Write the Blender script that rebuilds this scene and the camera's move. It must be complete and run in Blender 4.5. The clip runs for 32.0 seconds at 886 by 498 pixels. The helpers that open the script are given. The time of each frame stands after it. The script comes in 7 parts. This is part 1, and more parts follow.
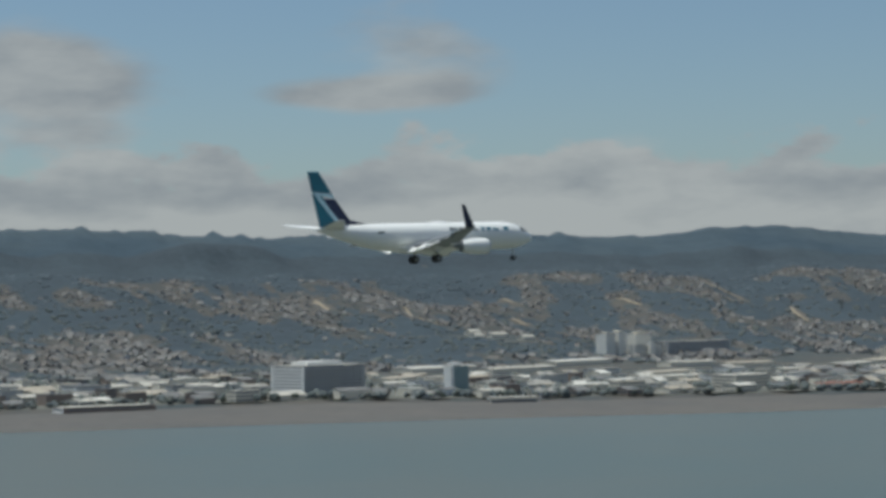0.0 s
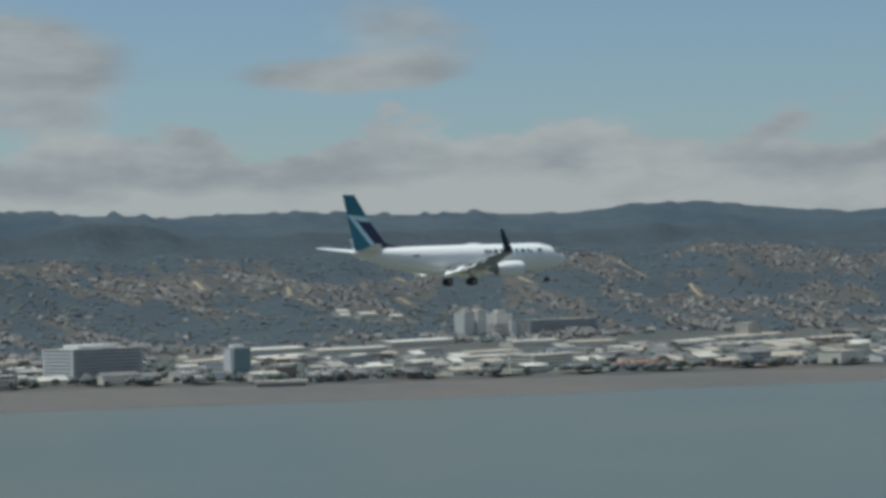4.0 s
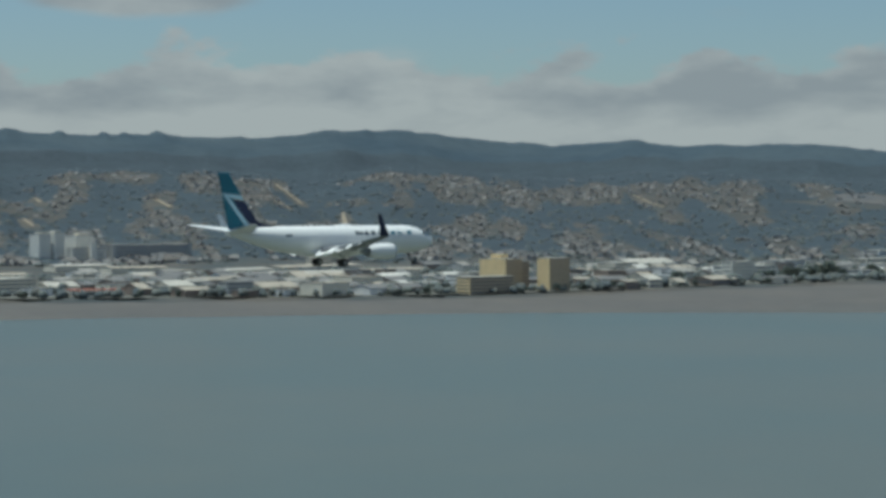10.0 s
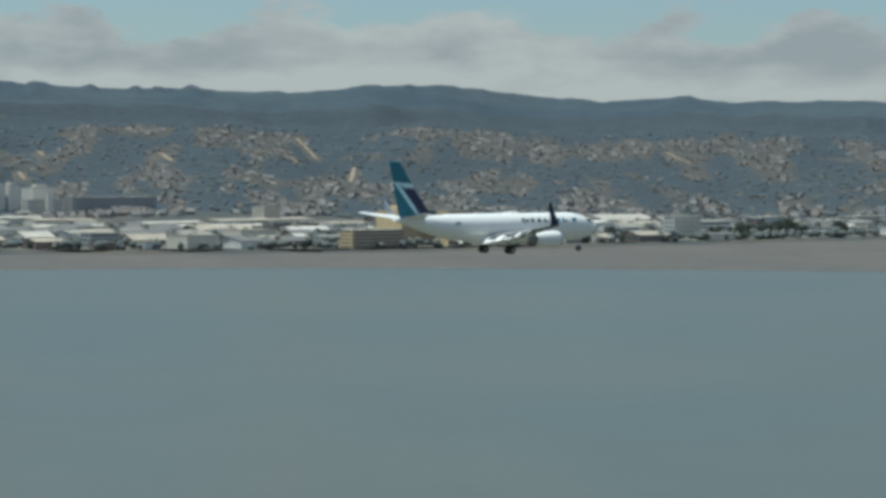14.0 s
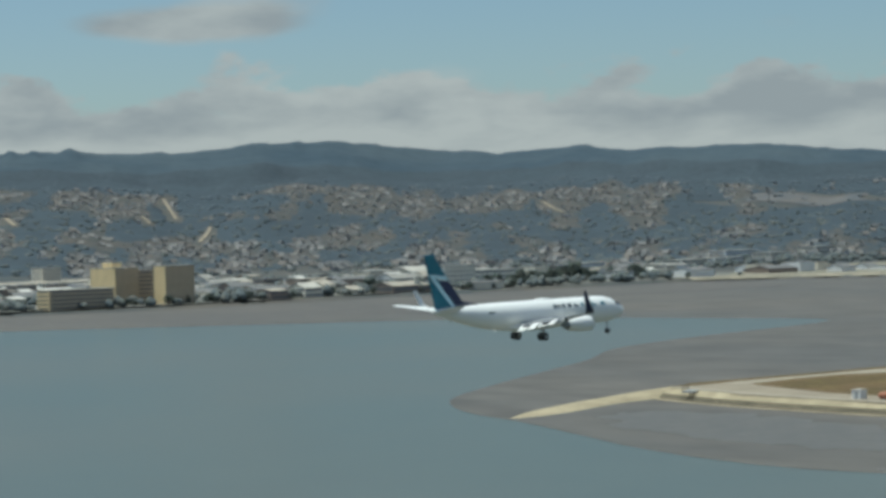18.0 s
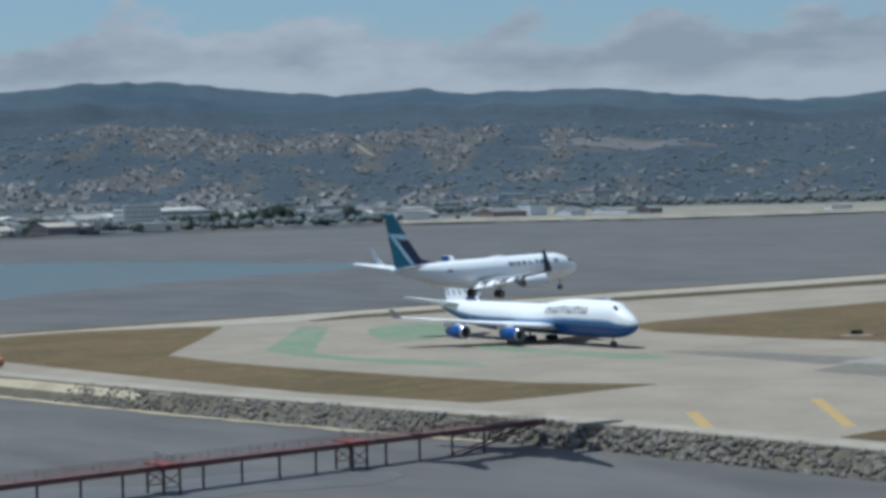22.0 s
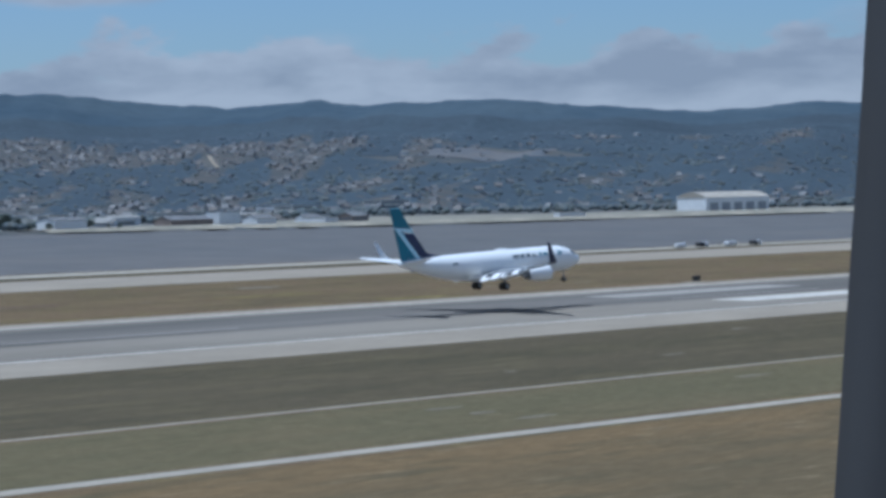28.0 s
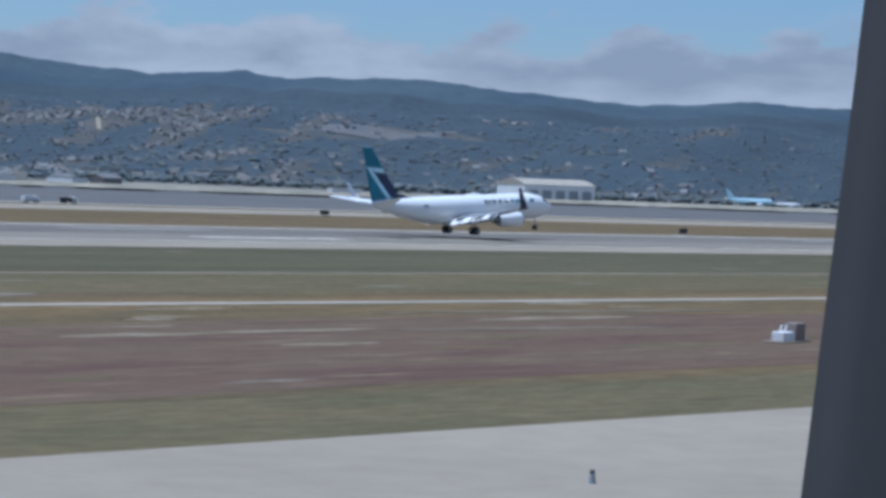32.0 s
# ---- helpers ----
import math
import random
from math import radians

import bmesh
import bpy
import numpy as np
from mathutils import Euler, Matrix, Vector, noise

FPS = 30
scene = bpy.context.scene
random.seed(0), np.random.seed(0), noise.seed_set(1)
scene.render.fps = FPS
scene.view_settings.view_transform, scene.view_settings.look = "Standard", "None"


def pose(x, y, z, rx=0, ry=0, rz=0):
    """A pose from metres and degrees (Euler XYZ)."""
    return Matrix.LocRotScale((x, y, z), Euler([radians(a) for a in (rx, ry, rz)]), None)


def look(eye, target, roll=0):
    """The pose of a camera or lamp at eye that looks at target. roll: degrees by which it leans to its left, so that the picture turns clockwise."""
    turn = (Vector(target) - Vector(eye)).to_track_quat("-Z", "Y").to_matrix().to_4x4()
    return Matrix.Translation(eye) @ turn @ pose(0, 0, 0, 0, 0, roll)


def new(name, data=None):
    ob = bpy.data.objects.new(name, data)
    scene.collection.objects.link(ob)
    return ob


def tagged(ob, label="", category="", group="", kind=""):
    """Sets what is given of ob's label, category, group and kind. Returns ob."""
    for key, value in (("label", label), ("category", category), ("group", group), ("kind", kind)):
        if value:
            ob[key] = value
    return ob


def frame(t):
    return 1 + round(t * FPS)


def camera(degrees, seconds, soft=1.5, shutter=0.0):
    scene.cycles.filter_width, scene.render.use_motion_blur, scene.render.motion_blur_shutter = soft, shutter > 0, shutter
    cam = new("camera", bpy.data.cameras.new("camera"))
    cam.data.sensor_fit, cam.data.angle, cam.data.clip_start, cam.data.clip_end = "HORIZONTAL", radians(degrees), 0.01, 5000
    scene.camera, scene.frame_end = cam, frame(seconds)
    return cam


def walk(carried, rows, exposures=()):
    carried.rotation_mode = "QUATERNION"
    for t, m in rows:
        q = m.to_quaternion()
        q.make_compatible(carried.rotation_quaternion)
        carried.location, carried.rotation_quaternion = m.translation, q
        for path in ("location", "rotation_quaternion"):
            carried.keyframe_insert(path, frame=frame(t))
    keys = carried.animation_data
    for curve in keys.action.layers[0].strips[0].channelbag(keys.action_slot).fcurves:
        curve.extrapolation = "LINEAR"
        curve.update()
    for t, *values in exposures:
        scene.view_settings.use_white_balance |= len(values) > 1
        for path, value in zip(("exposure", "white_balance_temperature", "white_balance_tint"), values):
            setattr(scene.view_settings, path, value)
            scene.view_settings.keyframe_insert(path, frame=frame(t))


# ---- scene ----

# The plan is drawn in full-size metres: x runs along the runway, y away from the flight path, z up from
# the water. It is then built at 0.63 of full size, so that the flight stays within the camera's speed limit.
S = 0.63
cam = camera(23.26, 32.0, soft=3.8)

PATH = [  # seconds, way along the runway, height, yaw, pitch, roll
    (0, 0.0, 93.32, 33.673, 1.663, -1.095), (0.5, 31.0, 92.67, 33.730, 1.475, -1.075), (1, 62.0, 91.94, 33.460, 0.654, -0.967),
    (1.5, 93.0, 91.13, 33.565, 0.265, -1.282), (2, 124.0, 90.24, 34.084, 0.765, -1.303), (2.5, 155.0, 89.30, 34.040, 1.351, -1.905),
    (4.5, 279.0, 85.09, 34.494, 0.803, -1.212), (5, 310.0, 83.96, 35.140, 0.100, -0.460), (5.5, 341.0, 82.81, 35.210, -0.789, -0.571),
    (6, 372.0, 81.64, 35.286, -1.901, -0.393), (6.5, 403.0, 80.46, 36.946, -1.824, -0.023), (7, 434.0, 79.27, 37.169, -1.898, -0.067),
    (7.5, 465.0, 78.07, 37.434, -1.113, 0.489), (8, 496.0, 76.86, 38.610, -0.165, 0.126), (8.5, 527.0, 75.65, 39.403, 0.667, -0.294),
    (9, 558.0, 74.43, 39.498, 0.938, -0.430), (9.5, 589.0, 73.20, 39.224, 0.284, -0.352), (10, 620.0, 71.98, 40.007, -0.771, -0.038),
    (10.5, 651.0, 70.75, 39.656, -1.794, 0.919), (11, 682.0, 69.51, 38.882, -2.730, 1.547), (11.5, 713.0, 68.27, 38.684, -3.209, 1.578),
    (12, 744.0, 67.02, 38.288, -3.087, 1.550), (12.5, 775.0, 65.76, 37.725, -2.501, 0.880), (13, 806.0, 64.50, 37.409, -2.710, 0.902),
    (13.5, 837.0, 63.22, 37.223, -3.078, 0.972), (14, 868.0, 61.93, 37.284, -1.829, 0.256), (14.5, 899.0, 60.63, 37.442, -0.093, -0.682),
    (15, 930.0, 59.31, 37.870, 0.564, -0.982), (15.5, 961.0, 57.97, 37.998, -0.595, -0.727), (17.5, 1085.0, 52.42, 37.954, -0.060, -1.971),
    (18, 1116.0, 50.98, 38.464, -0.276, -1.586), (18.5, 1147.0, 49.51, 38.803, -0.492, -0.715), (19, 1178.0, 48.02, 39.536, -1.241, -0.803),
    (19.5, 1209.0, 46.50, 40.328, -0.817, -0.955), (20, 1240.0, 44.96, 40.920, -0.356, -1.520), (20.5, 1271.0, 43.39, 41.318, -0.698, -1.202),
    (21, 1302.0, 41.80, 41.225, -1.932, -0.671), (21.5, 1333.0, 40.18, 41.146, -2.234, -0.678), (22, 1364.0, 38.55, 41.187, -1.734, -1.193),
    (22.5, 1395.0, 36.90, 41.207, -1.461, -1.705), (23, 1426.0, 35.23, 41.346, -1.356, -1.491), (23.5, 1457.0, 33.55, 41.331, -1.515, -0.661),
    (24, 1488.0, 31.86, 41.569, -2.526, 0.969), (24.5, 1519.0, 30.16, 41.503, -4.461, 1.581), (25, 1550.0, 28.47, 41.630, -3.733, 1.717),
    (25.5, 1581.0, 26.79, 42.214, -2.358, 0.595), (27.5, 1705.0, 20.29, 41.129, -1.681, -0.184), (28, 1736.0, 18.76, 41.547, -1.221, -1.321),
    (28.5, 1767.0, 17.30, 41.586, -2.001, -0.969), (29, 1798.0, 15.91, 41.453, -2.066, -0.363), (29.5, 1829.0, 14.61, 41.637, -1.008, -0.459),
    (30, 1860.0, 13.40, 41.732, -0.830, 0.844), (30.5, 1891.0, 12.31, 41.713, -1.466, 1.695), (31, 1922.0, 11.36, 41.584, -1.221, 1.917),
    (31.5, 1953.0, 10.55, 42.101, -1.204, 2.227), (32, 1984.0, 9.91, 42.064, -1.584, 2.137)]
LANDING = [  # seconds, way along the runway, way across, height of the wheels, pitch
    (0, 162.6, 248.5, 100.03, 1.20), (1.25, 242.8, 246.7, 96.18, 1.03), (2.5, 321.1, 244.9, 91.43, 0.87), (4.5, 447.1, 242.0, 85.47, 0.60), (6, 541.4, 240.0, 80.77, 0.47), (7.5, 636.9, 238.0, 75.43, 0.33),
    (9, 732.9, 236.0, 69.39, 0.20), (10.5, 829.4, 234.8, 63.74, 0.23), (12, 925.8, 233.5, 57.95, 0.25), (13.5, 1021.7, 232.2, 53.55, 0.28), (15, 1118.3, 231.0, 47.95, 0.30), (16.5, 1215.7, 230.0, 41.90, 0.50),
    (18, 1312.9, 228.9, 36.41, 0.70), (19.5, 1409.8, 227.9, 31.06, 0.90), (21, 1506.4, 226.9, 25.61, 1.10), (22.5, 1602.5, 227.0, 20.66, 1.27), (24, 1698.2, 227.1, 15.7, 1.44), (25.5, 1792.6, 227.2, 11.1, 1.61),
    (27.5, 1915.5, 227.4, 7.05, 1.84), (29, 2008.7, 227.4, 4.59, 2.17), (30.5, 2100.8, 227.5, 3.88, 2.59), (32, 2192.6, 227.5, 3.61, 3.00)]


def view(x, y, z, yaw, pitch, roll):
    """A camera pose: yaw from +y towards +x, pitch up, roll with the right side up."""
    a, b, c = radians(yaw), radians(pitch), radians(roll)
    ahead = Vector((math.sin(a) * math.cos(b), math.cos(a) * math.cos(b), math.sin(b)))
    side = Vector((math.cos(a), -math.sin(a), 0))
    up = side.cross(ahead)
    right, top = side * math.cos(c) + up * math.sin(c), up * math.cos(c) - side * math.sin(c)
    m = Matrix((right, top, -ahead)).transposed().to_4x4()
    m.translation = Vector((x, y, z)) * S
    return m


walk(cam, [(t, view(x, 0, z, yaw, pitch, roll)) for t, x, z, yaw, pitch, roll in PATH],
     exposures=[(0.0, -0.07, 5900.0, 2.0), (2.0, -0.07, 5850.0, 1.0), (5.0, -0.05, 5850.0, 1.0), (7.0, -0.05, 5800.0, -1.0), (9.0, -0.05, 5650.0, -4.0), (11.0, -0.1, 5750.0, -4.0), (12.5, 0.08, 5800.0, -3.0), (14.0, 0.15, 5800.0, -3.0), (15.0, 0.13, 5750.0, -4.0), (18.0, 0.11, 5800.0, -4.0), (20.0, 0.08, 5560.0, -3.0), (22.0, 0.04, 5150.0, 3.0), (24.5, 0.03, 4870.0, 5.0), (28.0, 0.0, 4760.0, 7.0), (29.0, 0.0, 4710.0, 7.0), (30.0, 0.1, 4700.0, 9.0), (32.0, 0.1, 4740.0, 9.0)])

# ---- light ----
SUN_AZ, SUN_EL = -40.0, 73.5
sun = new("sun", bpy.data.lights.new("sun", "SUN"))
sun.data.energy, sun.data.angle, sun.data.color = 4.0, radians(0.6), (1.0, 0.95, 0.87)
sun.matrix_world = look((0, 0, 0), (-math.sin(radians(SUN_AZ)) * math.cos(radians(SUN_EL)),
                                    -math.cos(radians(SUN_AZ)) * math.cos(radians(SUN_EL)), -math.sin(radians(SUN_EL))))


def nodes_of(tree):
    """Shorthand for building a node tree: add(type, inputs, settings) and link by passing sockets."""
    def add(kind, inputs=None, **settings):
        n = tree.nodes.new(kind)
        for k, v in settings.items():
            setattr(n, k, v)
        for k, v in (inputs or {}).items():
            if isinstance(v, bpy.types.NodeSocket):
                tree.links.new(v, n.inputs[k])
            else:
                n.inputs[k].default_value = v
        return n
    return add


def make_world():
    w = bpy.data.worlds.new("sky")
    scene.world = w
    w.use_nodes = True
    t = w.node_tree
    t.nodes.clear()
    add = nodes_of(t)

    def math_(op, a, b=0.0, c=0.0, clamp=False):
        return add("ShaderNodeMath", {0: a, 1: b, 2: c}, operation=op, use_clamp=clamp).outputs[0]
    sky = add("ShaderNodeTexSky", sky_type="NISHITA", sun_disc=False, sun_elevation=radians(SUN_EL), sun_rotation=radians(SUN_AZ),
              altitude=20.0, air_density=1.0, dust_density=1.0, ozone_density=1.6)
    way = add("ShaderNodeTexCoord").outputs["Generated"]
    xyz = add("ShaderNodeSeparateXYZ", {0: way})
    el = math_("MULTIPLY", math_("ARCSINE", xyz.outputs[2]), 57.2958)
    az = math_("MULTIPLY", math_("ARCTAN2", xyz.outputs[0], xyz.outputs[1]), 57.2958)
    def lumps(sx, sy, seed, detail, rough):
        spot = add("ShaderNodeCombineXYZ", {0: math_("MULTIPLY", az, sx), 1: math_("MULTIPLY", el, sy), 2: seed})
        return add("ShaderNodeTexNoise", {"Vector": spot.outputs[0], "Scale": 1.0, "Detail": detail, "Roughness": rough}).outputs["Fac"]
    def puff(a, e, wa, we, amount):
        """A single cloud: a soft swelling of the cover round one direction."""
        da, de = math_("DIVIDE", math_("SUBTRACT", az, a), wa), math_("DIVIDE", math_("SUBTRACT", el, e), we)
        r = math_("ADD", math_("MULTIPLY", da, da), math_("MULTIPLY", de, de))
        return math_("MULTIPLY", math_("EXPONENT", math_("MULTIPLY", r, -1.0)), amount)
    big, mid, fine = lumps(0.13, 0.34, 5.2, 6.0, 0.5), lumps(0.36, 0.7, 7.7, 5.0, 0.55), lumps(0.3, 0.9, 2.4, 7.0, 0.55)
    # a bank over the hills up to about 4.5 degrees with a lumpy top, thinner clouds above it
    edge = math_("ADD", el, math_("MULTIPLY", math_("SUBTRACT", mid, 0.5), -4.5))
    bank = add("ShaderNodeMapRange", {"Value": edge, "From Min": 3.1, "From Max": 4.8, "To Min": 0.48, "To Max": -0.02}, interpolation_type="SMOOTHSTEP").outputs[0]
    # extra cloud far above the view, added to fill the shaded sides with light
    high_fill = add("ShaderNodeMapRange", {"Value": el, "From Min": 14.0, "From Max": 34.0, "To Min": 0.0, "To Max": 0.14}).outputs[0]
    dens = math_("ADD", math_("ADD", math_("SUBTRACT", big, 0.04), bank), high_fill)
    for cloud_ in ((23.2, 6.6, 2.8, 1.4, 0.45), (31.2, 5.8, 3.3, 0.5, 0.38), (38.8, 4.3, 1.3, 0.6, 0.15), (32.9, 4.4, 1.4, 0.6, 0.14), (53.0, 4.8, 1.5, 0.6, 0.12), (47.5, 5.4, 1.2, 0.3, 0.08)):
        dens = math_("ADD", dens, puff(*cloud_))
    cover = add("ShaderNodeMapRange", {"Value": dens, "From Min": 0.5, "From Max": 0.72, "To Min": 0.0, "To Max": 0.96}, interpolation_type="SMOOTHSTEP").outputs[0]
    # the bank's heart is grey, its lumps and top are bright
    foot = add("ShaderNodeMapRange", {"Value": el, "From Min": 2.2, "From Max": 3.5, "To Min": 0.30, "To Max": 0.0}, interpolation_type="SMOOTHSTEP").outputs[0]
    crown = add("ShaderNodeMapRange", {"Value": edge, "From Min": 2.8, "From Max": 4.4, "To Min": -0.06, "To Max": 0.1}, interpolation_type="SMOOTHSTEP").outputs[0]
    aloft = add("ShaderNodeMapRange", {"Value": el, "From Min": 4.8, "From Max": 6.0, "To Min": 0.0, "To Max": -0.16}, interpolation_type="SMOOTHSTEP").outputs[0]
    body = math_("ADD", math_("ADD", foot, crown), aloft)
    ramp = add("ShaderNodeValToRGB", {"Fac": math_("ADD", fine, body)})
    ramp.color_ramp.elements[0].position, ramp.color_ramp.elements[0].color = 0.36, (0.37, 0.375, 0.385, 1)
    ramp.color_ramp.elements[1].position, ramp.color_ramp.elements[1].color = 0.70, (0.54, 0.525, 0.505, 1)
    clear = add("ShaderNodeBackground", {"Color": sky.outputs[0], "Strength": 0.077})
    cloud = add("ShaderNodeBackground", {"Color": ramp.outputs[0], "Strength": 0.8})
    mix = add("ShaderNodeMixShader", {0: cover, 1: clear.outputs[0], 2: cloud.outputs[0]})
    out = add("ShaderNodeOutputWorld")
    t.links.new(mix.outputs[0], out.inputs[0])


make_world()


# ---- materials ----
def surface(name, base, rough=0.6, metal=0.0, grain=0.0, stain=0.0, grain_size=0.5, stain_size=8.0, tint=None, bump=0.0,
            bump_size=None, pieces=0.0, spec=0.5, stretch=(1, 1, 1)):
    """A procedural surface: a base colour, varied at two sizes (in metres), with optional bump and piece-to-piece variation."""
    m = bpy.data.materials.new(name)
    m.use_nodes = True
    t = m.node_tree
    add = nodes_of(t)
    bsdf = t.nodes["Principled BSDF"]
    bsdf.inputs["Roughness"].default_value, bsdf.inputs["Metallic"].default_value = rough, metal
    bsdf.inputs["Specular IOR Level"].default_value = spec
    co = add("ShaderNodeTexCoord").outputs["Object"]
    if stretch != (1, 1, 1):
        co = add("ShaderNodeMapping", {"Vector": co, "Scale": stretch}).outputs[0]
    colour = add("ShaderNodeRGB")
    colour.outputs[0].default_value = (*base, 1)
    c = colour.outputs[0]
    if stain:
        n = add("ShaderNodeTexNoise", {"Vector": co, "Scale": 1.0 / stain_size, "Detail": 5.0, "Roughness": 0.6}).outputs["Fac"]
        k = add("ShaderNodeMapRange", {"Value": n, "From Min": 0.3, "From Max": 0.7}, interpolation_type="SMOOTHSTEP").outputs[0]
        other = tint if tint else tuple(v * (1 - stain) for v in base)
        c = add("ShaderNodeMix", {"Factor": k, 6: c, 7: (*other, 1)}, data_type="RGBA").outputs[2]
    if grain:
        n = add("ShaderNodeTexNoise", {"Vector": co, "Scale": 1.0 / grain_size, "Detail": 4.0, "Roughness": 0.65}).outputs["Fac"]
        k = add("ShaderNodeMapRange", {"Value": n, "From Min": 0.25, "From Max": 0.75, "To Min": 1 - grain, "To Max": 1 + grain}).outputs[0]
        c = add("ShaderNodeMix", {"Factor": 1.0, 6: c, 7: k}, data_type="RGBA", blend_type="MULTIPLY").outputs[2]
    if pieces:
        r = add("ShaderNodeNewGeometry").outputs["Random Per Island"]
        k = add("ShaderNodeMapRange", {"Value": r, "To Min": 1 - pieces, "To Max": 1 + pieces}).outputs[0]
        c = add("ShaderNodeMix", {"Factor": 1.0, 6: c, 7: k}, data_type="RGBA", blend_type="MULTIPLY").outputs[2]
    t.links.new(c, bsdf.inputs["Base Color"])
    if bump:
        n = add("ShaderNodeTexNoise", {"Vector": co, "Scale": 1.0 / (bump_size or grain_size), "Detail": 4.0}).outputs["Fac"]
        b = add("ShaderNodeBump", {"Height": n, "Strength": bump, "Distance": 0.1})
        t.links.new(b.outputs[0], bsdf.inputs["Normal"])
    return m


def palette(name, colours, rough=0.8, grain=0.1, grain_size=3.0):
    """A surface whose separate pieces take their colours from a row of colours."""
    m = surface(name, (0.5, 0.5, 0.5), rough)
    t = m.node_tree
    add = nodes_of(t)
    r = add("ShaderNodeNewGeometry").outputs["Random Per Island"]
    ramp = add("ShaderNodeValToRGB", {"Fac": r})
    ramp.color_ramp.interpolation = "CONSTANT"
    e = ramp.color_ramp.elements
    while len(e) < len(colours):
        e.new(0.5)
    for i, c in enumerate(colours):
        e[i].position, e[i].color = i / len(colours), (*c, 1)
    co = add("ShaderNodeTexCoord").outputs["Object"]
    n = add("ShaderNodeTexNoise", {"Vector": co, "Scale": 1.0 / grain_size, "Detail": 4.0}).outputs["Fac"]
    k = add("ShaderNodeMapRange", {"Value": n, "From Min": 0.25, "From Max": 0.75, "To Min": 1 - grain, "To Max": 1 + grain}).outputs[0]
    c = add("ShaderNodeMix", {"Factor": 1.0, 6: ramp.outputs[0], 7: k}, data_type="RGBA", blend_type="MULTIPLY").outputs[2]
    t.links.new(c, t.nodes["Principled BSDF"].inputs["Base Color"])
    return m


WATER = surface("bay_water", (0.078, 0.093, 0.073), 0.28, stain=0.3, stain_size=320, tint=(0.098, 0.100, 0.073), grain=0.06, grain_size=30, bump=0.4, bump_size=2.5, spec=0.32)
MUD = surface("wet_mud", (0.130, 0.115, 0.097), 0.6, stain=0.5, stain_size=140, tint=(0.108, 0.101, 0.091), grain=0.3, grain_size=16, bump=0.5, bump_size=4, stretch=(1, 0.35, 1), spec=0.12)
# The blue-grey base holds the hills' haze; the brown tint is bare ground.
HAZED_LAND = surface("hazed_hill_ground", (0.068, 0.08, 0.084), 0.95, stain=0.4, stain_size=120, tint=(0.12, 0.108, 0.092), grain=0.12, grain_size=40, spec=0.05)
SAND = surface("pale_sand", (0.43, 0.36, 0.24), 0.95, stain=0.3, stain_size=14, grain=0.15, grain_size=2, spec=0.06)


def meadow(name, colours, patch=18.0, streak=4.0, blade=0.5, along=0.4):
    """Rough grass: four colours in patches and streaks that run along the field, with a fine grain."""
    m = surface(name, colours[0], 0.95, spec=0.08)
    t = m.node_tree
    add = nodes_of(t)
    co = add("ShaderNodeMapping", {"Vector": add("ShaderNodeTexCoord").outputs["Object"], "Scale": (along, 1, 1)}).outputs[0]
    c = add("ShaderNodeRGB").outputs[0]
    c.default_value = (*colours[0], 1)
    for i, (size, lo, hi) in enumerate(((patch, 0.42, 0.62), (streak, 0.48, 0.66), (streak * 0.45, 0.56, 0.72))):
        at = add("ShaderNodeMapping", {"Vector": co, "Location": (31.7 * i, 12.3 * i, 5 * i), "Scale": (1 / size, 1 / size, 1)}).outputs[0]
        n = add("ShaderNodeTexNoise", {"Vector": at, "Scale": 1.0, "Detail": 6.0, "Roughness": 0.65}).outputs["Fac"]
        k = add("ShaderNodeMapRange", {"Value": n, "From Min": lo, "From Max": hi, "To Max": 0.85}, interpolation_type="SMOOTHSTEP").outputs[0]
        c = add("ShaderNodeMix", {"Factor": k, 6: c, 7: (*colours[i + 1], 1)}, data_type="RGBA").outputs[2]
    n = add("ShaderNodeTexNoise", {"Vector": co, "Scale": 1 / blade, "Detail": 5.0, "Roughness": 0.75}).outputs["Fac"]
    k = add("ShaderNodeMapRange", {"Value": n, "From Min": 0.25, "From Max": 0.75, "To Min": 0.6, "To Max": 1.4}).outputs[0]
    c = add("ShaderNodeMix", {"Factor": 1.0, 6: c, 7: k}, data_type="RGBA", blend_type="MULTIPLY").outputs[2]
    bsdf = t.nodes["Principled BSDF"]
    t.links.new(c, bsdf.inputs["Base Color"])
    t.links.new(add("ShaderNodeBump", {"Height": n, "Strength": 0.5, "Distance": 0.15}).outputs[0], bsdf.inputs["Normal"])
    return m


GRASS = meadow("dry_grass", [(0.134, 0.092, 0.050), (0.095, 0.073, 0.038), (0.149, 0.116, 0.050), (0.200, 0.147, 0.085)], 22, 5, along=0.5)
GRASS_OLIVE = meadow("olive_grass", [(0.113, 0.094, 0.049), (0.134, 0.103, 0.054), (0.095, 0.082, 0.042), (0.163, 0.127, 0.072)], 16, 3, along=0.3)
GRASS_TAN = meadow("streaky_tan_grass", [(0.116, 0.086, 0.045), (0.158, 0.106, 0.050), (0.086, 0.071, 0.038), (0.210, 0.157, 0.090)], 22, 4.0, along=0.25)
GRASS_GREEN = meadow("green_track_grass", [(0.086, 0.085, 0.045), (0.108, 0.092, 0.05), (0.068, 0.070, 0.036), (0.15, 0.122, 0.07)], 5, 1.5, along=0.5)
GRASS_RED = meadow("reddish_dry_weeds", [(0.118, 0.077, 0.053), (0.132, 0.094, 0.060), (0.094, 0.056, 0.043), (0.21, 0.16, 0.10)], 9, 3.0, along=0.16)
GRASS_DARK = meadow("dark_cut_grass", [(0.087, 0.069, 0.040), (0.069, 0.057, 0.032), (0.110, 0.088, 0.047), (0.147, 0.113, 0.063)], 14, 4, along=0.2)
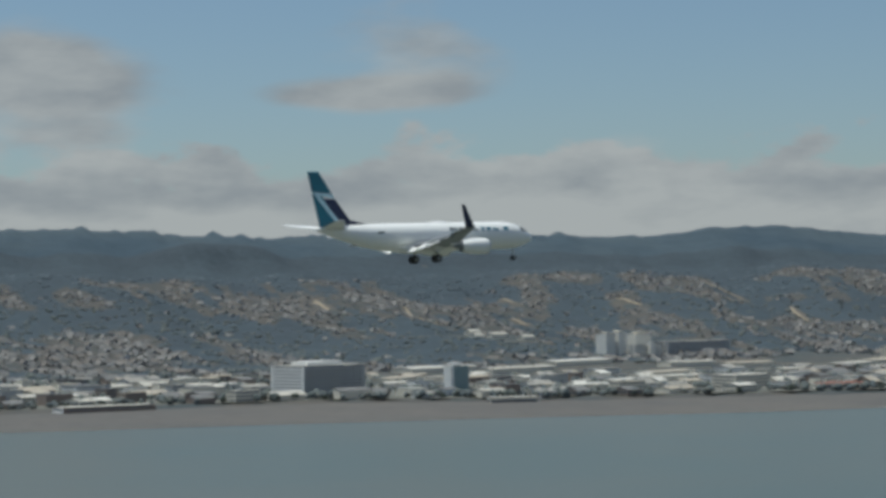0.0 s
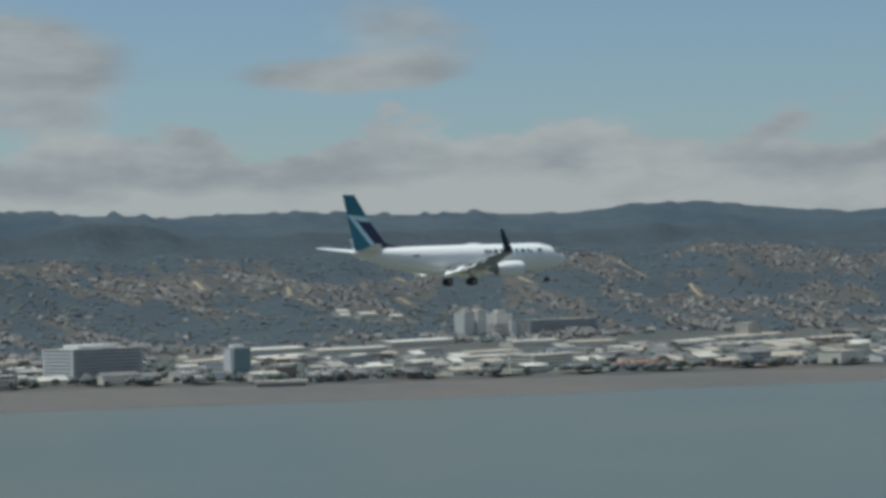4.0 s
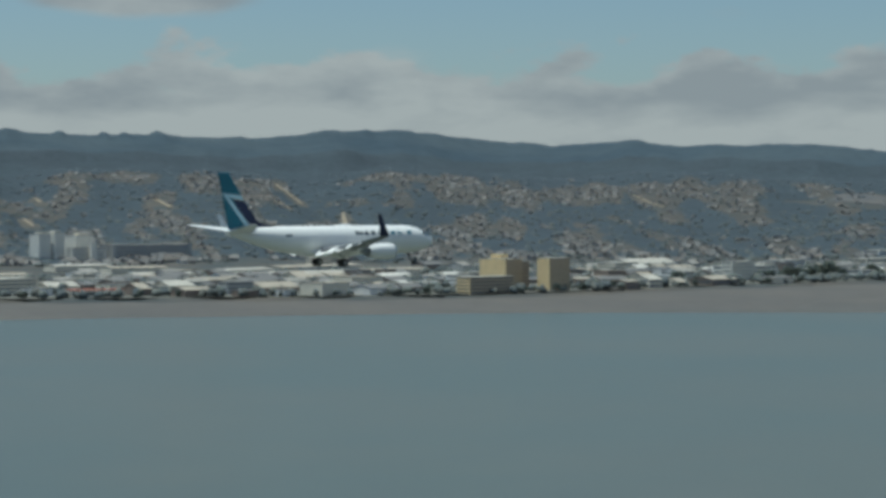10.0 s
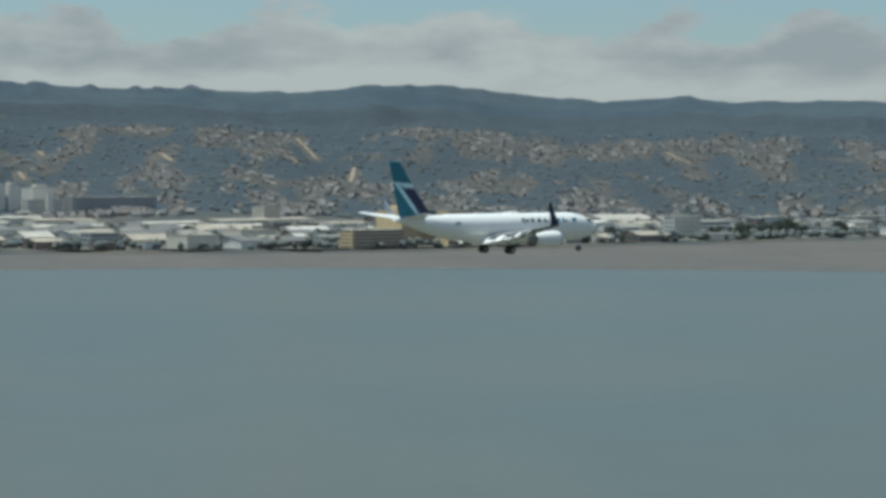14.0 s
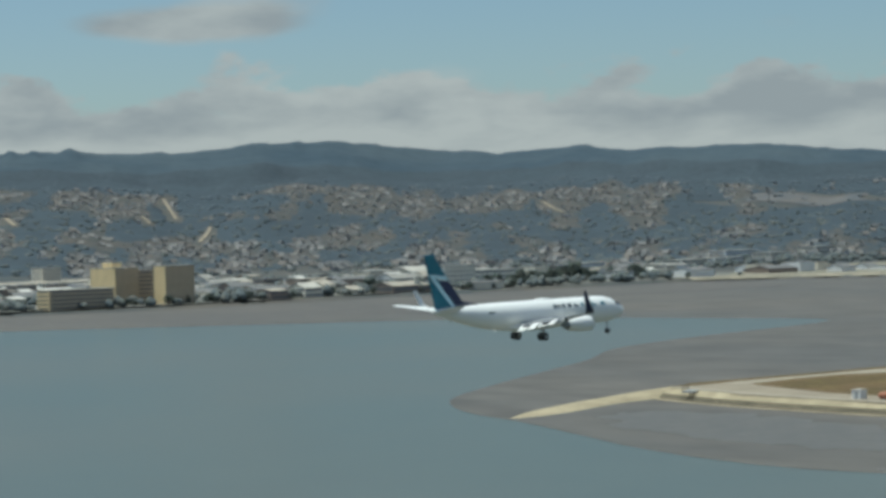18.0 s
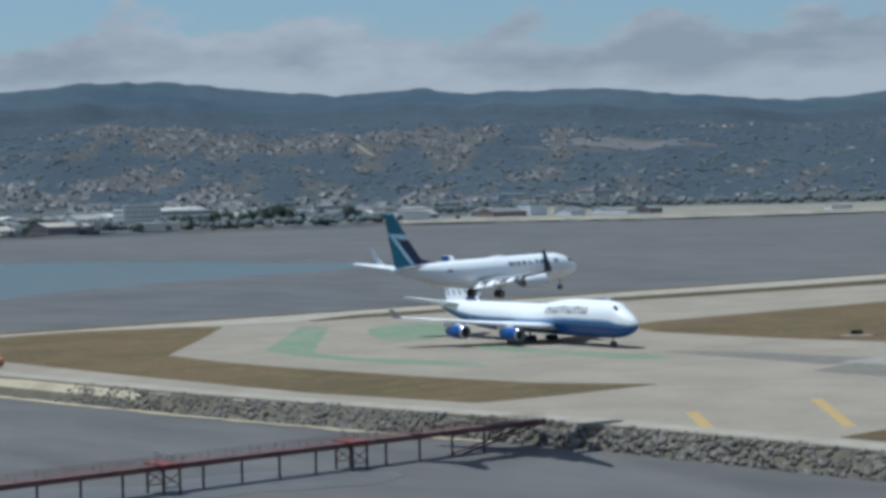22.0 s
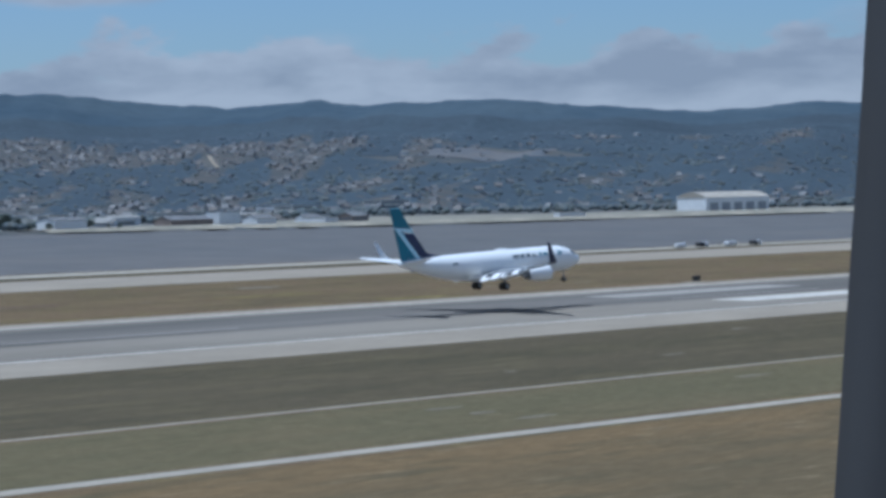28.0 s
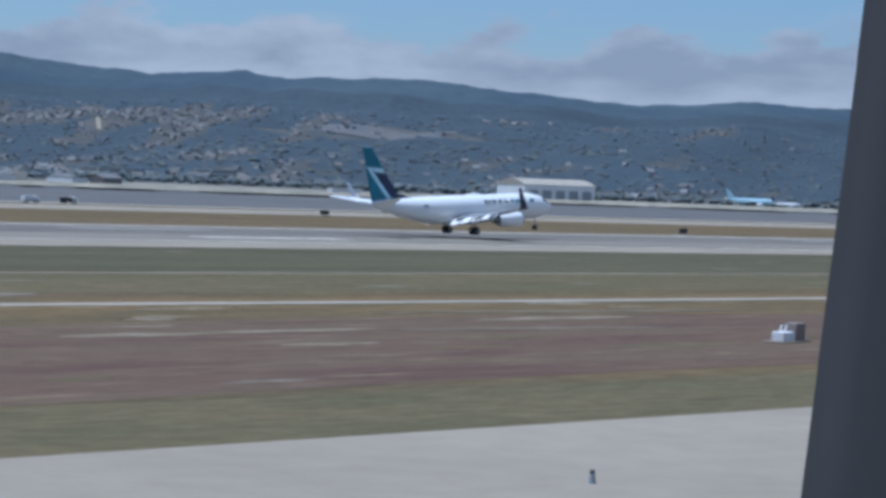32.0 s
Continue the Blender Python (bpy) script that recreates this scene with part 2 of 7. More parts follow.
GRASS_SHORE = meadow("olive_brown_grass", [(0.110, 0.076, 0.040), (0.078, 0.062, 0.032), (0.124, 0.096, 0.041), (0.168, 0.127, 0.072)], 12, 4, along=0.6)
GRASS_MOWN = meadow("mown_green_grass", [(0.095, 0.083, 0.047), (0.077, 0.070, 0.039), (0.113, 0.096, 0.052), (0.142, 0.115, 0.067)], 12, 4, along=0.12)
DIRT = surface("pale_bare_dirt", (0.205, 0.17, 0.122), 0.95, stain=0.3, stain_size=3, grain=0.2, grain_size=0.8, spec=0.06)
CONCRETE = surface("pale_concrete", (0.30, 0.252, 0.189), 0.85, stain=0.18, stain_size=18, grain=0.08, grain_size=1.5, spec=0.06)
ROAD_TOP = surface("pale_service_road", (0.36, 0.315, 0.245), 0.9, stain=0.2, stain_size=6, grain=0.1, grain_size=1, spec=0.06)
ASPHALT = surface("worn_asphalt", (0.24, 0.207, 0.162), 0.85, stain=0.25, stain_size=16, grain=0.1, grain_size=1.2, stretch=(0.15, 1, 1), spec=0.06)
ASPHALT_DARK = surface("dark_worn_asphalt", (0.155, 0.138, 0.112), 0.85, stain=0.3, stain_size=5, tint=(0.20, 0.175, 0.14), grain=0.15, grain_size=0.8, spec=0.06)
RUBBER_MARKS = surface("rubbered_asphalt", (0.108, 0.096, 0.08), 0.8, stain=0.4, stain_size=12, tint=(0.175, 0.155, 0.13), grain=0.15, grain_size=1, stretch=(0.08, 1, 1), spec=0.06)
PAINT_WHITE = surface("runway_white_paint", (0.56, 0.51, 0.43), 0.7, grain=0.15, grain_size=0.8, stain=0.25, stain_size=4, spec=0.06)
PAINT_YELLOW = surface("taxiway_yellow_paint", (0.42, 0.265, 0.085), 0.75, grain=0.15, grain_size=0.8, stain=0.4, stain_size=2.5, tint=(0.37, 0.27, 0.14), spec=0.06)
PAINT_GREEN = surface("faded_green_paint", (0.155, 0.21, 0.12), 0.8, stain=0.3, stain_size=7, tint=(0.225, 0.225, 0.17), grain=0.1, spec=0.06)
STONE = surface("riprap_stone", (0.165, 0.143, 0.112), 0.9, grain=0.2, grain_size=0.4, pieces=0.3)
WHITE_PAINT = surface("aircraft_white", (0.86, 0.845, 0.81), 0.28, grain=0.03, grain_size=0.6)
WING_GREY = surface("aircraft_wing_grey", (0.25, 0.26, 0.27), 0.4, grain=0.05, grain_size=0.6)
TEAL = surface("aircraft_teal", (0.018, 0.145, 0.205), 0.3, grain=0.05)
NAVY = surface("aircraft_navy", (0.012, 0.02, 0.07), 0.3, grain=0.05)
BLUE = surface("aircraft_blue", (0.015, 0.075, 0.26), 0.3, grain=0.05)
MIDBLUE = surface("aircraft_mid_blue", (0.09, 0.22, 0.44), 0.3, grain=0.05)
PALEBLUE = surface("aircraft_pale_blue", (0.50, 0.69, 0.76), 0.3, grain=0.05)
METAL = surface("bare_metal", (0.55, 0.55, 0.56), 0.32, 0.9, grain=0.06)
DARK = surface("dark_rubber", (0.02, 0.02, 0.022), 0.7, grain=0.1)
GREY = surface("grey_metal_paint", (0.30, 0.31, 0.32), 0.5, grain=0.06)
GLAZING = surface("office_glazing", (0.14, 0.15, 0.16), 0.15)
GLASS = surface("dark_glazing", (0.03, 0.035, 0.04), 0.08)
RUST = surface("rusty_red_steel", (0.15, 0.07, 0.06), 0.75, grain=0.25, grain_size=0.6, stain=0.4, stain_size=3)
ORANGE = surface("orange_paint", (0.38, 0.145, 0.075), 0.6, grain=0.1)
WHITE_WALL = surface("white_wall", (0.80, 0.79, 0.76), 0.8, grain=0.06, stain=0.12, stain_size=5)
CREAM_WALL = surface("cream_wall", (0.76, 0.70, 0.58), 0.8, grain=0.06, stain=0.12, stain_size=6)
YELLOW_WALL = surface("ochre_wall", (0.82, 0.63, 0.35), 0.8, grain=0.05, stain=0.12, stain_size=8)
# Darker ochre that stands in for shade on the hotel's fronts.
HOTEL_SHADE_BROWN = surface("hotel_shade_brown_wall", (0.50, 0.40, 0.275), 0.8, grain=0.06, stain=0.12, stain_size=6)
PALE_GLAZING = surface("pale_blinded_windows", (0.62, 0.61, 0.58), 0.3)
PALE_STUCCO = surface("pale_cream_stucco", (0.86, 0.82, 0.73), 0.8, grain=0.05, stain=0.1, stain_size=6)
BROWN_WALL = surface("brown_wall", (0.27, 0.215, 0.18), 0.8, grain=0.08, stain=0.15, stain_size=8)
GREY_WALL = surface("grey_concrete_wall", (0.46, 0.46, 0.45), 0.8, grain=0.06, stain=0.12, stain_size=8)
ROOF_PALE = surface("pale_flat_roof", (0.50, 0.465, 0.40), 0.85, grain=0.08, stain=0.2, stain_size=10)
ROOF_GREY = surface("grey_felt_roof", (0.30, 0.282, 0.25), 0.9, grain=0.1, stain=0.2, stain_size=8)
ROOF_TAN = surface("tan_gravel_roof", (0.40, 0.35, 0.28), 0.9, grain=0.1, stain=0.2, stain_size=8)
ROOF_DARK = surface("dark_felt_roof", (0.17, 0.165, 0.16), 0.9, grain=0.1, stain=0.2, stain_size=8)
ROOF_WHITE = surface("white_membrane_roof", (0.58, 0.55, 0.49), 0.8, grain=0.05, stain=0.15, stain_size=12)
ROOF_TILE = surface("red_tile_roof", (0.36, 0.12, 0.07), 0.8, grain=0.15)
BARK = surface("tree_bark", (0.09, 0.07, 0.05), 0.95, grain=0.2)
LEAVES = palette("tree_foliage", [(0.112, 0.122, 0.112), (0.092, 0.112, 0.108), (0.10, 0.118, 0.112), (0.118, 0.12, 0.104), (0.105, 0.12, 0.108), (0.094, 0.112, 0.114), (0.115, 0.125, 0.108)], 0.9, 0.15, 4.0)
# Crown greens are lightened and greyed to carry distance haze, the second palette more.
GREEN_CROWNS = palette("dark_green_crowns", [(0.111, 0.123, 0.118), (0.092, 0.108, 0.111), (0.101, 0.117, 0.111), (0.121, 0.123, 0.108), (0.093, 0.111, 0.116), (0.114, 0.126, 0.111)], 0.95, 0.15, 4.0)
HAZED_CROWNS = palette("hazed_green_crowns", [(0.106, 0.129, 0.143), (0.095, 0.120, 0.137), (0.112, 0.132, 0.143), (0.101, 0.125, 0.143), (0.109, 0.127, 0.134)], 0.95, 0.12, 4.0)
# Distance haze is mixed into this base colour: a paler, bluer green.
HAZED_CANOPY = surface("hazed_wood_canopy", (0.055, 0.076, 0.095), 0.95, stain=0.5, stain_size=420, tint=(0.074, 0.094, 0.108), grain=0.15, grain_size=30, spec=0.05)

# The nearer woods carry a darker green with less of the haze tint.
FRONT_HAZED_CANOPY = surface("front_hazed_canopy", (0.056, 0.068, 0.079), 0.95, stain=0.4, stain_size=200, tint=(0.062, 0.078, 0.090), grain=0.25, grain_size=16, spec=0.05)
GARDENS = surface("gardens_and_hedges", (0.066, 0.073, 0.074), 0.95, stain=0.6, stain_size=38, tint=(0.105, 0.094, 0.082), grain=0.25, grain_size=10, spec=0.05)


def let_light_through(m, share):
    """Leaves pass part of the light that falls on them from behind."""
    t = m.node_tree
    bsdf, out = t.nodes["Principled BSDF"], t.nodes["Material Output"]
    bsdf.inputs["Specular IOR Level"].default_value = 0.1
    add = nodes_of(t)
    bright = add("ShaderNodeMix", {"Factor": 1.0, 6: bsdf.inputs["Base Color"].links[0].from_socket, 7: (2.2, 2.2, 2.0, 1)}, data_type="RGBA", blend_type="MULTIPLY")
    thin = add("ShaderNodeBsdfTranslucent", {"Color": bright.outputs[2]})
    mix = add("ShaderNodeMixShader", {0: share, 1: bsdf.outputs[0], 2: thin.outputs[0]})
    t.links.new(mix.outputs[0], out.inputs[0])


let_light_through(LEAVES, 0.55)


# ---- building helpers ----
def part(name, bm, material, parent=None, label="", smooth=False):
    """One mesh object from a bmesh, under a thing or a part."""
    me = bpy.data.meshes.new(name)
    bm.to_mesh(me)
    bm.free()
    me.materials.append(material)
    if smooth:
        me.polygons.foreach_set("use_smooth", [True] * len(me.polygons))
    ob = new(name, me)
    ob.parent = parent
    if label:
        tagged(ob, label)
    return ob


def mesh_part(name, verts, faces, material, parent=None, label="", smooth=False):
    me = bpy.data.meshes.new(name)
    me.from_pydata(verts, [], faces)
    me.materials.append(material)
    if smooth:
        me.polygons.foreach_set("use_smooth", [True] * len(me.polygons))
    ob = new(name, me)
    ob.parent = parent
    if label:
        tagged(ob, label)
    return ob


def empty(name, x=0, y=0, z=0, turn=0.0):
    ob = new(name)
    ob.empty_display_size = 0.5
    ob.matrix_basis = pose(x, y, z, 0, 0, turn)
    return ob


def box(bm, x0, x1, y0, y1, z0, z1, bevel=0.0):
    """An upright box in a bmesh, with bevelled edges if asked."""
    r = bmesh.ops.create_cube(bm, size=1.0)
    for v in r["verts"]:
        v.co = Vector(((x0 + x1) / 2 + v.co.x * (x1 - x0), (y0 + y1) / 2 + v.co.y * (y1 - y0), (z0 + z1) / 2 + v.co.z * (z1 - z0)))
    if bevel:
        es = {e for v in r["verts"] for e in v.link_edges}
        bmesh.ops.bevel(bm, geom=list(es), offset=bevel, segments=1, affect="EDGES")


def boxed(name, dims, material, parent=None, label="", bevel=0.0):
    bm = bmesh.new()
    box(bm, *dims, bevel=bevel)
    return part(name, bm, material, parent, label)


def beam(bm, a, b, r=0.1, sides=6):
    """A round bar from a to b."""
    a, b = Vector(a), Vector(b)
    d = b - a
    m = Matrix.Translation((a + b) / 2) @ d.to_track_quat("Z", "Y").to_matrix().to_4x4()
    bmesh.ops.create_cone(bm, cap_ends=True, segments=sides, radius1=r, radius2=r, depth=d.length, matrix=m)


def loft(rings, closed=True, caps=True):
    """A skin over rings of points."""
    bm = bmesh.new()
    vs = [[bm.verts.new(p) for p in ring] for ring in rings]
    n = len(rings[0])
    for a, b in zip(vs, vs[1:]):
        for i in range(n if closed else n - 1):
            j = (i + 1) % n
            bm.faces.new((a[i], a[j], b[j], b[i]))
    if caps and closed:
        bm.faces.new(vs[0][::-1])
        bm.faces.new(vs[-1])
    bmesh.ops.recalc_face_normals(bm, faces=bm.faces)
    return bm


def slab(name, points, z0, z1, material, label="", parent=None, kind="structure", curve=0.0):
    """A flat piece of ground or pavement: a polygon with a thickness."""
    bm = bmesh.new()
    vs = [bm.verts.new((x, y, z1)) for x, y in points]
    top = bm.faces.new(vs)
    r = bmesh.ops.extrude_face_region(bm, geom=[top])
    for v in r["geom"]:
        if isinstance(v, bmesh.types.BMVert):
            v.co.z = z0
    bmesh.ops.recalc_face_normals(bm, faces=bm.faces)
    bmesh.ops.triangulate(bm, faces=[f for f in bm.faces if len(f.verts) > 4])
    ob = part(name, bm, material, parent)
    if kind:
        tagged(ob, label, kind=kind)
    return ob


def smooth_line(points, step):
    """A line through the points with rounded bends."""
    out = []
    n = len(points)
    for i in range(n - 1):
        p0, p1, p2, p3 = points[max(i - 1, 0)], points[i], points[i + 1], points[min(i + 2, n - 1)]
        k = max(1, int(math.hypot(p2[0] - p1[0], p2[1] - p1[1]) / step))
        for j in range(k):
            t = j / k
            out.append(tuple(0.5 * (2 * b + (c - a) * t + (2 * a - 5 * b + 4 * c - d) * t * t + (3 * b - a - 3 * c + d) * t ** 3)
                             for a, b, c, d in zip(p0, p1, p2, p3)))
    out.append(points[-1])
    return out


# ---- water, mud, hills ----
water = boxed("water", (-20000, 26000, -20000, 9000, -4, 0), WATER)
tagged(water, "grey-green calm bay water", "water", kind="structure")

SHORE = [(-4000, 3400), (0, 2350), (700, 2060), (900, 1985), (1140, 1940), (1300, 1780), (1620, 1610), (1880, 1495), (2060, 1490), (2250, 1525),
         (2450, 1530), (2700, 1560), (2790, 1490), (2860, 1400), (3000, 1360), (3400, 1340), (3700, 1190), (4100, 860), (4400, 420), (9000, 300)]
# places along the skyline: x, y, height
CREST_LINE = [(-2000, 5600, 330), (1000, 5600, 335), (2267, 5600, 338), (2485, 5600, 340), (2677, 5600, 335), (2820, 5600, 322), (3005, 5600, 320), (3099, 5600, 311), (3176, 5600, 324), (3519, 5600, 333),
              (3900, 5600, 325), (4150, 5600, 331), (4300, 5600, 328), (4520, 5600, 327), (4647, 5600, 334), (4725, 5600, 346), (4860, 5600, 360), (5095, 5600, 368), (5280, 5600, 362), (5415, 5580, 352), (5570, 5550, 341),
              (5654, 5450, 324), (5864, 5243, 340), (5890, 5050, 313), (5890, 4850, 315), (5964, 4528, 316), (6076, 4480, 304), (6245, 4420, 290), (6467, 4400, 280), (6793, 4400, 282), (6990, 4400, 298),
              (7170, 4400, 315), (7430, 4400, 312), (7731, 4400, 318), (9500, 4400, 280)]
CREST = [(math.degrees(math.atan2(x - 1000, y)), math.hypot(x - 1000, y), z) for x, y, z in CREST_LINE]
RISE = [(0, 3), (0.4, 4), (0.5, 12), (0.6, 46), (0.68, 88), (0.75, 134), (0.80, 170), (0.84, 193), (0.865, 190), (0.90, 214), (0.95, 284), (1.0, 330), (1.08, 300), (1.3, 240)]


COLUMNS = {}


def between(table, x, k=1):
    """The value at x of a table that stays in use throughout."""
    if (id(table), k) not in COLUMNS:
        COLUMNS[id(table), k] = (np.array([row[0] for row in table]), np.array([row[k] for row in table]), table)
    a, b, _ = COLUMNS[id(table), k]
    return float(np.interp(x, a, b))


def hill(x, y):
    """Height of the mainland at a place."""
    dx, dy = x - 1000.0, y
    far, az = math.hypot(dx, dy), math.degrees(math.atan2(dx, dy))
    s = far / between(CREST, az, 1)
    z = between(RISE, s)
    top = between(CREST, az, 2)
    k = min(max((s - 0.75) / 0.25, 0), 1)
    z *= 1 + k * (top / 330 - 1)
    # spurs and gullies run down the slopes, smaller knolls lie on them
    rough = min(max((s - 0.42) / 0.25, 0), 1) * (1 - 0.8 * min(max((s - 0.93) / 0.07, 0), 1) if s < 1.0 else 0.2)
    z += rough * (32 * noise.fractal(Vector((az / 4.5, s * 2.2, 2.0)), 1.0, 2.0, 3) + 7 * noise.fractal(Vector((x / 260, y / 260, 5.0)), 1.0, 2.0, 3))
    # a middle ridge in front of the crest, broken by gaps
    z += 60 * max(0.0, noise.noise(Vector((az / 4.0, 7.0, 4.0))) + 0.1) * math.exp(-((s - 0.915) / 0.022) ** 2)
    inland = y - between(SHORE, x)
    return 3 + (z - 3) * min(max(inland / 150, 0), 1) if inland > 12 else max(-2.5, -2.5 + (inland + 8) * 5.5 / 20)


def make_hills():
    na, ns = 420, 170
    verts, faces = [], []
    for i in range(na + 1):
        az = -22 + 96 * i / na
        reach = between(CREST, az, 1)
        for j in range(ns + 1):
            s = 0.16 + 1.14 * (j / ns)
            x, y = 1000 + reach * s * math.sin(radians(az)), reach * s * math.cos(radians(az))
            verts.append((x, y, hill(x, y)))
    for i in range(na):
        for j in range(ns):
            a = i * (ns + 1) + j
            faces.append((a, a + 1, a + ns + 2, a + ns + 1))
    ob = mesh_part("ground", verts, faces, HAZED_LAND, smooth=True)
    tagged(ob, "coastal plain rising to wooded hills", "ground", kind="structure")


make_hills()

MUD_EDGE = [(200, 2000), (460, 1830), (670, 1690), (880, 1605), (1060, 1530), (1170, 1475), (1290, 1410), (1425, 1375), (1545, 1325), (1670, 1272), (1780, 1205), (1875, 1125), (1950, 1060), (2005, 985), (2024, 885), (2034, 818), (2004, 788), (1938, 766), (1850, 738), (1770, 702), (1706, 650), (1650, 612), (1586, 568), (1540, 532), (1512, 490), (1500, 452), (1484, 410), (1470, 375), (1461, 340), (1459, 310), (1466, 278), (1490, 180), (1515, 60), (1540, -150)]
slab("mudflat", smooth_line(MUD_EDGE, 12) + [(1700, -150), (1700, 300), (4600, 350), (4600, 2500), (300, 2700)], -3, 0.05, MUD, "wet grey-brown tidal mudflat")

DRY_MUD = surface("drying_brown_mud", (0.130, 0.117, 0.103), 0.7, stain=0.4, stain_size=90, tint=(0.107, 0.100, 0.092), grain=0.2, grain_size=12, bump=0.4, bump_size=4, stretch=(1, 0.4, 1), spec=0.12)
FAR_EDGE = smooth_line(MUD_EDGE, 12)
FAR_EDGE = FAR_EDGE[:next(i for i, p in enumerate(FAR_EDGE) if p[0] > 1900)]
slab("shore_mud", [(x + 3, y + 4) for x, y in FAR_EDGE] + [(2100, 1250), (2600, 1340), (2700, 1580), (2200, 1600), (1200, 2000), (300, 2650)], -3, 0.09, DRY_MUD, "grey-brown drying mud along the far shore")

SHALLOW = surface("shallow_water_on_mud", (0.132, 0.121, 0.106), 0.5, stain=0.8, stain_size=9, tint=(0.112, 0.105, 0.095), grain=0.2, grain_size=3, bump=0.4, bump_size=2, stretch=(0.6, 1, 1), spec=0.14)
def pool(name, line, label, edge=5.0):
    """A shallow sheet of water on the mud with a ragged rim."""
    rim = smooth_line(line + line[:1], 4)[:-1]
    slab(name, [(x + edge * noise.noise(Vector((x / 9, y / 9, 1))), y + edge * noise.noise(Vector((x / 9, y / 9, 5)))) for x, y in rim], -1, 0.1, SHALLOW, label)


pool("tidal_pool", [(1532, 448), (1549, 440), (1549, 398), (1536, 345), (1512, 298), (1499, 310), (1492, 346), (1498, 390), (1512, 425)], "shallow rippled water on the mud behind the sand spit", 9.0)
pool("tidal_pool", [(1500, 262), (1512, 240), (1530, 236), (1548, 222), (1540, 214), (1518, 222), (1500, 236), (1490, 252)], "blue shallow channel on the mud under the trestle")
pool("tidal_pool", [(1470, 300), (1486, 276), (1492, 240), (1484, 238), (1474, 268), (1464, 294)], "thin strip of shallow water on the mud")

# ---- the airfield ----
FIELD = [(1584, 478), (1576, 440), (1574, 385), (1577, 311), (1583, 255), (1588, 215), (1589, 160), (1592, 60), (1594, -120), (5200, -120), (5200, 470), (2300, 472), (2100, 480), (1900, 482), (1760, 482), (1600, 486)]
field = slab("airfield_ground", FIELD, -3, 3.0, GRASS, "dry brown grass between the runways")
apron = slab("taxiway_pavement", [(1586, 476), (1604, 478), (1700, 468), (1760, 462), (2000, 440), (5200, 432), (5200, 372), (1990, 376), (1760, 370), (1742, 366), (1731, 345), (1731, 310), (1737, 274), (1760, 262),
                     (1760, 192), (1741, 172), (1727, 154), (1722, 139), (1724, 105), (1726, -120), (1668, -120), (1590, -110), (1591, 60), (1588, 160), (1587, 215), (1582, 255), (1576, 311), (1573, 385), (1575, 440)],
             2.0, 3.04, CONCRETE, "pale concrete taxiway and holding pad")
slab("grass_strip_west", [(1607, 466), (1630, 470), (1652, 470), (1678, 459), (1684, 452), (1655, 420), (1622, 385), (1619, 362), (1619, 335), (1622, 300), (1626, 275), (1637, 256), (1612, 256), (1596, 258), (1590, 294), (1590, 345), (1592, 420)],
               2.0, 3.09, GRASS, "dry grass strip behind the seawall")
slab("grass_strip_north", [(1596, 184), (1612, 185), (1626, 186), (1651, 190), (1667, 191), (1667, 170), (1667, 149), (1670, 124), (1664, 120), (1656, 116), (1646, 109), (1637, 104.5), (1627, 104), (1618, 105), (1597, 107), (1596, 150)],
               2.0, 3.09, GRASS_SHORE, "dry grass beside the crossing taxiway")
slab("grass_strip_south", [(1597, 98), (1618, 98.5), (1630, 99.3), (1637, 97.5), (1640, 93), (1642, 80), (1643, -60), (1598, -60)],
               2.0, 3.09, GRASS_SHORE, "dry grass beside the near runway's end")
runway = slab("runway", [(1689.5, 198), (5200, 198), (5200, 258), (1689.5, 258)], 2.0, 3.07, ASPHALT, "grey worn asphalt runway")
shoulder = slab("runway_shoulder", [(1727, 180), (5200, 180), (5200, 266), (1727, 266)], 2.0, 3.055, CONCRETE, "pale concrete runway shoulder")
slab("blast_strip", [(1673, 251), (1684.5, 254), (1689.5, 254), (1689.5, 192), (1683, 190.5), (1676, 193), (1669.5, 202), (1670.5, 232)], 2.0, 3.058, ASPHALT_DARK, "dark worn asphalt strip before the threshold")
slab("runway_lip", [(1689.5, 194.5), (1733, 194.5), (1733, 198), (1689.5, 198)], 2.0, 3.066, ASPHALT, "grey asphalt beside the threshold stripes")
slab("runway_verge", [(1723.5, 132.4), (2080, 132.4), (2060, 138), (2010, 148), (1985, 160), (2000, 171), (1970, 179.5), (1748, 179.5), (1741, 171.5), (1727.5, 154), (1723, 139)], 2.0, 3.012, GRASS_DARK, "dark mown grass beside the runway")
slab("mown_verge", [(1900, 132.3), (5200, 132.3), (5200, 179.5), (1900, 179.5)], 2.0, 3.008, GRASS_MOWN, "dull green mown grass beside the runway")
slab("olive_grass_band", smooth_line([(1790, 48), (1850, 55), (1950, 57), (2050, 55), (2200, 58), (2450, 56)], 6) + [(2450, 44), (1790, 44)], 2.0, 3.004, GRASS_OLIVE, "olive grass beside the near runway")
slab("green_grass_band", [(1727, 108), (2400, 108), (2400, 130), (1727, 130)], 2.0, 3.006, GRASS_OLIVE, "dull green grass between service road and track")
slab("brown_grass_band", [(1760, 46), (2450, 44), (2450, 104), (1760, 104)], 2.0, 3.0025, GRASS_TAN, "streaky brown and tan grass beside the near runway")
slab("red_weed_band", smooth_line([(1925, 62), (1938, 78), (1955, 83), (1985, 86), (2010, 83), (2060, 87), (2120, 84), (2300, 88), (2450, 86), (2450, 60), (2300, 57), (2200, 60), (2100, 56), (2050, 58), (2000, 55), (1955, 58), (1925, 62)], 5), 2.0, 3.009, GRASS_RED, "reddish dry weeds in the field")
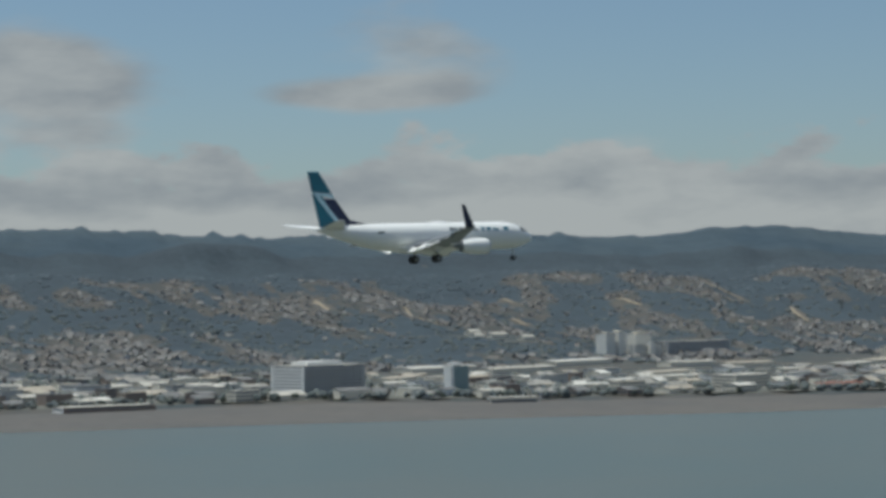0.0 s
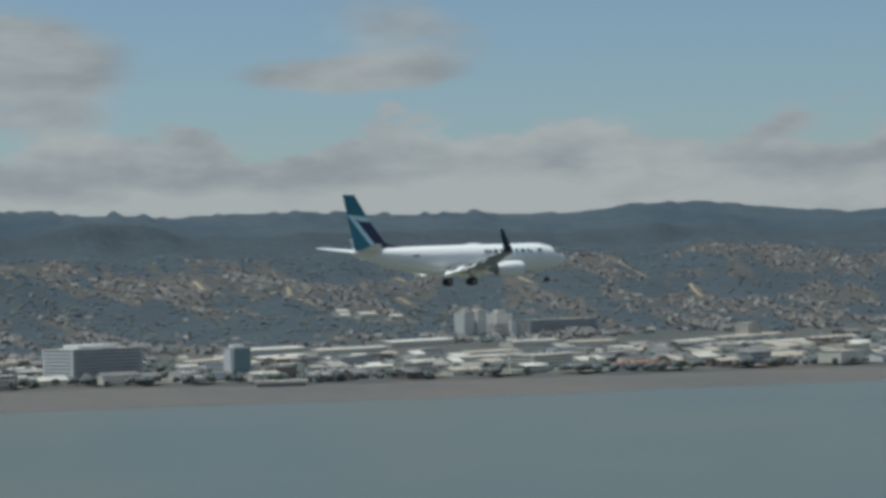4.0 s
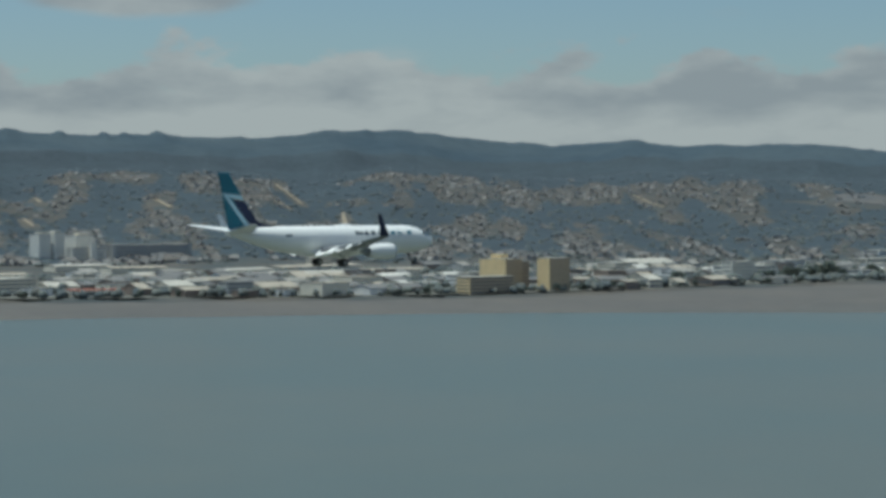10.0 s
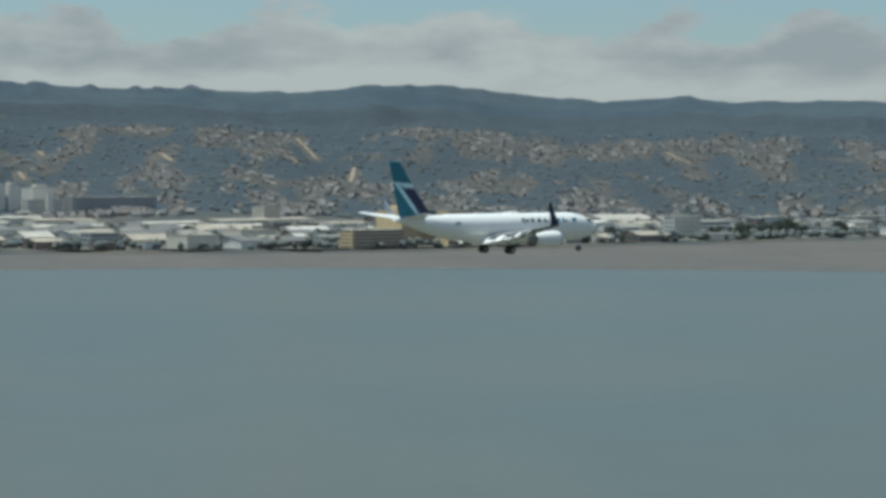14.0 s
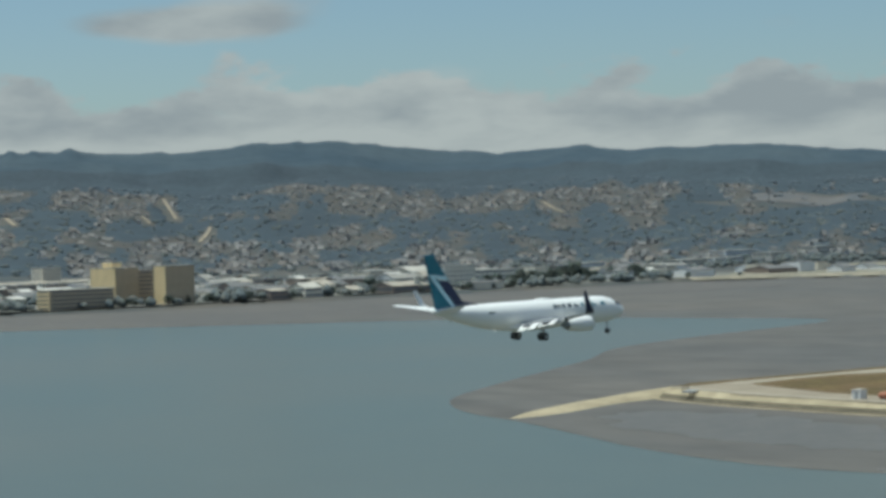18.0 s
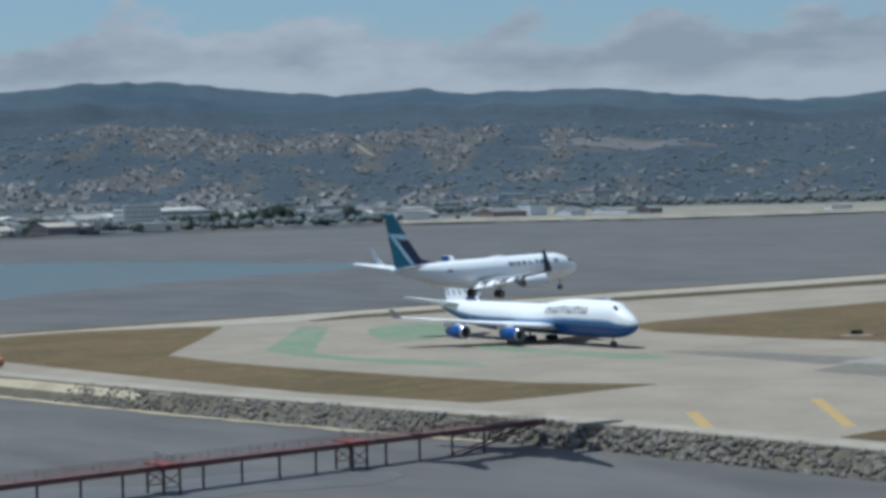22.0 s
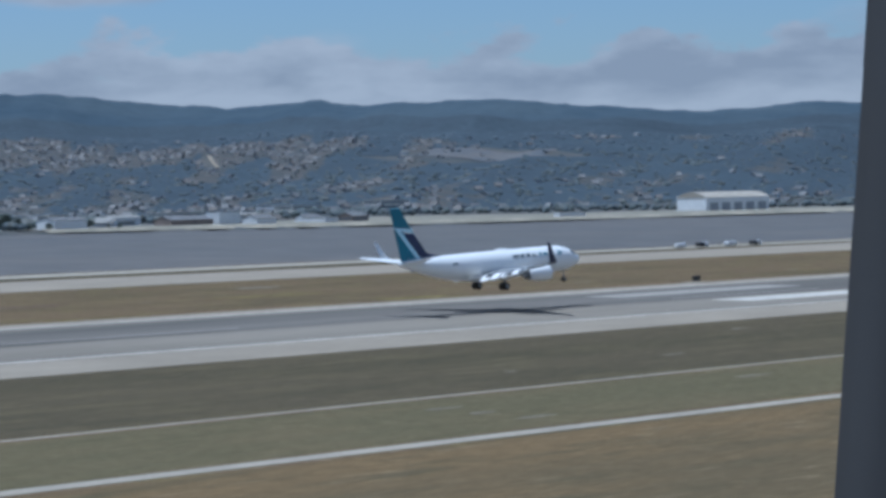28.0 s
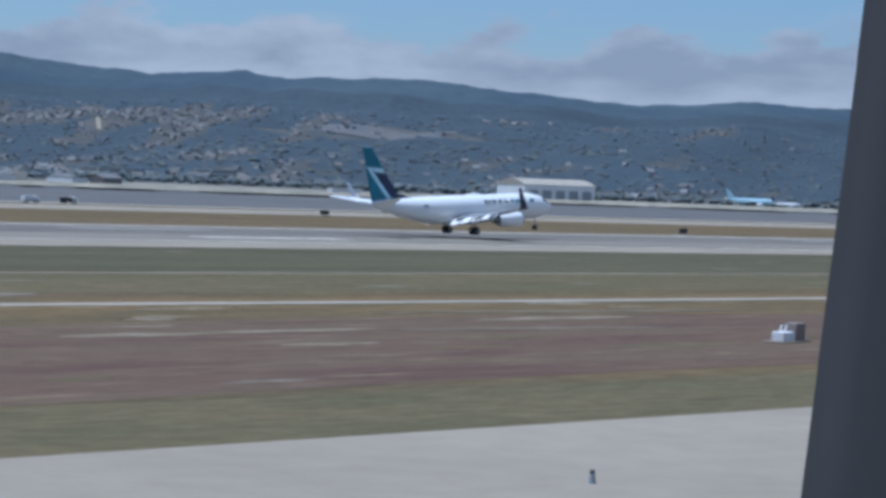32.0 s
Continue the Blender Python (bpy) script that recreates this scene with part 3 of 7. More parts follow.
slab("near_runway", [(1760, 47), (1900, 46.2), (1960, 45.3), (5200, 45.3), (5200, -60), (1760, -60)], 2.0, 3.05, CONCRETE, "pale concrete shoulder of the near runway")
ROAD_LINE = [(1727, 107.5), (1800, 106.8), (1886, 105), (1939, 103.6), (2017, 100), (2069, 98.2), (2300, 96), (3000, 96)]
service_road = slab("service_road", [(x, y - 1.0) for x, y in ROAD_LINE] + [(x, y + 1.0) for x, y in reversed(ROAD_LINE)], 2.0, 3.022, ROAD_TOP, "narrow pale service road through the grass")
slab("field_track", [(1727, 131.0), (5200, 131.0), (5200, 131.8), (1727, 131.8)], 2.0, 3.02, ROAD_TOP, "narrow pale track in the grass")


# ---- airliners ----
def ring(x, ry, rz, zc, n=28, a0=0.0, a1=360.0):
    """A section across the fuselage, between two angles from the right-hand side upwards."""
    full = a1 - a0 >= 360
    return [(x, -ry * math.cos(radians(a0 + (a1 - a0) * i / (n if full else n - 1))), zc + rz * math.sin(radians(a0 + (a1 - a0) * i / (n if full else n - 1)))) for i in range(n)]


def wing_skin(stations, n=10):
    """A wing from stations (leading edge x, y, z, chord, thickness): a thin lens in section."""
    rings = []
    for lx, y, z, chord, thick in stations:
        pts = []
        for i in range(n):
            u = i / (n - 1)
            pts.append((lx - chord * u, y, z + thick * 0.62 * 4 * (u ** 0.6) * (1 - u) * 0.72))
        for i in range(n - 2, 0, -1):
            u = i / (n - 1)
            pts.append((lx - chord * u, y, z - thick * 0.38 * 4 * (u ** 0.6) * (1 - u) * 0.72))
        rings.append(pts)
    return loft(rings)


def fin_skin(points, y=0.0, thick=0.3):
    """A flat fin in the x-z plane with a chamfered rim."""
    c = Vector((sum(p[0] for p in points) / len(points), 0, sum(p[1] for p in points) / len(points)))
    rings = []
    for k, grow in ((-0.5, 0.94), (-0.2, 1.0), (0.2, 1.0), (0.5, 0.94)):
        rings.append([(c.x + (px - c.x) * grow, y + k * thick, c.z + (pz - c.z) * grow) for px, pz in points])
    return loft(rings)


def wheel(parent, x, y, r, w, z=None):
    bm = bmesh.new()
    z = r if z is None else z
    rings = []
    for v, q in ((-0.5, 0.72), (-0.42, 0.95), (-0.25, 1.0), (0.25, 1.0), (0.42, 0.95), (0.5, 0.72)):
        rings.append([(x + q * r * math.cos(a * math.tau / 18), y + v * w, z + q * r * math.sin(a * math.tau / 18)) for a in range(18)])
    bm.free()
    tyre = part("tyre", loft(rings), DARK, parent, "black rubber tyre", smooth=False)
    hub = bmesh.new()
    beam(hub, (x, y - w * 0.53, z), (x, y + w * 0.53, z), r * 0.5, 12)
    part("rim", hub, GREY, tyre)


def nacelle(parent, x0, y, z, r, length, material, chrome=METAL):
    prof = [(0.0, 0.86), (0.02, 0.94), (0.08, 1.0), (0.3, 1.03), (0.6, 0.98), (0.85, 0.82), (1.0, 0.70)]
    rings = [[(x0 - length * u, y + q * r * math.cos(a * math.tau / 24), z + q * r * math.sin(a * math.tau / 24)) for a in range(24)] for u, q in prof]
    cowl = part("engine_cowl", loft(rings, caps=False), material, parent, smooth=True)
    lip = [[(x0 - length * u, y + q * r * math.cos(a * math.tau / 24), z + q * r * math.sin(a * math.tau / 24)) for a in range(24)] for u, q in ((0.055, 1.0), (0.0, 0.93), (-0.012, 0.88), (0.03, 0.83), (0.16, 0.80))]
    part("intake_lip", loft(lip, caps=False), chrome, cowl, "bare metal lip", smooth=True)
    fan = bmesh.new()
    beam(fan, (x0 - length * 0.16, y, z), (x0 - length * 0.2, y, z), r * 0.81, 24)
    part("fan", fan, DARK, cowl)
    core = [[(x0 - length * u, y + q * r * math.cos(a * math.tau / 18), z + q * r * math.sin(a * math.tau / 18)) for a in range(18)] for u, q in ((0.9, 0.5), (1.1, 0.42), (1.2, 0.22), (1.3, 0.03))]
    part("exhaust_cone", loft(core), GREY, cowl, smooth=True)


def hull_patch(parent, name, x0, x1, a0, a1, radius, zc, material, label="", side=-1, lift=0.015):
    """A thin plate that follows the side of a round hull, between two heights given as angles."""
    rings = []
    for x in (x0, (x0 + x1) / 2, x1):
        outer = [(x, side * (radius + lift) * math.cos(radians(a0 + (a1 - a0) * i / 4)), zc + (radius + lift) * math.sin(radians(a0 + (a1 - a0) * i / 4))) for i in range(5)]
        inner = [(x, side * (radius - 0.04) * math.cos(radians(a1 - (a1 - a0) * i / 4)), zc + (radius - 0.04) * math.sin(radians(a1 - (a1 - a0) * i / 4))) for i in range(5)]
        rings.append(outer + inner)
    return part(name, loft(rings), material, parent, label)


def hull_band(parent, st, x0, x1, a0, a1, name, material, label="", lift=0.03):
    """A thin plate laid on a hull given by its sections, between two angles; one on each side."""
    rows = sorted(st)
    def at(x):
        return [float(np.interp(x, [r[0] for r in rows], [r[k] for r in rows])) for k in (1, 2, 3)]
    for s in (-1, 1):
        rings = []
        for i in range(5):
            x = x0 + (x1 - x0) * i / 4
            ry, rz, zc = at(x)
            arc = [radians(a0 + (a1 - a0) * k / 4) for k in range(5)]
            rings.append([(x, s * (ry + lift) * math.cos(t), zc + (rz + lift) * math.sin(t)) for t in arc] + [(x, s * (ry - 0.05) * math.cos(t), zc + (rz - 0.05) * math.sin(t)) for t in reversed(arc)])
        part(name, loft(rings), material, parent, label)


def twin_jet():
    """The landing airliner; its origin lies on the ground under the main wheels, nose towards +x."""
    jet = empty("landing_airliner")
    st = [(18.3, 0.05, 0.05, 2.92), (18.15, 0.33, 0.33, 2.93), (17.7, 0.70, 0.68, 2.95), (17.0, 1.06, 1.02, 2.99), (16.3, 1.34, 1.33, 3.06), (15.3, 1.62, 1.68, 3.17), (13.9, 1.84, 1.90, 3.26), (12.6, 1.88, 1.95, 3.28),
          (6.0, 1.88, 1.95, 3.28), (0.0, 1.88, 1.95, 3.28), (-5.0, 1.88, 1.95, 3.28), (-7.2, 1.82, 1.86, 3.35), (-9.4, 1.62, 1.64, 3.53), (-11.6, 1.29, 1.33, 3.79), (-13.7, 0.93, 0.98, 4.08), (-15.6, 0.56, 0.63, 4.33), (-17.0, 0.26, 0.30, 4.5), (-17.4, 0.06, 0.08, 4.53)]
    part("fuselage", loft([ring(x, ry, rz, zc) for x, ry, rz, zc in st]), WHITE_PAINT, jet, smooth=True)
    fair = [ring(x, ry, rz, zc, 20) for x, ry, rz, zc in ((7.5, 0.2, 0.1, 1.7), (5.5, 1.5, 0.55, 1.75), (2, 1.9, 0.75, 1.75), (-2.5, 1.9, 0.75, 1.75), (-5, 1.2, 0.5, 1.75), (-7, 0.2, 0.1, 1.75))]
    part("belly_fairing", loft(fair), WHITE_PAINT, jet, smooth=True)
    for s in (-1, 1):
        part("wing", wing_skin([(5.6, s * 1.0, 2.0, 8.2, 1.0), (5.0, s * 1.9, 2.1, 7.4, 0.95), (2.9, s * 5.8, 2.55, 5.0, 0.6), (-0.4, s * 12.0, 3.25, 2.9, 0.34), (-2.9, s * 17.2, 3.9, 1.6, 0.2)]), WING_GREY, jet, "grey swept wing", smooth=True)
        # flaps lowered behind the wing, slats in front of it
        for y0, y1, x0, x1, c0, c1, z0, z1 in ((2.2, 5.6, -2.5, -2.25, 1.4, 1.2, 2.0, 2.4), (6.0, 11.6, -2.2, -3.15, 1.1, 0.75, 2.42, 3.1)):
            rings = []
            for y, x, c, z in ((y0, x0, c0, z0), (y1, x1, c1, z1)):
                rings.append([(x, s * y, z + 0.05), (x - c * 0.5, s * y, z - c * 0.22), (x - c, s * y, z - c * 0.62), (x - c * 0.95, s * y, z - c * 0.68), (x - c * 0.4, s * y, z - c * 0.36), (x + 0.05, s * y, z - 0.15)])
            part("flap", loft(rings), WHITE_PAINT, jet, "lowered white wing flap")
        for y in (4.0, 8.2, 11.2):
            f = [[(x, s * y + q * 0.22 * math.cos(a * math.tau / 10), z + q * 0.3 * math.sin(a * math.tau / 10)) for a in range(10)] for x, q, z in ((-0.2 - y * 0.12, 0.1, 2.1 + y * 0.09), (-1.6 - y * 0.12, 1, 1.95 + y * 0.09), (-3.0 - y * 0.1, 0.9, 1.7 + y * 0.09), (-4.0 - y * 0.08, 0.1, 1.4 + y * 0.09))]
            part("flap_track_fairing", loft(f), WING_GREY, jet, smooth=True)
        wl = [[(lx, s * y, z), (lx - c * 0.4, s * (y + 0.05), z), (lx - c, s * y, z), (lx - c * 0.4, s * (y - 0.05), z)] for lx, y, z, c in ((-2.95, 17.15, 3.9, 1.6), (-3.35, 17.5, 4.25, 1.4), (-4.0, 17.8, 5.0, 1.1), (-5.1, 18.15, 6.85, 0.6))]
        tip = part("winglet", loft(wl), WHITE_PAINT, jet, "upswept winglet, white inside and dark navy outside")
        skin = [[(lx - 0.02, s * (y + 0.012), z), (lx - c * 0.4, s * (y + 0.075), z), (lx - c + 0.02, s * (y + 0.012), z), (lx - c * 0.4, s * (y + 0.03), z)] for lx, y, z, c in ((-2.95, 17.15, 3.9, 1.6), (-3.35, 17.5, 4.25, 1.4), (-4.0, 17.8, 5.0, 1.1), (-5.1, 18.15, 6.85, 0.6))]
        part("outer_skin", loft(skin), NAVY, tip, "dark navy outer face")
        part("tailplane", wing_skin([(-12.9, s * 0.4, 4.55, 4.0, 0.4), (-17.2, s * 7.1, 5.4, 1.4, 0.14)]), WHITE_PAINT, jet, smooth=True)
        nacelle(jet, 7.6, s * 4.83, 1.72, 1.08, 4.4, WHITE_PAINT)
        py = s * 4.83
        part("engine_pylon", loft([[(x, py - 0.16, z0), (x, py + 0.16, z0), (x, py + 0.1, z1), (x, py - 0.1, z1)] for x, z0, z1 in ((6.3, 2.6, 2.75), (4.5, 2.3, 2.95), (1.5, 1.9, 2.6))]), WHITE_PAINT, jet)
        gear = bmesh.new()
        beam(gear, (0.1, s * 2.86, 0.6), (0.2, s * 2.86, 2.8), 0.13, 8)
        beam(gear, (0.1, s * 2.86, 1.2), (0.2, s * 1.2, 2.0), 0.08, 6)
        beam(gear, (0, s * 2.4, 0.56), (0, s * 3.3, 0.56), 0.09, 8)
        strut = part("main_gear", gear, GREY, jet, "grey landing gear leg")
        for dy in (-0.42, 0.42):
            wheel(strut, 0, s * 2.86 + dy, 0.565, 0.42)
        boxed("gear_door", (-0.4, 0.9, s * 3.12 - 0.03, s * 3.12 + 0.03, 1.2, 2.1), WHITE_PAINT, jet, bevel=0.01)
        # the airline's title, as plain shapes
        for i, (x0, x1, tall) in enumerate(((3.2, 3.75, 1), (3.95, 4.4, 0.9), (4.75, 5.45, 0.95), (5.95, 6.6, 1), (7.15, 7.45, 0.95), (7.5, 7.9, 0.4), (8.5, 8.95, 1), (9.4, 10.1, 0.9), (10.55, 10.8, 0.95), (10.85, 11.4, 0.45))):
            hull_patch(jet, "title_bar", x0, x1, 21, 21 + 18 * tall, 1.93, 3.28, TEAL if i > 5 else GREY_TITLE, "dark title shape on the hull", s)
        hull_patch(jet, "title_mark", 12.3, 13.1, 22, 38, 1.91, 3.28, TEAL, "teal mark on the nose", s)
        hull_patch(jet, "registration_bar", -8.6, -7.6, 14, 22, 1.78, 3.40, GREY_TITLE, "small dark registration bar", s, 0.03)
    hull_band(jet, st, 15.55, 16.15, 30, 50, "side_window", GLASS, "dark cockpit side window")
    hull_band(jet, st, 16.2, 16.95, 34, 74, "windscreen", GLASS, "dark cockpit windscreen")
    nose = bmesh.new()
    beam(nose, (15.0, 0, 0.42), (14.9, 0, 2.2), 0.09, 8)
    beam(nose, (15.0, -0.25, 0.42), (15.0, 0.25, 0.42), 0.06, 8)
    leg = part("nose_gear", nose, GREY, jet, "grey nose gear leg")
    for dy in (-0.2, 0.2):
        wheel(leg, 15.0, dy, 0.345, 0.2, 0.42)
    # fin in its coloured fields
    lo, hi = 5.1, 12.3
    def fx(z, u):
        k = (z - lo) / (hi - lo)
        le, te = -11.9 + (-16.7 + 11.9) * k, -16.8 + (-18.4 + 16.8) * k
        return le + (te - le) * u
    part("fin_upper", fin_skin([(fx(9.35, 0), 9.35), (fx(hi, 0), hi), (fx(hi, 1), hi), (fx(9.6, 1), 9.6)], 0, 0.26), TEAL, jet, "teal upper fin")
    part("fin_rear", fin_skin([(fx(9.15, 0.55), 9.15), (fx(9.45, 1), 9.45), (fx(4.6, 1), 4.6), (fx(5.0, 0.42), 5.0)], 0, 0.34), TEAL, jet, "teal lower fin")
    part("fin_front", fin_skin([(fx(8.6, 0.02), 8.6), (fx(8.7, 0.62), 8.7), (fx(5.0, 0.3), 5.0), (-9.0, 5.05), (-12.0, 5.7)], 0, 0.3), NAVY, jet, "dark navy front of the fin")
    part("fin_stripe", fin_skin([(fx(9.3, 0), 9.3), (fx(9.62, 1), 9.62), (fx(9.2, 0.98), 9.2), (fx(8.65, 0.02), 8.65)], 0, 0.42), PALEBLUE, jet, "pale stripe across the fin")
    part("fin_stripe", fin_skin([(fx(9.3, 0.75), 9.3), (fx(9.3, 0.98), 9.3), (fx(4.9, 0.42), 4.9), (fx(4.9, 0.27), 4.9)], 0, 0.42), PALEBLUE, jet, "pale diagonal stripe on the fin")
    light = bmesh.new()
    bmesh.ops.create_icosphere(light, subdivisions=2, radius=0.16, matrix=Matrix.Translation((3.6, -2.6, 2.15)))
    part("landing_light", light, LAMP, jet, "lit landing light")
    dome = [ring(x, ry, rz, 5.2, 14) for x, ry, rz in ((3.9, 0.05, 0.02), (3.4, 0.35, 0.2), (2.4, 0.45, 0.26), (1.4, 0.3, 0.16), (0.8, 0.04, 0.02))]
    part("antenna_fairing", loft(dome), WHITE_PAINT, jet, smooth=True)
    # in flight the body hangs high over the stretched legs
    for ob in jet.children:
        if ob.name.split(".")[0] not in ("main_gear", "nose_gear"):
            ob.location.z += 0.35
        if ob.name.split(".")[0] in ("wing", "flap", "flap_track_fairing", "winglet", "engine_cowl", "engine_pylon"):
            ob.location.x -= 0.5
    return tagged(jet, "white twin-engined airliner with teal and navy fin, wheels down", "airliner")


def jumbo_jet(x, y, turn):
    """The four-engined airliner that turns on the pad; origin under the nose wheel, nose towards +x."""
    jet = empty("jumbo_airliner", x, y, 3.04, turn)
    # sections: way along, half width, top, bottom
    hull = [(7.4, 0.1, 5.1, 4.8), (7.2, 0.7, 5.7, 4.1), (6.5, 1.35, 6.45, 3.4), (5.2, 2.0, 7.35, 2.8), (3.9, 2.45, 8.1, 2.4), (3.0, 2.65, 8.65, 2.2), (2.3, 2.78, 9.3, 2.1), (1.5, 2.9, 9.62, 2.02), (0.0, 3.05, 9.82, 1.95),
            (-3.0, 3.2, 9.92, 1.9), (-8, 3.25, 9.92, 1.9), (-13, 3.25, 9.86, 1.9), (-16, 3.25, 9.6, 1.9), (-19, 3.25, 9.15, 1.9), (-22, 3.25, 8.75, 1.95), (-25, 3.25, 8.55, 2.0), (-28, 3.25, 8.5, 2.0),
            (-40, 3.25, 8.5, 2.0), (-46, 3.05, 8.5, 2.5), (-51, 2.45, 8.45, 3.5), (-56, 1.7, 8.35, 4.8), (-59.4, 1.0, 8.15, 6.0), (-60.9, 0.5, 7.9, 6.8), (-61.3, 0.15, 7.55, 7.1)]
    st = [(a, b, (c - d) / 2, (c + d) / 2) for a, b, c, d in hull]
    part("upper_hull", loft([ring(a, b, c, d, 22, 2, 178) for a, b, c, d in st], closed=False), WHITE_PAINT, jet, smooth=True)
    for a0, a1, paint, words in ((-5, 2, PALE_BAND, "pale blue band along the hull"), (-20, -5, MIDBLUE, "mid-blue band along the hull")):
        part("blue_band", loft([ring(a, b, c, d, 5, a0, a1) for a, b, c, d in st], closed=False), paint, jet, words, smooth=True)
        part("blue_band", loft([ring(a, b, c, d, 5, 180 - a1, 180 - a0) for a, b, c, d in st], closed=False), paint, jet, words, smooth=True)
    part("belly", loft([ring(a, b, c, d, 14, 200, 340) for a, b, c, d in st], closed=False), BLUE, jet, "dark blue belly", smooth=True)
    for s in (-1, 1):
        part("wing", wing_skin([(-15.0, s * 2.5, 3.6, 15.5, 1.8), (-20.0, s * 9.5, 4.3, 11.0, 1.2), (-28.5, s * 21.5, 5.6, 6.2, 0.6), (-34.5, s * 30.4, 6.5, 4.0, 0.35)]), WHITE_PAINT, jet, smooth=True)
        wl = [[(a, s * b, c), (a - d * 0.4, s * (b + 0.07), c), (a - d, s * b, c), (a - d * 0.4, s * (b - 0.07), c)] for a, b, c, d in ((-34.8, 30.4, 6.5, 3.6), (-36.6, 31.4, 8.4, 1.6))]
        part("winglet", loft(wl), GREY, jet, "grey winglet")
        part("tailplane", wing_skin([(-51.0, s * 1.2, 7.5, 8.5, 0.8), (-59.0, s * 10.4, 9.3, 2.6, 0.25)]), WHITE_PAINT, jet, smooth=True)
        for yy, ex, ez in ((11.7, -17.0, 2.55), (20.8, -24.4, 3.3)):
            nacelle(jet, ex, s * yy, ez, 1.45, 6.0, BLUE)
            part("engine_pylon", loft([[(a, s * yy - 0.2, b), (a, s * yy + 0.2, b), (a, s * yy + 0.15, c), (a, s * yy - 0.15, c)] for a, b, c in ((ex - 2.0, ez + 1.3, ez + 1.6), (ex - 5.0, ez + 0.9, ez + 2.3), (ex - 8.0, ez + 0.6, ez + 1.6))]), WHITE_PAINT, jet)
        for gx, gy in ((-27.2, 5.5), (-30.3, 1.9)):
            bm = bmesh.new()
            beam(bm, (gx, s * gy, 0.7), (gx, s * gy, 3.2), 0.22, 8)
            beam(bm, (gx - 0.9, s * gy, 0.65), (gx + 0.9, s * gy, 0.65), 0.14, 8)
            leg = part("main_gear", bm, GREY, jet, "grey landing gear leg")
            for dx in (-0.75, 0.75):
                for dy in (-0.55, 0.55):
                    wheel(leg, gx + dx, s * gy + dy, 0.62, 0.45)
    bm = bmesh.new()
    beam(bm, (0, 0, 0.6), (-0.2, 0, 2.6), 0.16, 8)
    beam(bm, (0, -0.5, 0.6), (0, 0.5, 0.6), 0.1, 8)
    leg = part("nose_gear", bm, GREY, jet, "grey nose gear leg")
    for dy in (-0.45, 0.45):
        wheel(leg, 0, dy, 0.6, 0.4)
    for k in range(6):  # six letter-sized shapes
        a = -5.2 - 2.4 * k
        for x0, x1, a0, a1 in ((a - 0.5, a, 16, 40), (a - 1.75, a - 1.25, 16, 40), (a - 1.25, a - 0.5, 34, 40) if k % 2 else (a - 1.25, a - 0.5, 16, 22)):
            hull_band(jet, st, x0, x1, a0, a1, "title_bar", TITLE_BROWN, "dark title shape on the hull", 0.05)
    hull_band(jet, st, 1.9, 3.1, 50, 64, "cockpit_window", GLASS, "dark cockpit glazing", 0.04)
    fin = [(-45.6, 7.9), (-56.4, 18.7), (-60.2, 18.7), (-58.6, 8.0)]
    part("fin", fin_skin(fin, 0, 0.5), WHITE_PAINT, jet)
    part("fin_tip", fin_skin([(-56.9, 17.2), (-57.3, 18.65), (-60.15, 18.65), (-59.85, 15.9)], 0, 0.62), BLUE, jet, "blue fin tip")
    for k in range(4):  # long grey stripes that fan out from the fin's foot
        foot, head = -57.8 + k * 2.3, -59.4 + k * 0.95
        bow = (foot + head) / 2 - 0.5 + k * 0.2
        part("fin_curve", fin_skin([(foot, 9.0 + k * 0.25), (foot + 0.75, 9.0 + k * 0.25), (bow + 0.75, 12.4), (head + 0.4, 16.8), (head, 16.8), (bow, 12.4)], 0, 0.58), FIN_GREY, jet, "grey curved stripe on the fin")
    part("fin_foot", fin_skin([(-46.4, 8.2), (-49.2, 10.8), (-51.6, 8.4)], 0, 0.6), NAVY, jet, "dark blue corner at the fin's foot")
    return tagged(jet, "white and blue four-engined jumbo jet turning slowly on the concrete pad", "airliner")


FIN_GREY = surface("fin_stripe_grey", (0.27, 0.30, 0.35), 0.4, grain=0.05)
PALE_BAND = surface("aircraft_pale_band", (0.36, 0.48, 0.60), 0.3, grain=0.05)
TITLE_BROWN = surface("title_brown", (0.16, 0.13, 0.10), 0.5)
GREY_TITLE = surface("title_grey", (0.05, 0.075, 0.09), 0.4)
LAMP = bpy.data.materials.new("lit_lamp")
LAMP.use_nodes = True
LAMP.node_tree.nodes["Principled BSDF"].inputs["Emission Color"].default_value = (1, 0.8, 0.55, 1)
LAMP.node_tree.nodes["Principled BSDF"].inputs["Emission Strength"].default_value = 5.0

airliner = twin_jet()
jumbo = jumbo_jet(1692.5, 320.9, -94.3)


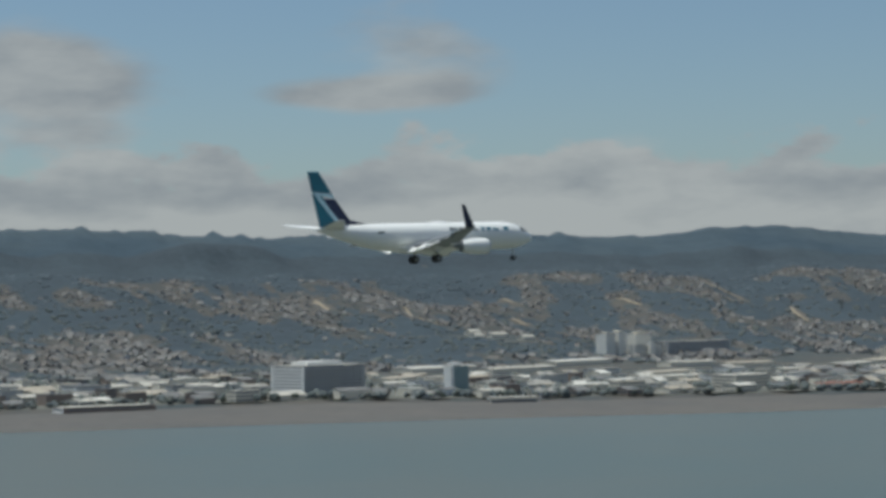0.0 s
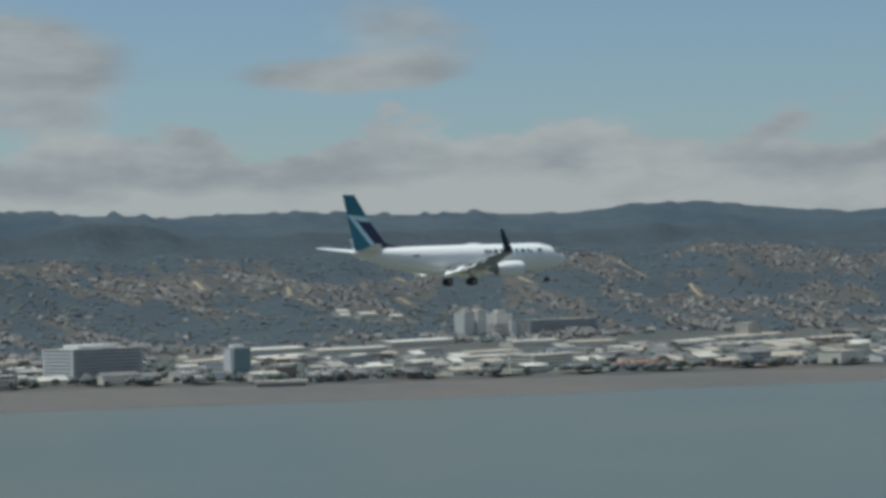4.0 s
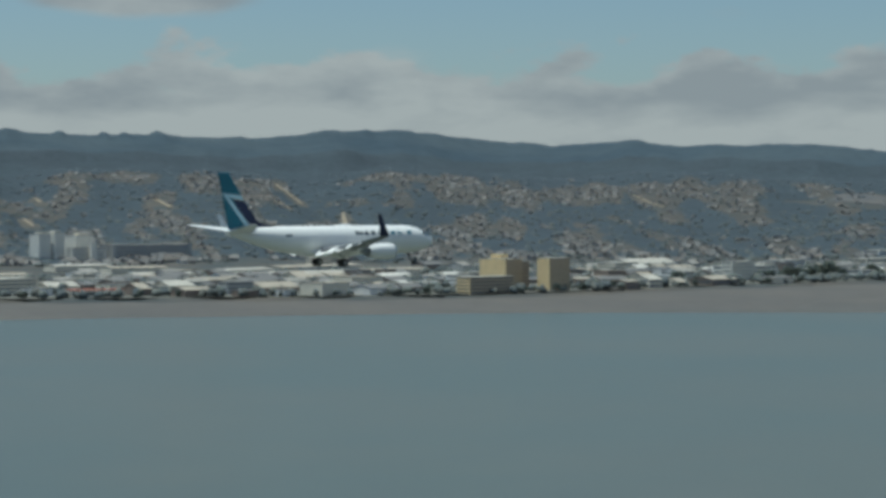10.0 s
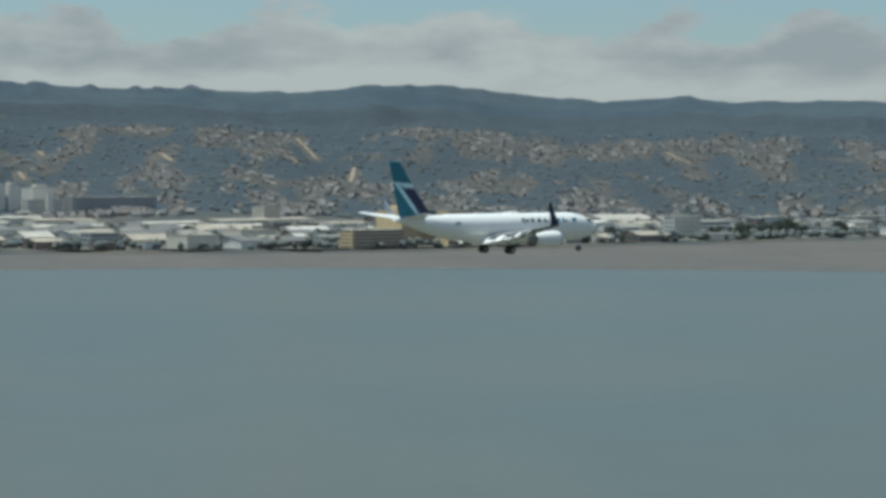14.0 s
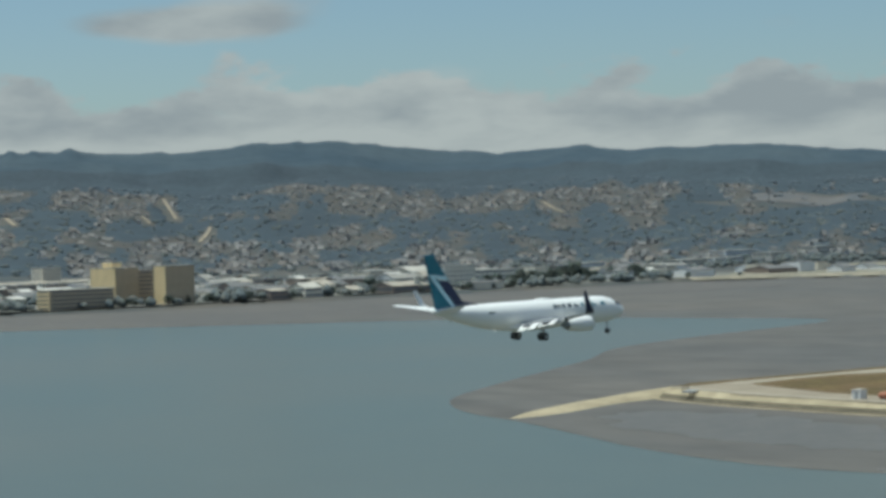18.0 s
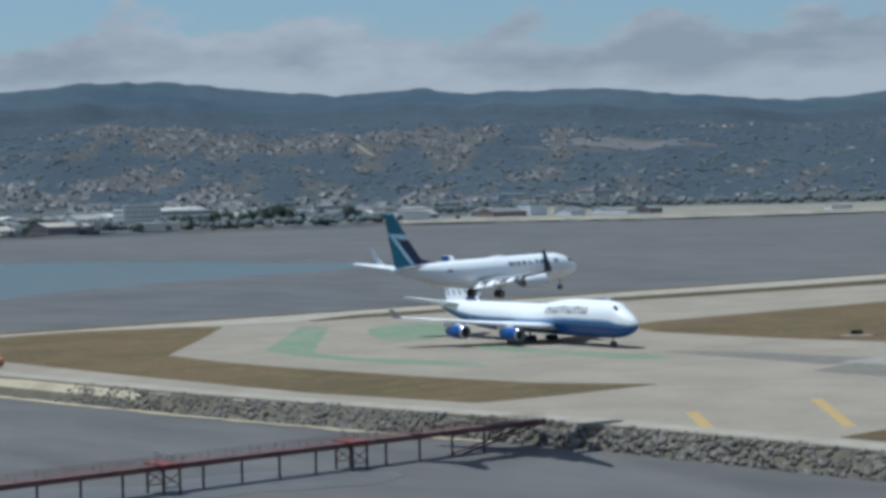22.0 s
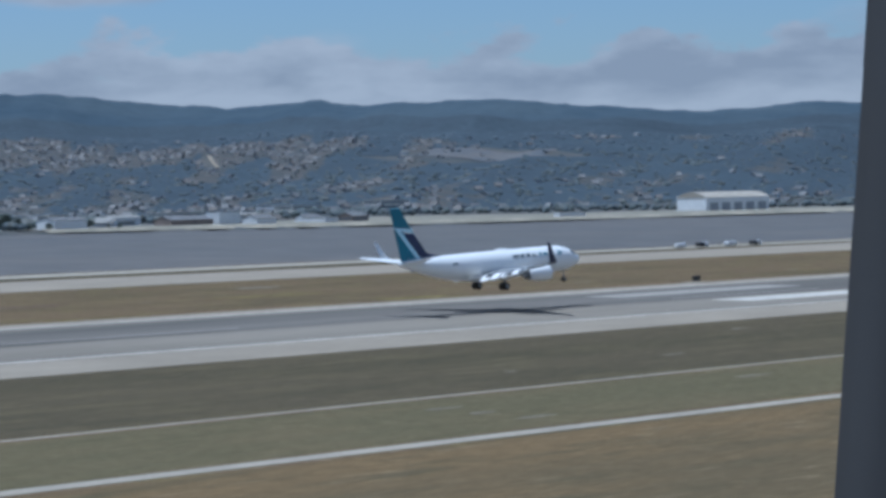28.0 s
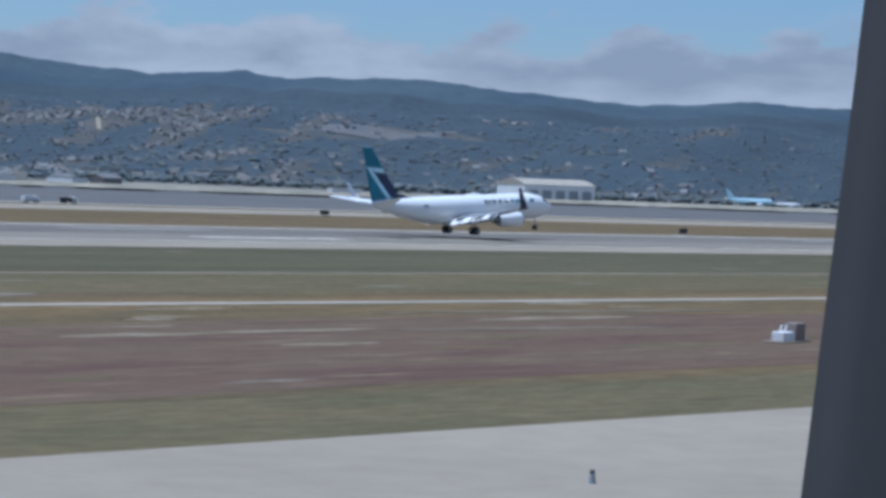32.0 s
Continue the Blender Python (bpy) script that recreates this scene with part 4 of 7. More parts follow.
# ---- the far shore ----
def building(x, y, turn, w, d, h, wall, roof=None, name="building", label="", storeys=2, glass=None, bands=True, category="building", group="", parapet=0.6, sides=None, gable=0.0):
    """A flat-roofed block; (x, y) is its near corner, w runs to the right of it, d away from it."""
    z = hill(x + w * 0.4, y + d * 0.4) - 0.5
    ob = empty(name, x, y, z, turn)
    boxed("wall", (0, w, 0, d, -1.5, h), wall, ob)
    # a sheet in another colour; on office block and hotel it paints in sunlight
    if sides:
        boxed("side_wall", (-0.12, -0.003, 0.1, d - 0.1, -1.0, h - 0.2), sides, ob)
    if gable:
        part("roof", loft([[(xx, -0.5, h - 0.1), (xx, d / 2, h + gable), (xx, d + 0.5, h - 0.1), (xx, d + 0.5, h - 0.4), (xx, d / 2, h + gable - 0.35), (xx, -0.5, h - 0.4)] for xx in (-0.5, w + 0.5)]), roof or ROOF_PALE, ob)
        for xx in (0.02, w - 0.32):
            part("gable_wall", loft([[(xx + e, 0.02, h - 0.1), (xx + e, d / 2, h + gable - 0.4), (xx + e, d - 0.02, h - 0.1)] for e in (0, 0.3)]), wall, ob)
    else:
        boxed("roof", (-0.25, w + 0.25, -0.25, d + 0.25, h + 0.004, h + parapet), roof or ROOF_PALE, ob)
    if bands:
        step = h / storeys
        for k in range(storeys):
            z0 = step * (k + 0.38)
            z1 = z0 + step * 0.36
            boxed("window_band", (w * 0.04, w * 0.96, -0.1, 0.2, z0, z1), glass or GLAZING, ob)
            boxed("window_band", (-0.16 if sides else -0.1, 0.2, d * 0.06, d * 0.94, z0, z1), glass or GLAZING, ob)
    return tagged(ob, label, category, group)


def roof_hut(ob, x0, x1, y0, y1, z, h, material=None):
    boxed("roof_hut", (x0, x1, y0, y1, z, z + h), material or WHITE_WALL, ob)


# the white side sheet stands in for sunlight on the grey left wall
b = building(1171, 2035, 6, 84, 62, 33, GREY_WALL, None, "office_block", "large grey concrete office block with ribbed walls, sunlit side painted white", storeys=9, sides=WHITE_WALL)
roof_hut(b, 12, 60, 10, 40, 33.6, 4)
for k in range(19):
    boxed("wall_rib", (2 + k * 4.1, 2.7 + k * 4.1, -0.6, -0.11, 0, 33), GREY_WALL, b)
TEAL_GLASS = surface("teal_glass_front", (0.20, 0.285, 0.30), 0.2, grain=0.06, grain_size=3)
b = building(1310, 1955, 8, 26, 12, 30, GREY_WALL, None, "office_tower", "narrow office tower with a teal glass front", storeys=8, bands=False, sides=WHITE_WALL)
boxed("white_pier", (0.3, 3.4, -0.9, -0.11, 0, 30), WHITE_WALL, b)
for k in range(8):
    for i in range(5):
        boxed("glass_pane", (4.2 + i * 4.3, 8.3 + i * 4.3, -0.3, -0.11, 0.5 + k * 3.7, 3.95 + k * 3.7), TEAL_GLASS, b)
roof_hut(b, 8, 20, 5, 14, 30.6, 3)
for hx, hy, hw, hd, hh, hut in ((2228, 2856, 21, 26, 37, 2), (2252, 2852, 18, 34, 41, 3), (2289, 2854, 36, 30, 41, 4)):
    b = building(hx, hy, 4, hw, hd, hh, PALE_STUCCO, None, "hospital_tower", "tall cream hospital block with window bands", storeys=9, glass=PALE_GLAZING)
    roof_hut(b, hw * 0.3, hw * 0.75, 6, 20, hh + 0.6, hut, CREAM_WALL)
    for k in range(int(hw / 6)):
        boxed("wall_pier", (1 + k * 6, 2.6 + k * 6, -0.7, -0.11, 0, hh), PALE_STUCCO, b)
building(2272, 2836, 4, 62, 13, 24, PALE_STUCCO, ROOF_PALE, "clinic_building", "cream clinic before the hospital towers", storeys=6)
building(2302, 2830, 4, 10, 5, 31, PALE_STUCCO, None, "stair_tower", "white stair tower before the hospital", storeys=7, bands=False)
building(2343, 2835, 4, 150, 36, 21, GREY_WALL, ROOF_PALE, "hospital_wing", "long grey hospital wing with a pale roof", storeys=5)
for hx, hy, hw, hh in ((2292, 3352, 30, 9), (2322, 3322, 44, 8), (2262, 3290, 26, 7), (2350, 3262, 34, 7)):
    building(hx, hy, 14, hw, 16, hh, CREAM_WALL, ROOF_PALE, "school_building", "cream low school building on the slope", storeys=2, bands=False, gable=4.0)
building(1246, 1790, -28, 50, 22, 8, CREAM_WALL, None, "shore_warehouse", "cream low warehouse at the water", storeys=1)
building(1566, 1780, 10, 62, 34, 14, CREAM_WALL, None, "shore_office", "cream office block with dark glazed front", storeys=4)
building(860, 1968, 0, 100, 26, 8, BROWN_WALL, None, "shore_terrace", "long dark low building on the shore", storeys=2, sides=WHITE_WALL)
building(1590, 1668, -20, 48, 26, 7, CREAM_WALL, ROOF_TILE, "tiled_restaurant", "low building with an orange tiled roof", storeys=1)
# the ochre hotel: a low wing and towers, shade painted in as brown fronts
building(1924, 1515, 6, 62, 17, 16, HOTEL_SHADE_BROWN, None, "hotel_wing", "hotel wing, front painted shaded brown, end wall sunlit ochre", storeys=5, sides=YELLOW_WALL)
b = building(2009, 1560, 6, 24, 35, 31, HOTEL_SHADE_BROWN, None, "hotel_tower", "hotel tower, front painted shaded brown, broad side sunlit ochre", storeys=9, sides=YELLOW_WALL, bands=False)
roof_hut(b, 4, 14, 10, 24, 31.6, 4, YELLOW_WALL)
building(2030, 1575, 6, 26, 22, 28, HOTEL_SHADE_BROWN, None, "hotel_tower", "hotel block painted shaded brown between the ochre towers", storeys=8)
building(2039, 1530, 6, 30, 16, 32, HOTEL_SHADE_BROWN, None, "hotel_tower", "hotel tower, front painted shaded brown, narrow side sunlit ochre", storeys=9, sides=YELLOW_WALL, bands=False)
# the white office with fins
b = building(2419, 1640, 6, 44, 14, 22, PALE_STUCCO, None, "finned_office", "cream office block with upright fins", storeys=5)
for k in range(10):
    boxed("wall_fin", (1 + k * 4.5, 2.4 + k * 4.5, -1.1, -0.11, 1, 21.5), PALE_STUCCO, b)
building(2474, 1688, 4, 84, 30, 15, PALE_STUCCO, ROOF_WHITE, "office_wing", "long pale office wing behind trees", storeys=3)
building(2905, 1990, 8, 60, 30, 12, WHITE_WALL, None, "office_block", "small white office block", storeys=3)
building(2334, 2300, 4, 26, 24, 24, CREAM_WALL, None, "apartment_tower", "pale square apartment tower", storeys=8)
for bx, by, bw, bh in ((3090, 1990, 60, 9), (3170, 2010, 70, 8), (3290, 2020, 52, 11), (3000, 1950, 44, 7), (3420, 2230, 90, 9), (3560, 2180, 60, 12)):
    building(bx, by, 10, bw, 30, bh, CREAM_WALL if bw < 62 else WHITE_WALL, None, "shore_building", "pale low building among trees on the far shore", storeys=2)


def arched_hall(x, y, turn, w, d, h, rise, wall, roof, name, label, ends=None):
    """A hall with a barrel roof along its length w."""
    z = hill(x, y) - 0.3
    ob = empty(name, x, y, z, turn)
    boxed("wall", (0, w, 0, d, -1, h), wall, ob)
    rings = []
    for xx in (-0.6, w + 0.6):
        arc = [(xx, d * i / 12, h + rise * math.sin(math.pi * i / 12)) for i in range(13)]
        rings.append(arc + [(xx, d + 0.3, h - 0.6), (xx, -0.3, h - 0.6)])
    part("roof", loft(rings), roof, ob)
    if ends:
        boxed("end_wall", (-0.15, -0.003, 0.3, d - 0.3, 0, h + rise * 0.3), ends, ob)
    for k in range(5):
        boxed("hall_door", (w * (0.06 + 0.19 * k), w * (0.19 + 0.19 * k), -0.14, 0.1, 0, h * 0.62), GREY, ob)
    return tagged(ob, label, "hall")


arched_hall(2780, 2160, 12, 120, 46, 6, 7, WHITE_WALL, ROOF_PALE, "sports_hall", "white hall with a curved roof")
arched_hall(3486, 1546, -14, 83, 56, 15, 6, WHITE_WALL, ROOF_TAN, "aircraft_hangar", "long white hangar with a tan curved roof", ends=WHITE_WALL)
building(3122, 1402, -20, 26, 12, 5, WHITE_WALL, None, "white_shed", "long white shed on the sandy shore", storeys=1, bands=False, category="shed")




# long halls: near left and right corners, depth
HALLS = ((1626, 2525, 1760, 2560, 40), (1702, 2436, 1824, 2458, 36), (1860, 2503, 1988, 2535, 40), (1724, 2120, 1821, 2147, 34), (1539, 2138, 1596, 2135, 30), (2021, 2309, 2100, 2303, 34),
         (2231, 2236, 2416, 2309, 40), (2231, 2056, 2351, 2089, 34), (1521, 1935, 1594, 1962, 26), (2005, 2419, 2086, 2414, 34), (2083, 2149, 2188, 2196, 34), (1521, 2261, 1618, 2321, 34),
         (1615, 2003, 1696, 1979, 26), (1903, 2068, 1988, 2068, 30), (2005, 2003, 2180, 2009, 34), (1415, 2245, 1504, 2307, 34), (1407, 1862, 1496, 1874, 24))


def industrial_blocks():
    """Rows of low halls and offices on the flat land behind the shore."""
    rnd = random.Random(5)
    kinds = [(CREAM_WALL, ROOF_PALE), (WHITE_WALL, ROOF_GREY), (GREY_WALL, ROOF_GREY), (CREAM_WALL, ROOF_TAN), (BROWN_WALL, ROOF_TAN), (BROWN_WALL, ROOF_DARK), (CREAM_WALL, ROOF_DARK), (WHITE_WALL, ROOF_DARK), (BROWN_WALL, ROOF_DARK), (CREAM_WALL, ROOF_WHITE)]
    taken = [(1150, 1300, 2000, 2130), (1300, 1370, 1930, 1990), (1230, 1310, 1750, 1830), (1550, 1640, 1750, 1830), (840, 980, 1940, 2010), (1570, 1660, 1630, 1710), (1920, 2120, 1480, 1640),
             (2390, 2600, 1610, 1720), (2770, 2910, 2130, 2240), (2890, 2980, 1960, 2040), (2320, 2370, 2280, 2340)]
    for x0, y0, x1, y1, deep in HALLS:
        taken.append((min(x0, x1) - 8, max(x0, x1) + 20, min(y0, y1) - 6, max(y0, y1) + deep + 8))
        turn = math.degrees(math.atan2(y1 - y0, x1 - x0))
        building(x0, y0, turn, math.hypot(x1 - x0, y1 - y0), deep, 8, CREAM_WALL, (ROOF_WHITE, ROOF_PALE, ROOF_TAN)[int(x0) % 3], "long_hall", "long low hall with a pale roof", 1, group="pale-roofed halls behind the shore", category="warehouse", bands=False, gable=deep * 0.05)
    n = 0
    for row in range(13):
        x = 560.0
        while x < 2980:
            w, d, h = rnd.choice((rnd.uniform(12, 26), rnd.uniform(16, 46))), rnd.uniform(16, 32), rnd.choice((5, 6, 6, 7, 8, 9, 12))
            y = between(SHORE, x) + 26 + row * 56 + rnd.uniform(-8, 8)
            free = all(not (x < b1 and x + w > a1 and y < d1 and y + d > c1) for a1, b1, c1, d1 in taken)
            thin = 0.12 if row < 2 else (0.12 if row < 8 else 0.4)
            if x > 2250:
                thin += 0.3 if row > 1 else 0.7
            if free and y < 2620 and rnd.random() > thin and max(between(SHORE, x + w), between(SHORE, x)) + 14 < y:
                wall, roof = rnd.choice(kinds)
                ob = building(x, y, rnd.uniform(-3, 7), w, d, h, wall, roof, "warehouse" if w > 24 else "workshop", "low pale building among trees behind the shore", max(1, int(h / 4)), group="low buildings behind the shore", category="warehouse", bands=rnd.random() < 0.45, gable=rnd.choice((0.0, d * 0.08, d * 0.12, d * 0.16)) if h < 10 else 0.0)
                if h >= 10 and rnd.random() < 0.8:
                    roof_hut(ob, w * 0.3, w * 0.3 + 4, d * 0.4, d * 0.4 + 3, h + 0.6, 1.6, GREY_WALL)
                n += 1
            x += w + rnd.uniform(6, 26)
    return n


industrial_blocks()

# House colours are greyed towards the hill tone to stand in for haze.
HOUSE_WALLS = palette("house_walls", [(0.420, 0.421, 0.414), (0.302, 0.288, 0.270), (0.260, 0.245, 0.234), (0.571, 0.568, 0.558), (0.336, 0.318, 0.306), (0.235, 0.224, 0.216), (0.386, 0.383, 0.369), (0.286, 0.267, 0.248)], 0.85)
HOUSE_ROOFS = palette("house_roofs", [(0.14, 0.137, 0.132), (0.165, 0.148, 0.132), (0.15, 0.148, 0.145), (0.25, 0.238, 0.222), (0.13, 0.128, 0.126), (0.18, 0.158, 0.138), (0.145, 0.143, 0.14), (0.22, 0.205, 0.188)], 0.9)


# woods and settled quarters on the slopes: bearing and share of the way to the crest, half widths of both
GROVES = [(11.0, 0.69, 3.6, 0.035), (13.5, 0.66, 3.0, 0.03), (15.0, 0.57, 3.0, 0.035), (18.8, 0.565, 3.6, 0.03), (22.0, 0.53, 2.6, 0.02), (25.5, 0.67, 1.0, 0.03), (23.8, 0.80, 1.2, 0.05),
          (29.8, 0.665, 1.2, 0.03), (32.7, 0.67, 1.1, 0.035), (40.8, 0.81, 1.6, 0.03), (41.1, 0.66, 1.2, 0.03), (43.4, 0.60, 2.6, 0.022), (34.0, 0.75, 1.5, 0.04), (37.0, 0.675, 1.2, 0.03), (44.2, 0.82, 1.8, 0.03),
          (48.5, 0.65, 2.6, 0.028), (53.5, 0.69, 4.0, 0.06), (27.6, 0.74, 0.9, 0.05)]
QUARTERS = [(17.8, 0.718, 1.8, 0.035), (22.4, 0.725, 1.3, 0.03), (23.7, 0.69, 0.9, 0.03), (21.9, 0.60, 1.4, 0.012), (25.4, 0.74, 1.6, 0.04), (30.4, 0.783, 2.0, 0.02), (26.9, 0.80, 1.4, 0.015), (30.5, 0.62, 2.4, 0.022),
            (38.7, 0.735, 1.8, 0.055), (42.4, 0.68, 0.7, 0.02), (43.2, 0.725, 1.3, 0.04), (46.2, 0.755, 1.6, 0.03), (35.4, 0.80, 1.4, 0.02), (6.5, 0.54, 5.0, 0.04), (33.5, 0.60, 3.0, 0.02), (39.0, 0.60, 2.0, 0.018)]
HILL_ROADS = ((2400, 4120, 2335, 3945, 12), (2620, 4100, 2500, 3880, 13), (2500, 3850, 2380, 3570, 12), (3800, 4450, 3590, 4050, 13), (3458, 3974, 3381, 3810, 11), (3148, 3995, 3081, 3815, 11),
              (3515, 3793, 3330, 3540, 11), (4450, 3820, 4280, 3550, 12), (2780, 3900, 2740, 3790, 11), (3000, 4250, 2950, 4130, 10))


def bearing(x, y):
    """Bearing of a place on the mainland and its share of the way to the crest."""
    az = math.degrees(math.atan2(x - 1000.0, y))
    return az, math.hypot(x - 1000.0, y) / between(CREST, az, 1)


def built_up(x, y):
    """How thickly a place on the slopes is settled, 0 to 1."""
    az, s = bearing(x, y)
    n = 0.26 + 1.5 * noise.fractal(Vector((az / 1.3, s * 9.0, 9.0)), 1.0, 2.0, 3)
    for table, sign_ in ((GROVES, -1.3), (QUARTERS, 0.75)):
        for a, c, wa, wc in table:
            q = ((az - a) / wa) ** 2 + ((s - c) / wc) ** 2
            if q < 6:
                n += sign_ * math.exp(-q)
    edge = min(max((s - 0.40) / 0.06, 0), 1) * min(max((0.825 + 0.015 * noise.noise(Vector((az / 1.5, 3, 1))) - s) / 0.03, 0), 1)
    right = 1.0 - 0.7 * min(max((az - 44) / 5, 0), 1)
    return edge * right * min(max(n, 0.03), 1)


def on_road(x, y):
    """Whether a place lies on a hill road or would hide one from the bay."""
    far = math.hypot(x - 900, y)
    for d in (0, 22, 44, 66, 88):
        px, py = x + (x - 900) / far * d, y + y / far * d
        for x0, y0, x1, y1, w in HILL_ROADS:
            ux, uy = x1 - x0, y1 - y0
            t = min(max(((px - x0) * ux + (py - y0) * uy) / (ux * ux + uy * uy), 0), 1)
            if math.hypot(px - x0 - ux * t, py - y0 - uy * t) < w * 0.5 + 8:
                return True
    return False


def school(x, y):
    """Whether a place lies on the school's grounds."""
    return 2240 < x < 2400 and 3170 < y < 3385


def hillside_houses():
    rnd = random.Random(11)
    wv, wf, rv, rf = [], [], [], []
    n = 0
    while n < 4000:
        az, s = rnd.uniform(-2, 58), rnd.uniform(0.40, 0.83)
        reach = between(CREST, az, 1) * s
        x, y = 1000 + reach * math.sin(radians(az)), reach * math.cos(radians(az))
        if rnd.random() > built_up(x, y) ** 1.3 or y < between(SHORE, x) + (120 if x < 2800 else 480) or (y < 2600 and x < 2900) or on_road(x, y) or school(x, y):
            continue
        n += 1
        z = hill(x, y) - 1.2
        w, d, h, t = rnd.uniform(6, 13), rnd.uniform(7, 10), rnd.choice((4.6, 5.2, 6.5, 7.6, 8.4)), radians(rnd.choice((6, 6, 96, 40, -30)) + rnd.uniform(-9, 9))
        ca, sa = math.cos(t), math.sin(t)
        put = lambda u, v, q: (x + u * ca - v * sa, y + u * sa + v * ca, z + q)
        k = len(wv)
        wv += [put(-w / 2, -d / 2, 0), put(w / 2, -d / 2, 0), put(w / 2, d / 2, 0), put(-w / 2, d / 2, 0), put(-w / 2, -d / 2, h - 2), put(w / 2, -d / 2, h - 2), put(w / 2, d / 2, h - 2), put(-w / 2, d / 2, h - 2), put(-w / 2, 0, h + 1.6), put(w / 2, 0, h + 1.6)]
        wf += [(k, k + 1, k + 5, k + 4), (k + 1, k + 2, k + 6, k + 9, k + 5), (k + 2, k + 3, k + 7, k + 6), (k + 3, k, k + 4, k + 8, k + 7)]
        k = len(rv)
        e, low, top = 1.1, h - 2.6, h + 1.9
        rv += [put(-w / 2 - e, -d / 2 - e, low), put(w / 2 + e, -d / 2 - e, low), put(w / 2 + e, 0, top), put(-w / 2 - e, 0, top), put(w / 2 + e, d / 2 + e, low), put(-w / 2 - e, d / 2 + e, low),
               put(-w / 2 - e, 0, top - 0.35), put(w / 2 + e, 0, top - 0.35)]
        rf += [(k, k + 1, k + 2, k + 3), (k + 3, k + 2, k + 4, k + 5), (k + 1, k, k + 6, k + 7), (k + 7, k + 6, k + 5, k + 4), (k, k + 3, k + 6), (k + 3, k + 5, k + 6), (k + 1, k + 7, k + 2), (k + 2, k + 7, k + 4)]
    walls = mesh_part("hillside_houses", wv, wf, HOUSE_WALLS)
    tagged(walls, "pale houses scattered over the slopes", "houses", kind="stuff")
    mesh_part("house_roofs", rv, rf, HOUSE_ROOFS, walls)


hillside_houses()


def scatter(name, label, forms, places, material):
    """Many clumps joined into one object of its own kind."""
    vs, fs, k = [], [], 0
    rnd = random.Random(3)
    for x, y, z, s in places:
        p, f = forms[rnd.randrange(len(forms))]
        a = rnd.uniform(0, math.tau)
        ca, sa = math.cos(a) * s, math.sin(a) * s
        vs.append(np.stack([x + p[:, 0] * ca - p[:, 1] * sa, y + p[:, 0] * sa + p[:, 1] * ca, z + p[:, 2] * s * rnd.uniform(0.8, 1.25)], 1))
        fs.append(f + k)
        k += len(p)
    v, f = np.concatenate(vs), np.concatenate(fs)
    me = bpy.data.meshes.new(name)
    me.vertices.add(len(v))
    me.vertices.foreach_set("co", v.astype(np.float32).ravel())
    me.loops.add(f.size)
    me.loops.foreach_set("vertex_index", f.astype(np.int32).ravel())
    me.polygons.add(len(f))
    me.polygons.foreach_set("loop_start", np.arange(0, f.size, 3, dtype=np.int32))
    me.update(calc_edges=True)
    me.materials.append(material)
    me.polygons.foreach_set("use_smooth", [True] * len(me.polygons))
    return tagged(new(name, me), label, "trees", kind="stuff")


def crown(rnd, n=26):
    """A tree's crown: tilted tufts of leaves round a centre, with gaps and an uneven outline."""
    pts, faces = [], []
    for k in range(n):
        a, u, q = rnd.uniform(0, math.tau), rnd.random() ** 0.5, rnd.uniform(-0.5, 1.0)
        c = Vector((u * math.cos(a) * (1 - 0.35 * abs(q)), u * math.sin(a) * (1 - 0.35 * abs(q)), q * 0.85))
        e = Euler((rnd.uniform(-1, 1), rnd.uniform(-1, 1), rnd.uniform(0, 6))).to_matrix()
        w, h = rnd.uniform(0.2, 0.42), rnd.uniform(0.18, 0.36)
        ring_ = [c + e @ Vector((w * x, h * y, 0.12 * (x * x - y * y))) for x, y in ((-1, -0.4), (0, -1), (1, -0.3), (0.7, 0.7), (-0.6, 0.8))]
        j = len(pts)
        pts += [tuple(v) for v in ring_]
        faces += [(j, j + 1, j + 2), (j, j + 2, j + 3), (j, j + 3, j + 4)]
    return np.array(pts), np.array(faces)


def lumpy_crown(rnd, lumps=3, tall=0.5):
    """A far tree: a few uneven lumps of foliage grown together, broad below and ragged above."""
    bm = bmesh.new()
    for k in range(lumps):
        a, u = rnd.uniform(0, math.tau), (0.0 if k == 0 else rnd.uniform(0.35, 0.7))
        w, h = rnd.uniform(0.5, 0.8), rnd.uniform(0.55, 0.95)
        r = bmesh.ops.create_icosphere(bm, subdivisions=1, radius=1.0)
        rise = 0.25 if k == 0 else rnd.uniform(-0.1, 0.25)
        for v in r["verts"]:
            q = rnd.uniform(0.75, 1.25)
            flare = 1.0 + 0.45 * max(-v.co.z, 0)
            v.co = Vector((v.co.x * w * q * flare + u * math.cos(a), v.co.y * w * q * flare + u * math.sin(a), max(v.co.z, -0.35) * h * q * tall + rise * (0.1 + tall)))
    bm.verts.index_update()
    pts, faces = np.array([tuple(v.co) for v in bm.verts]), np.array([[v.index for v in f.verts] for f in bm.faces])
    bm.free()
    return pts, faces


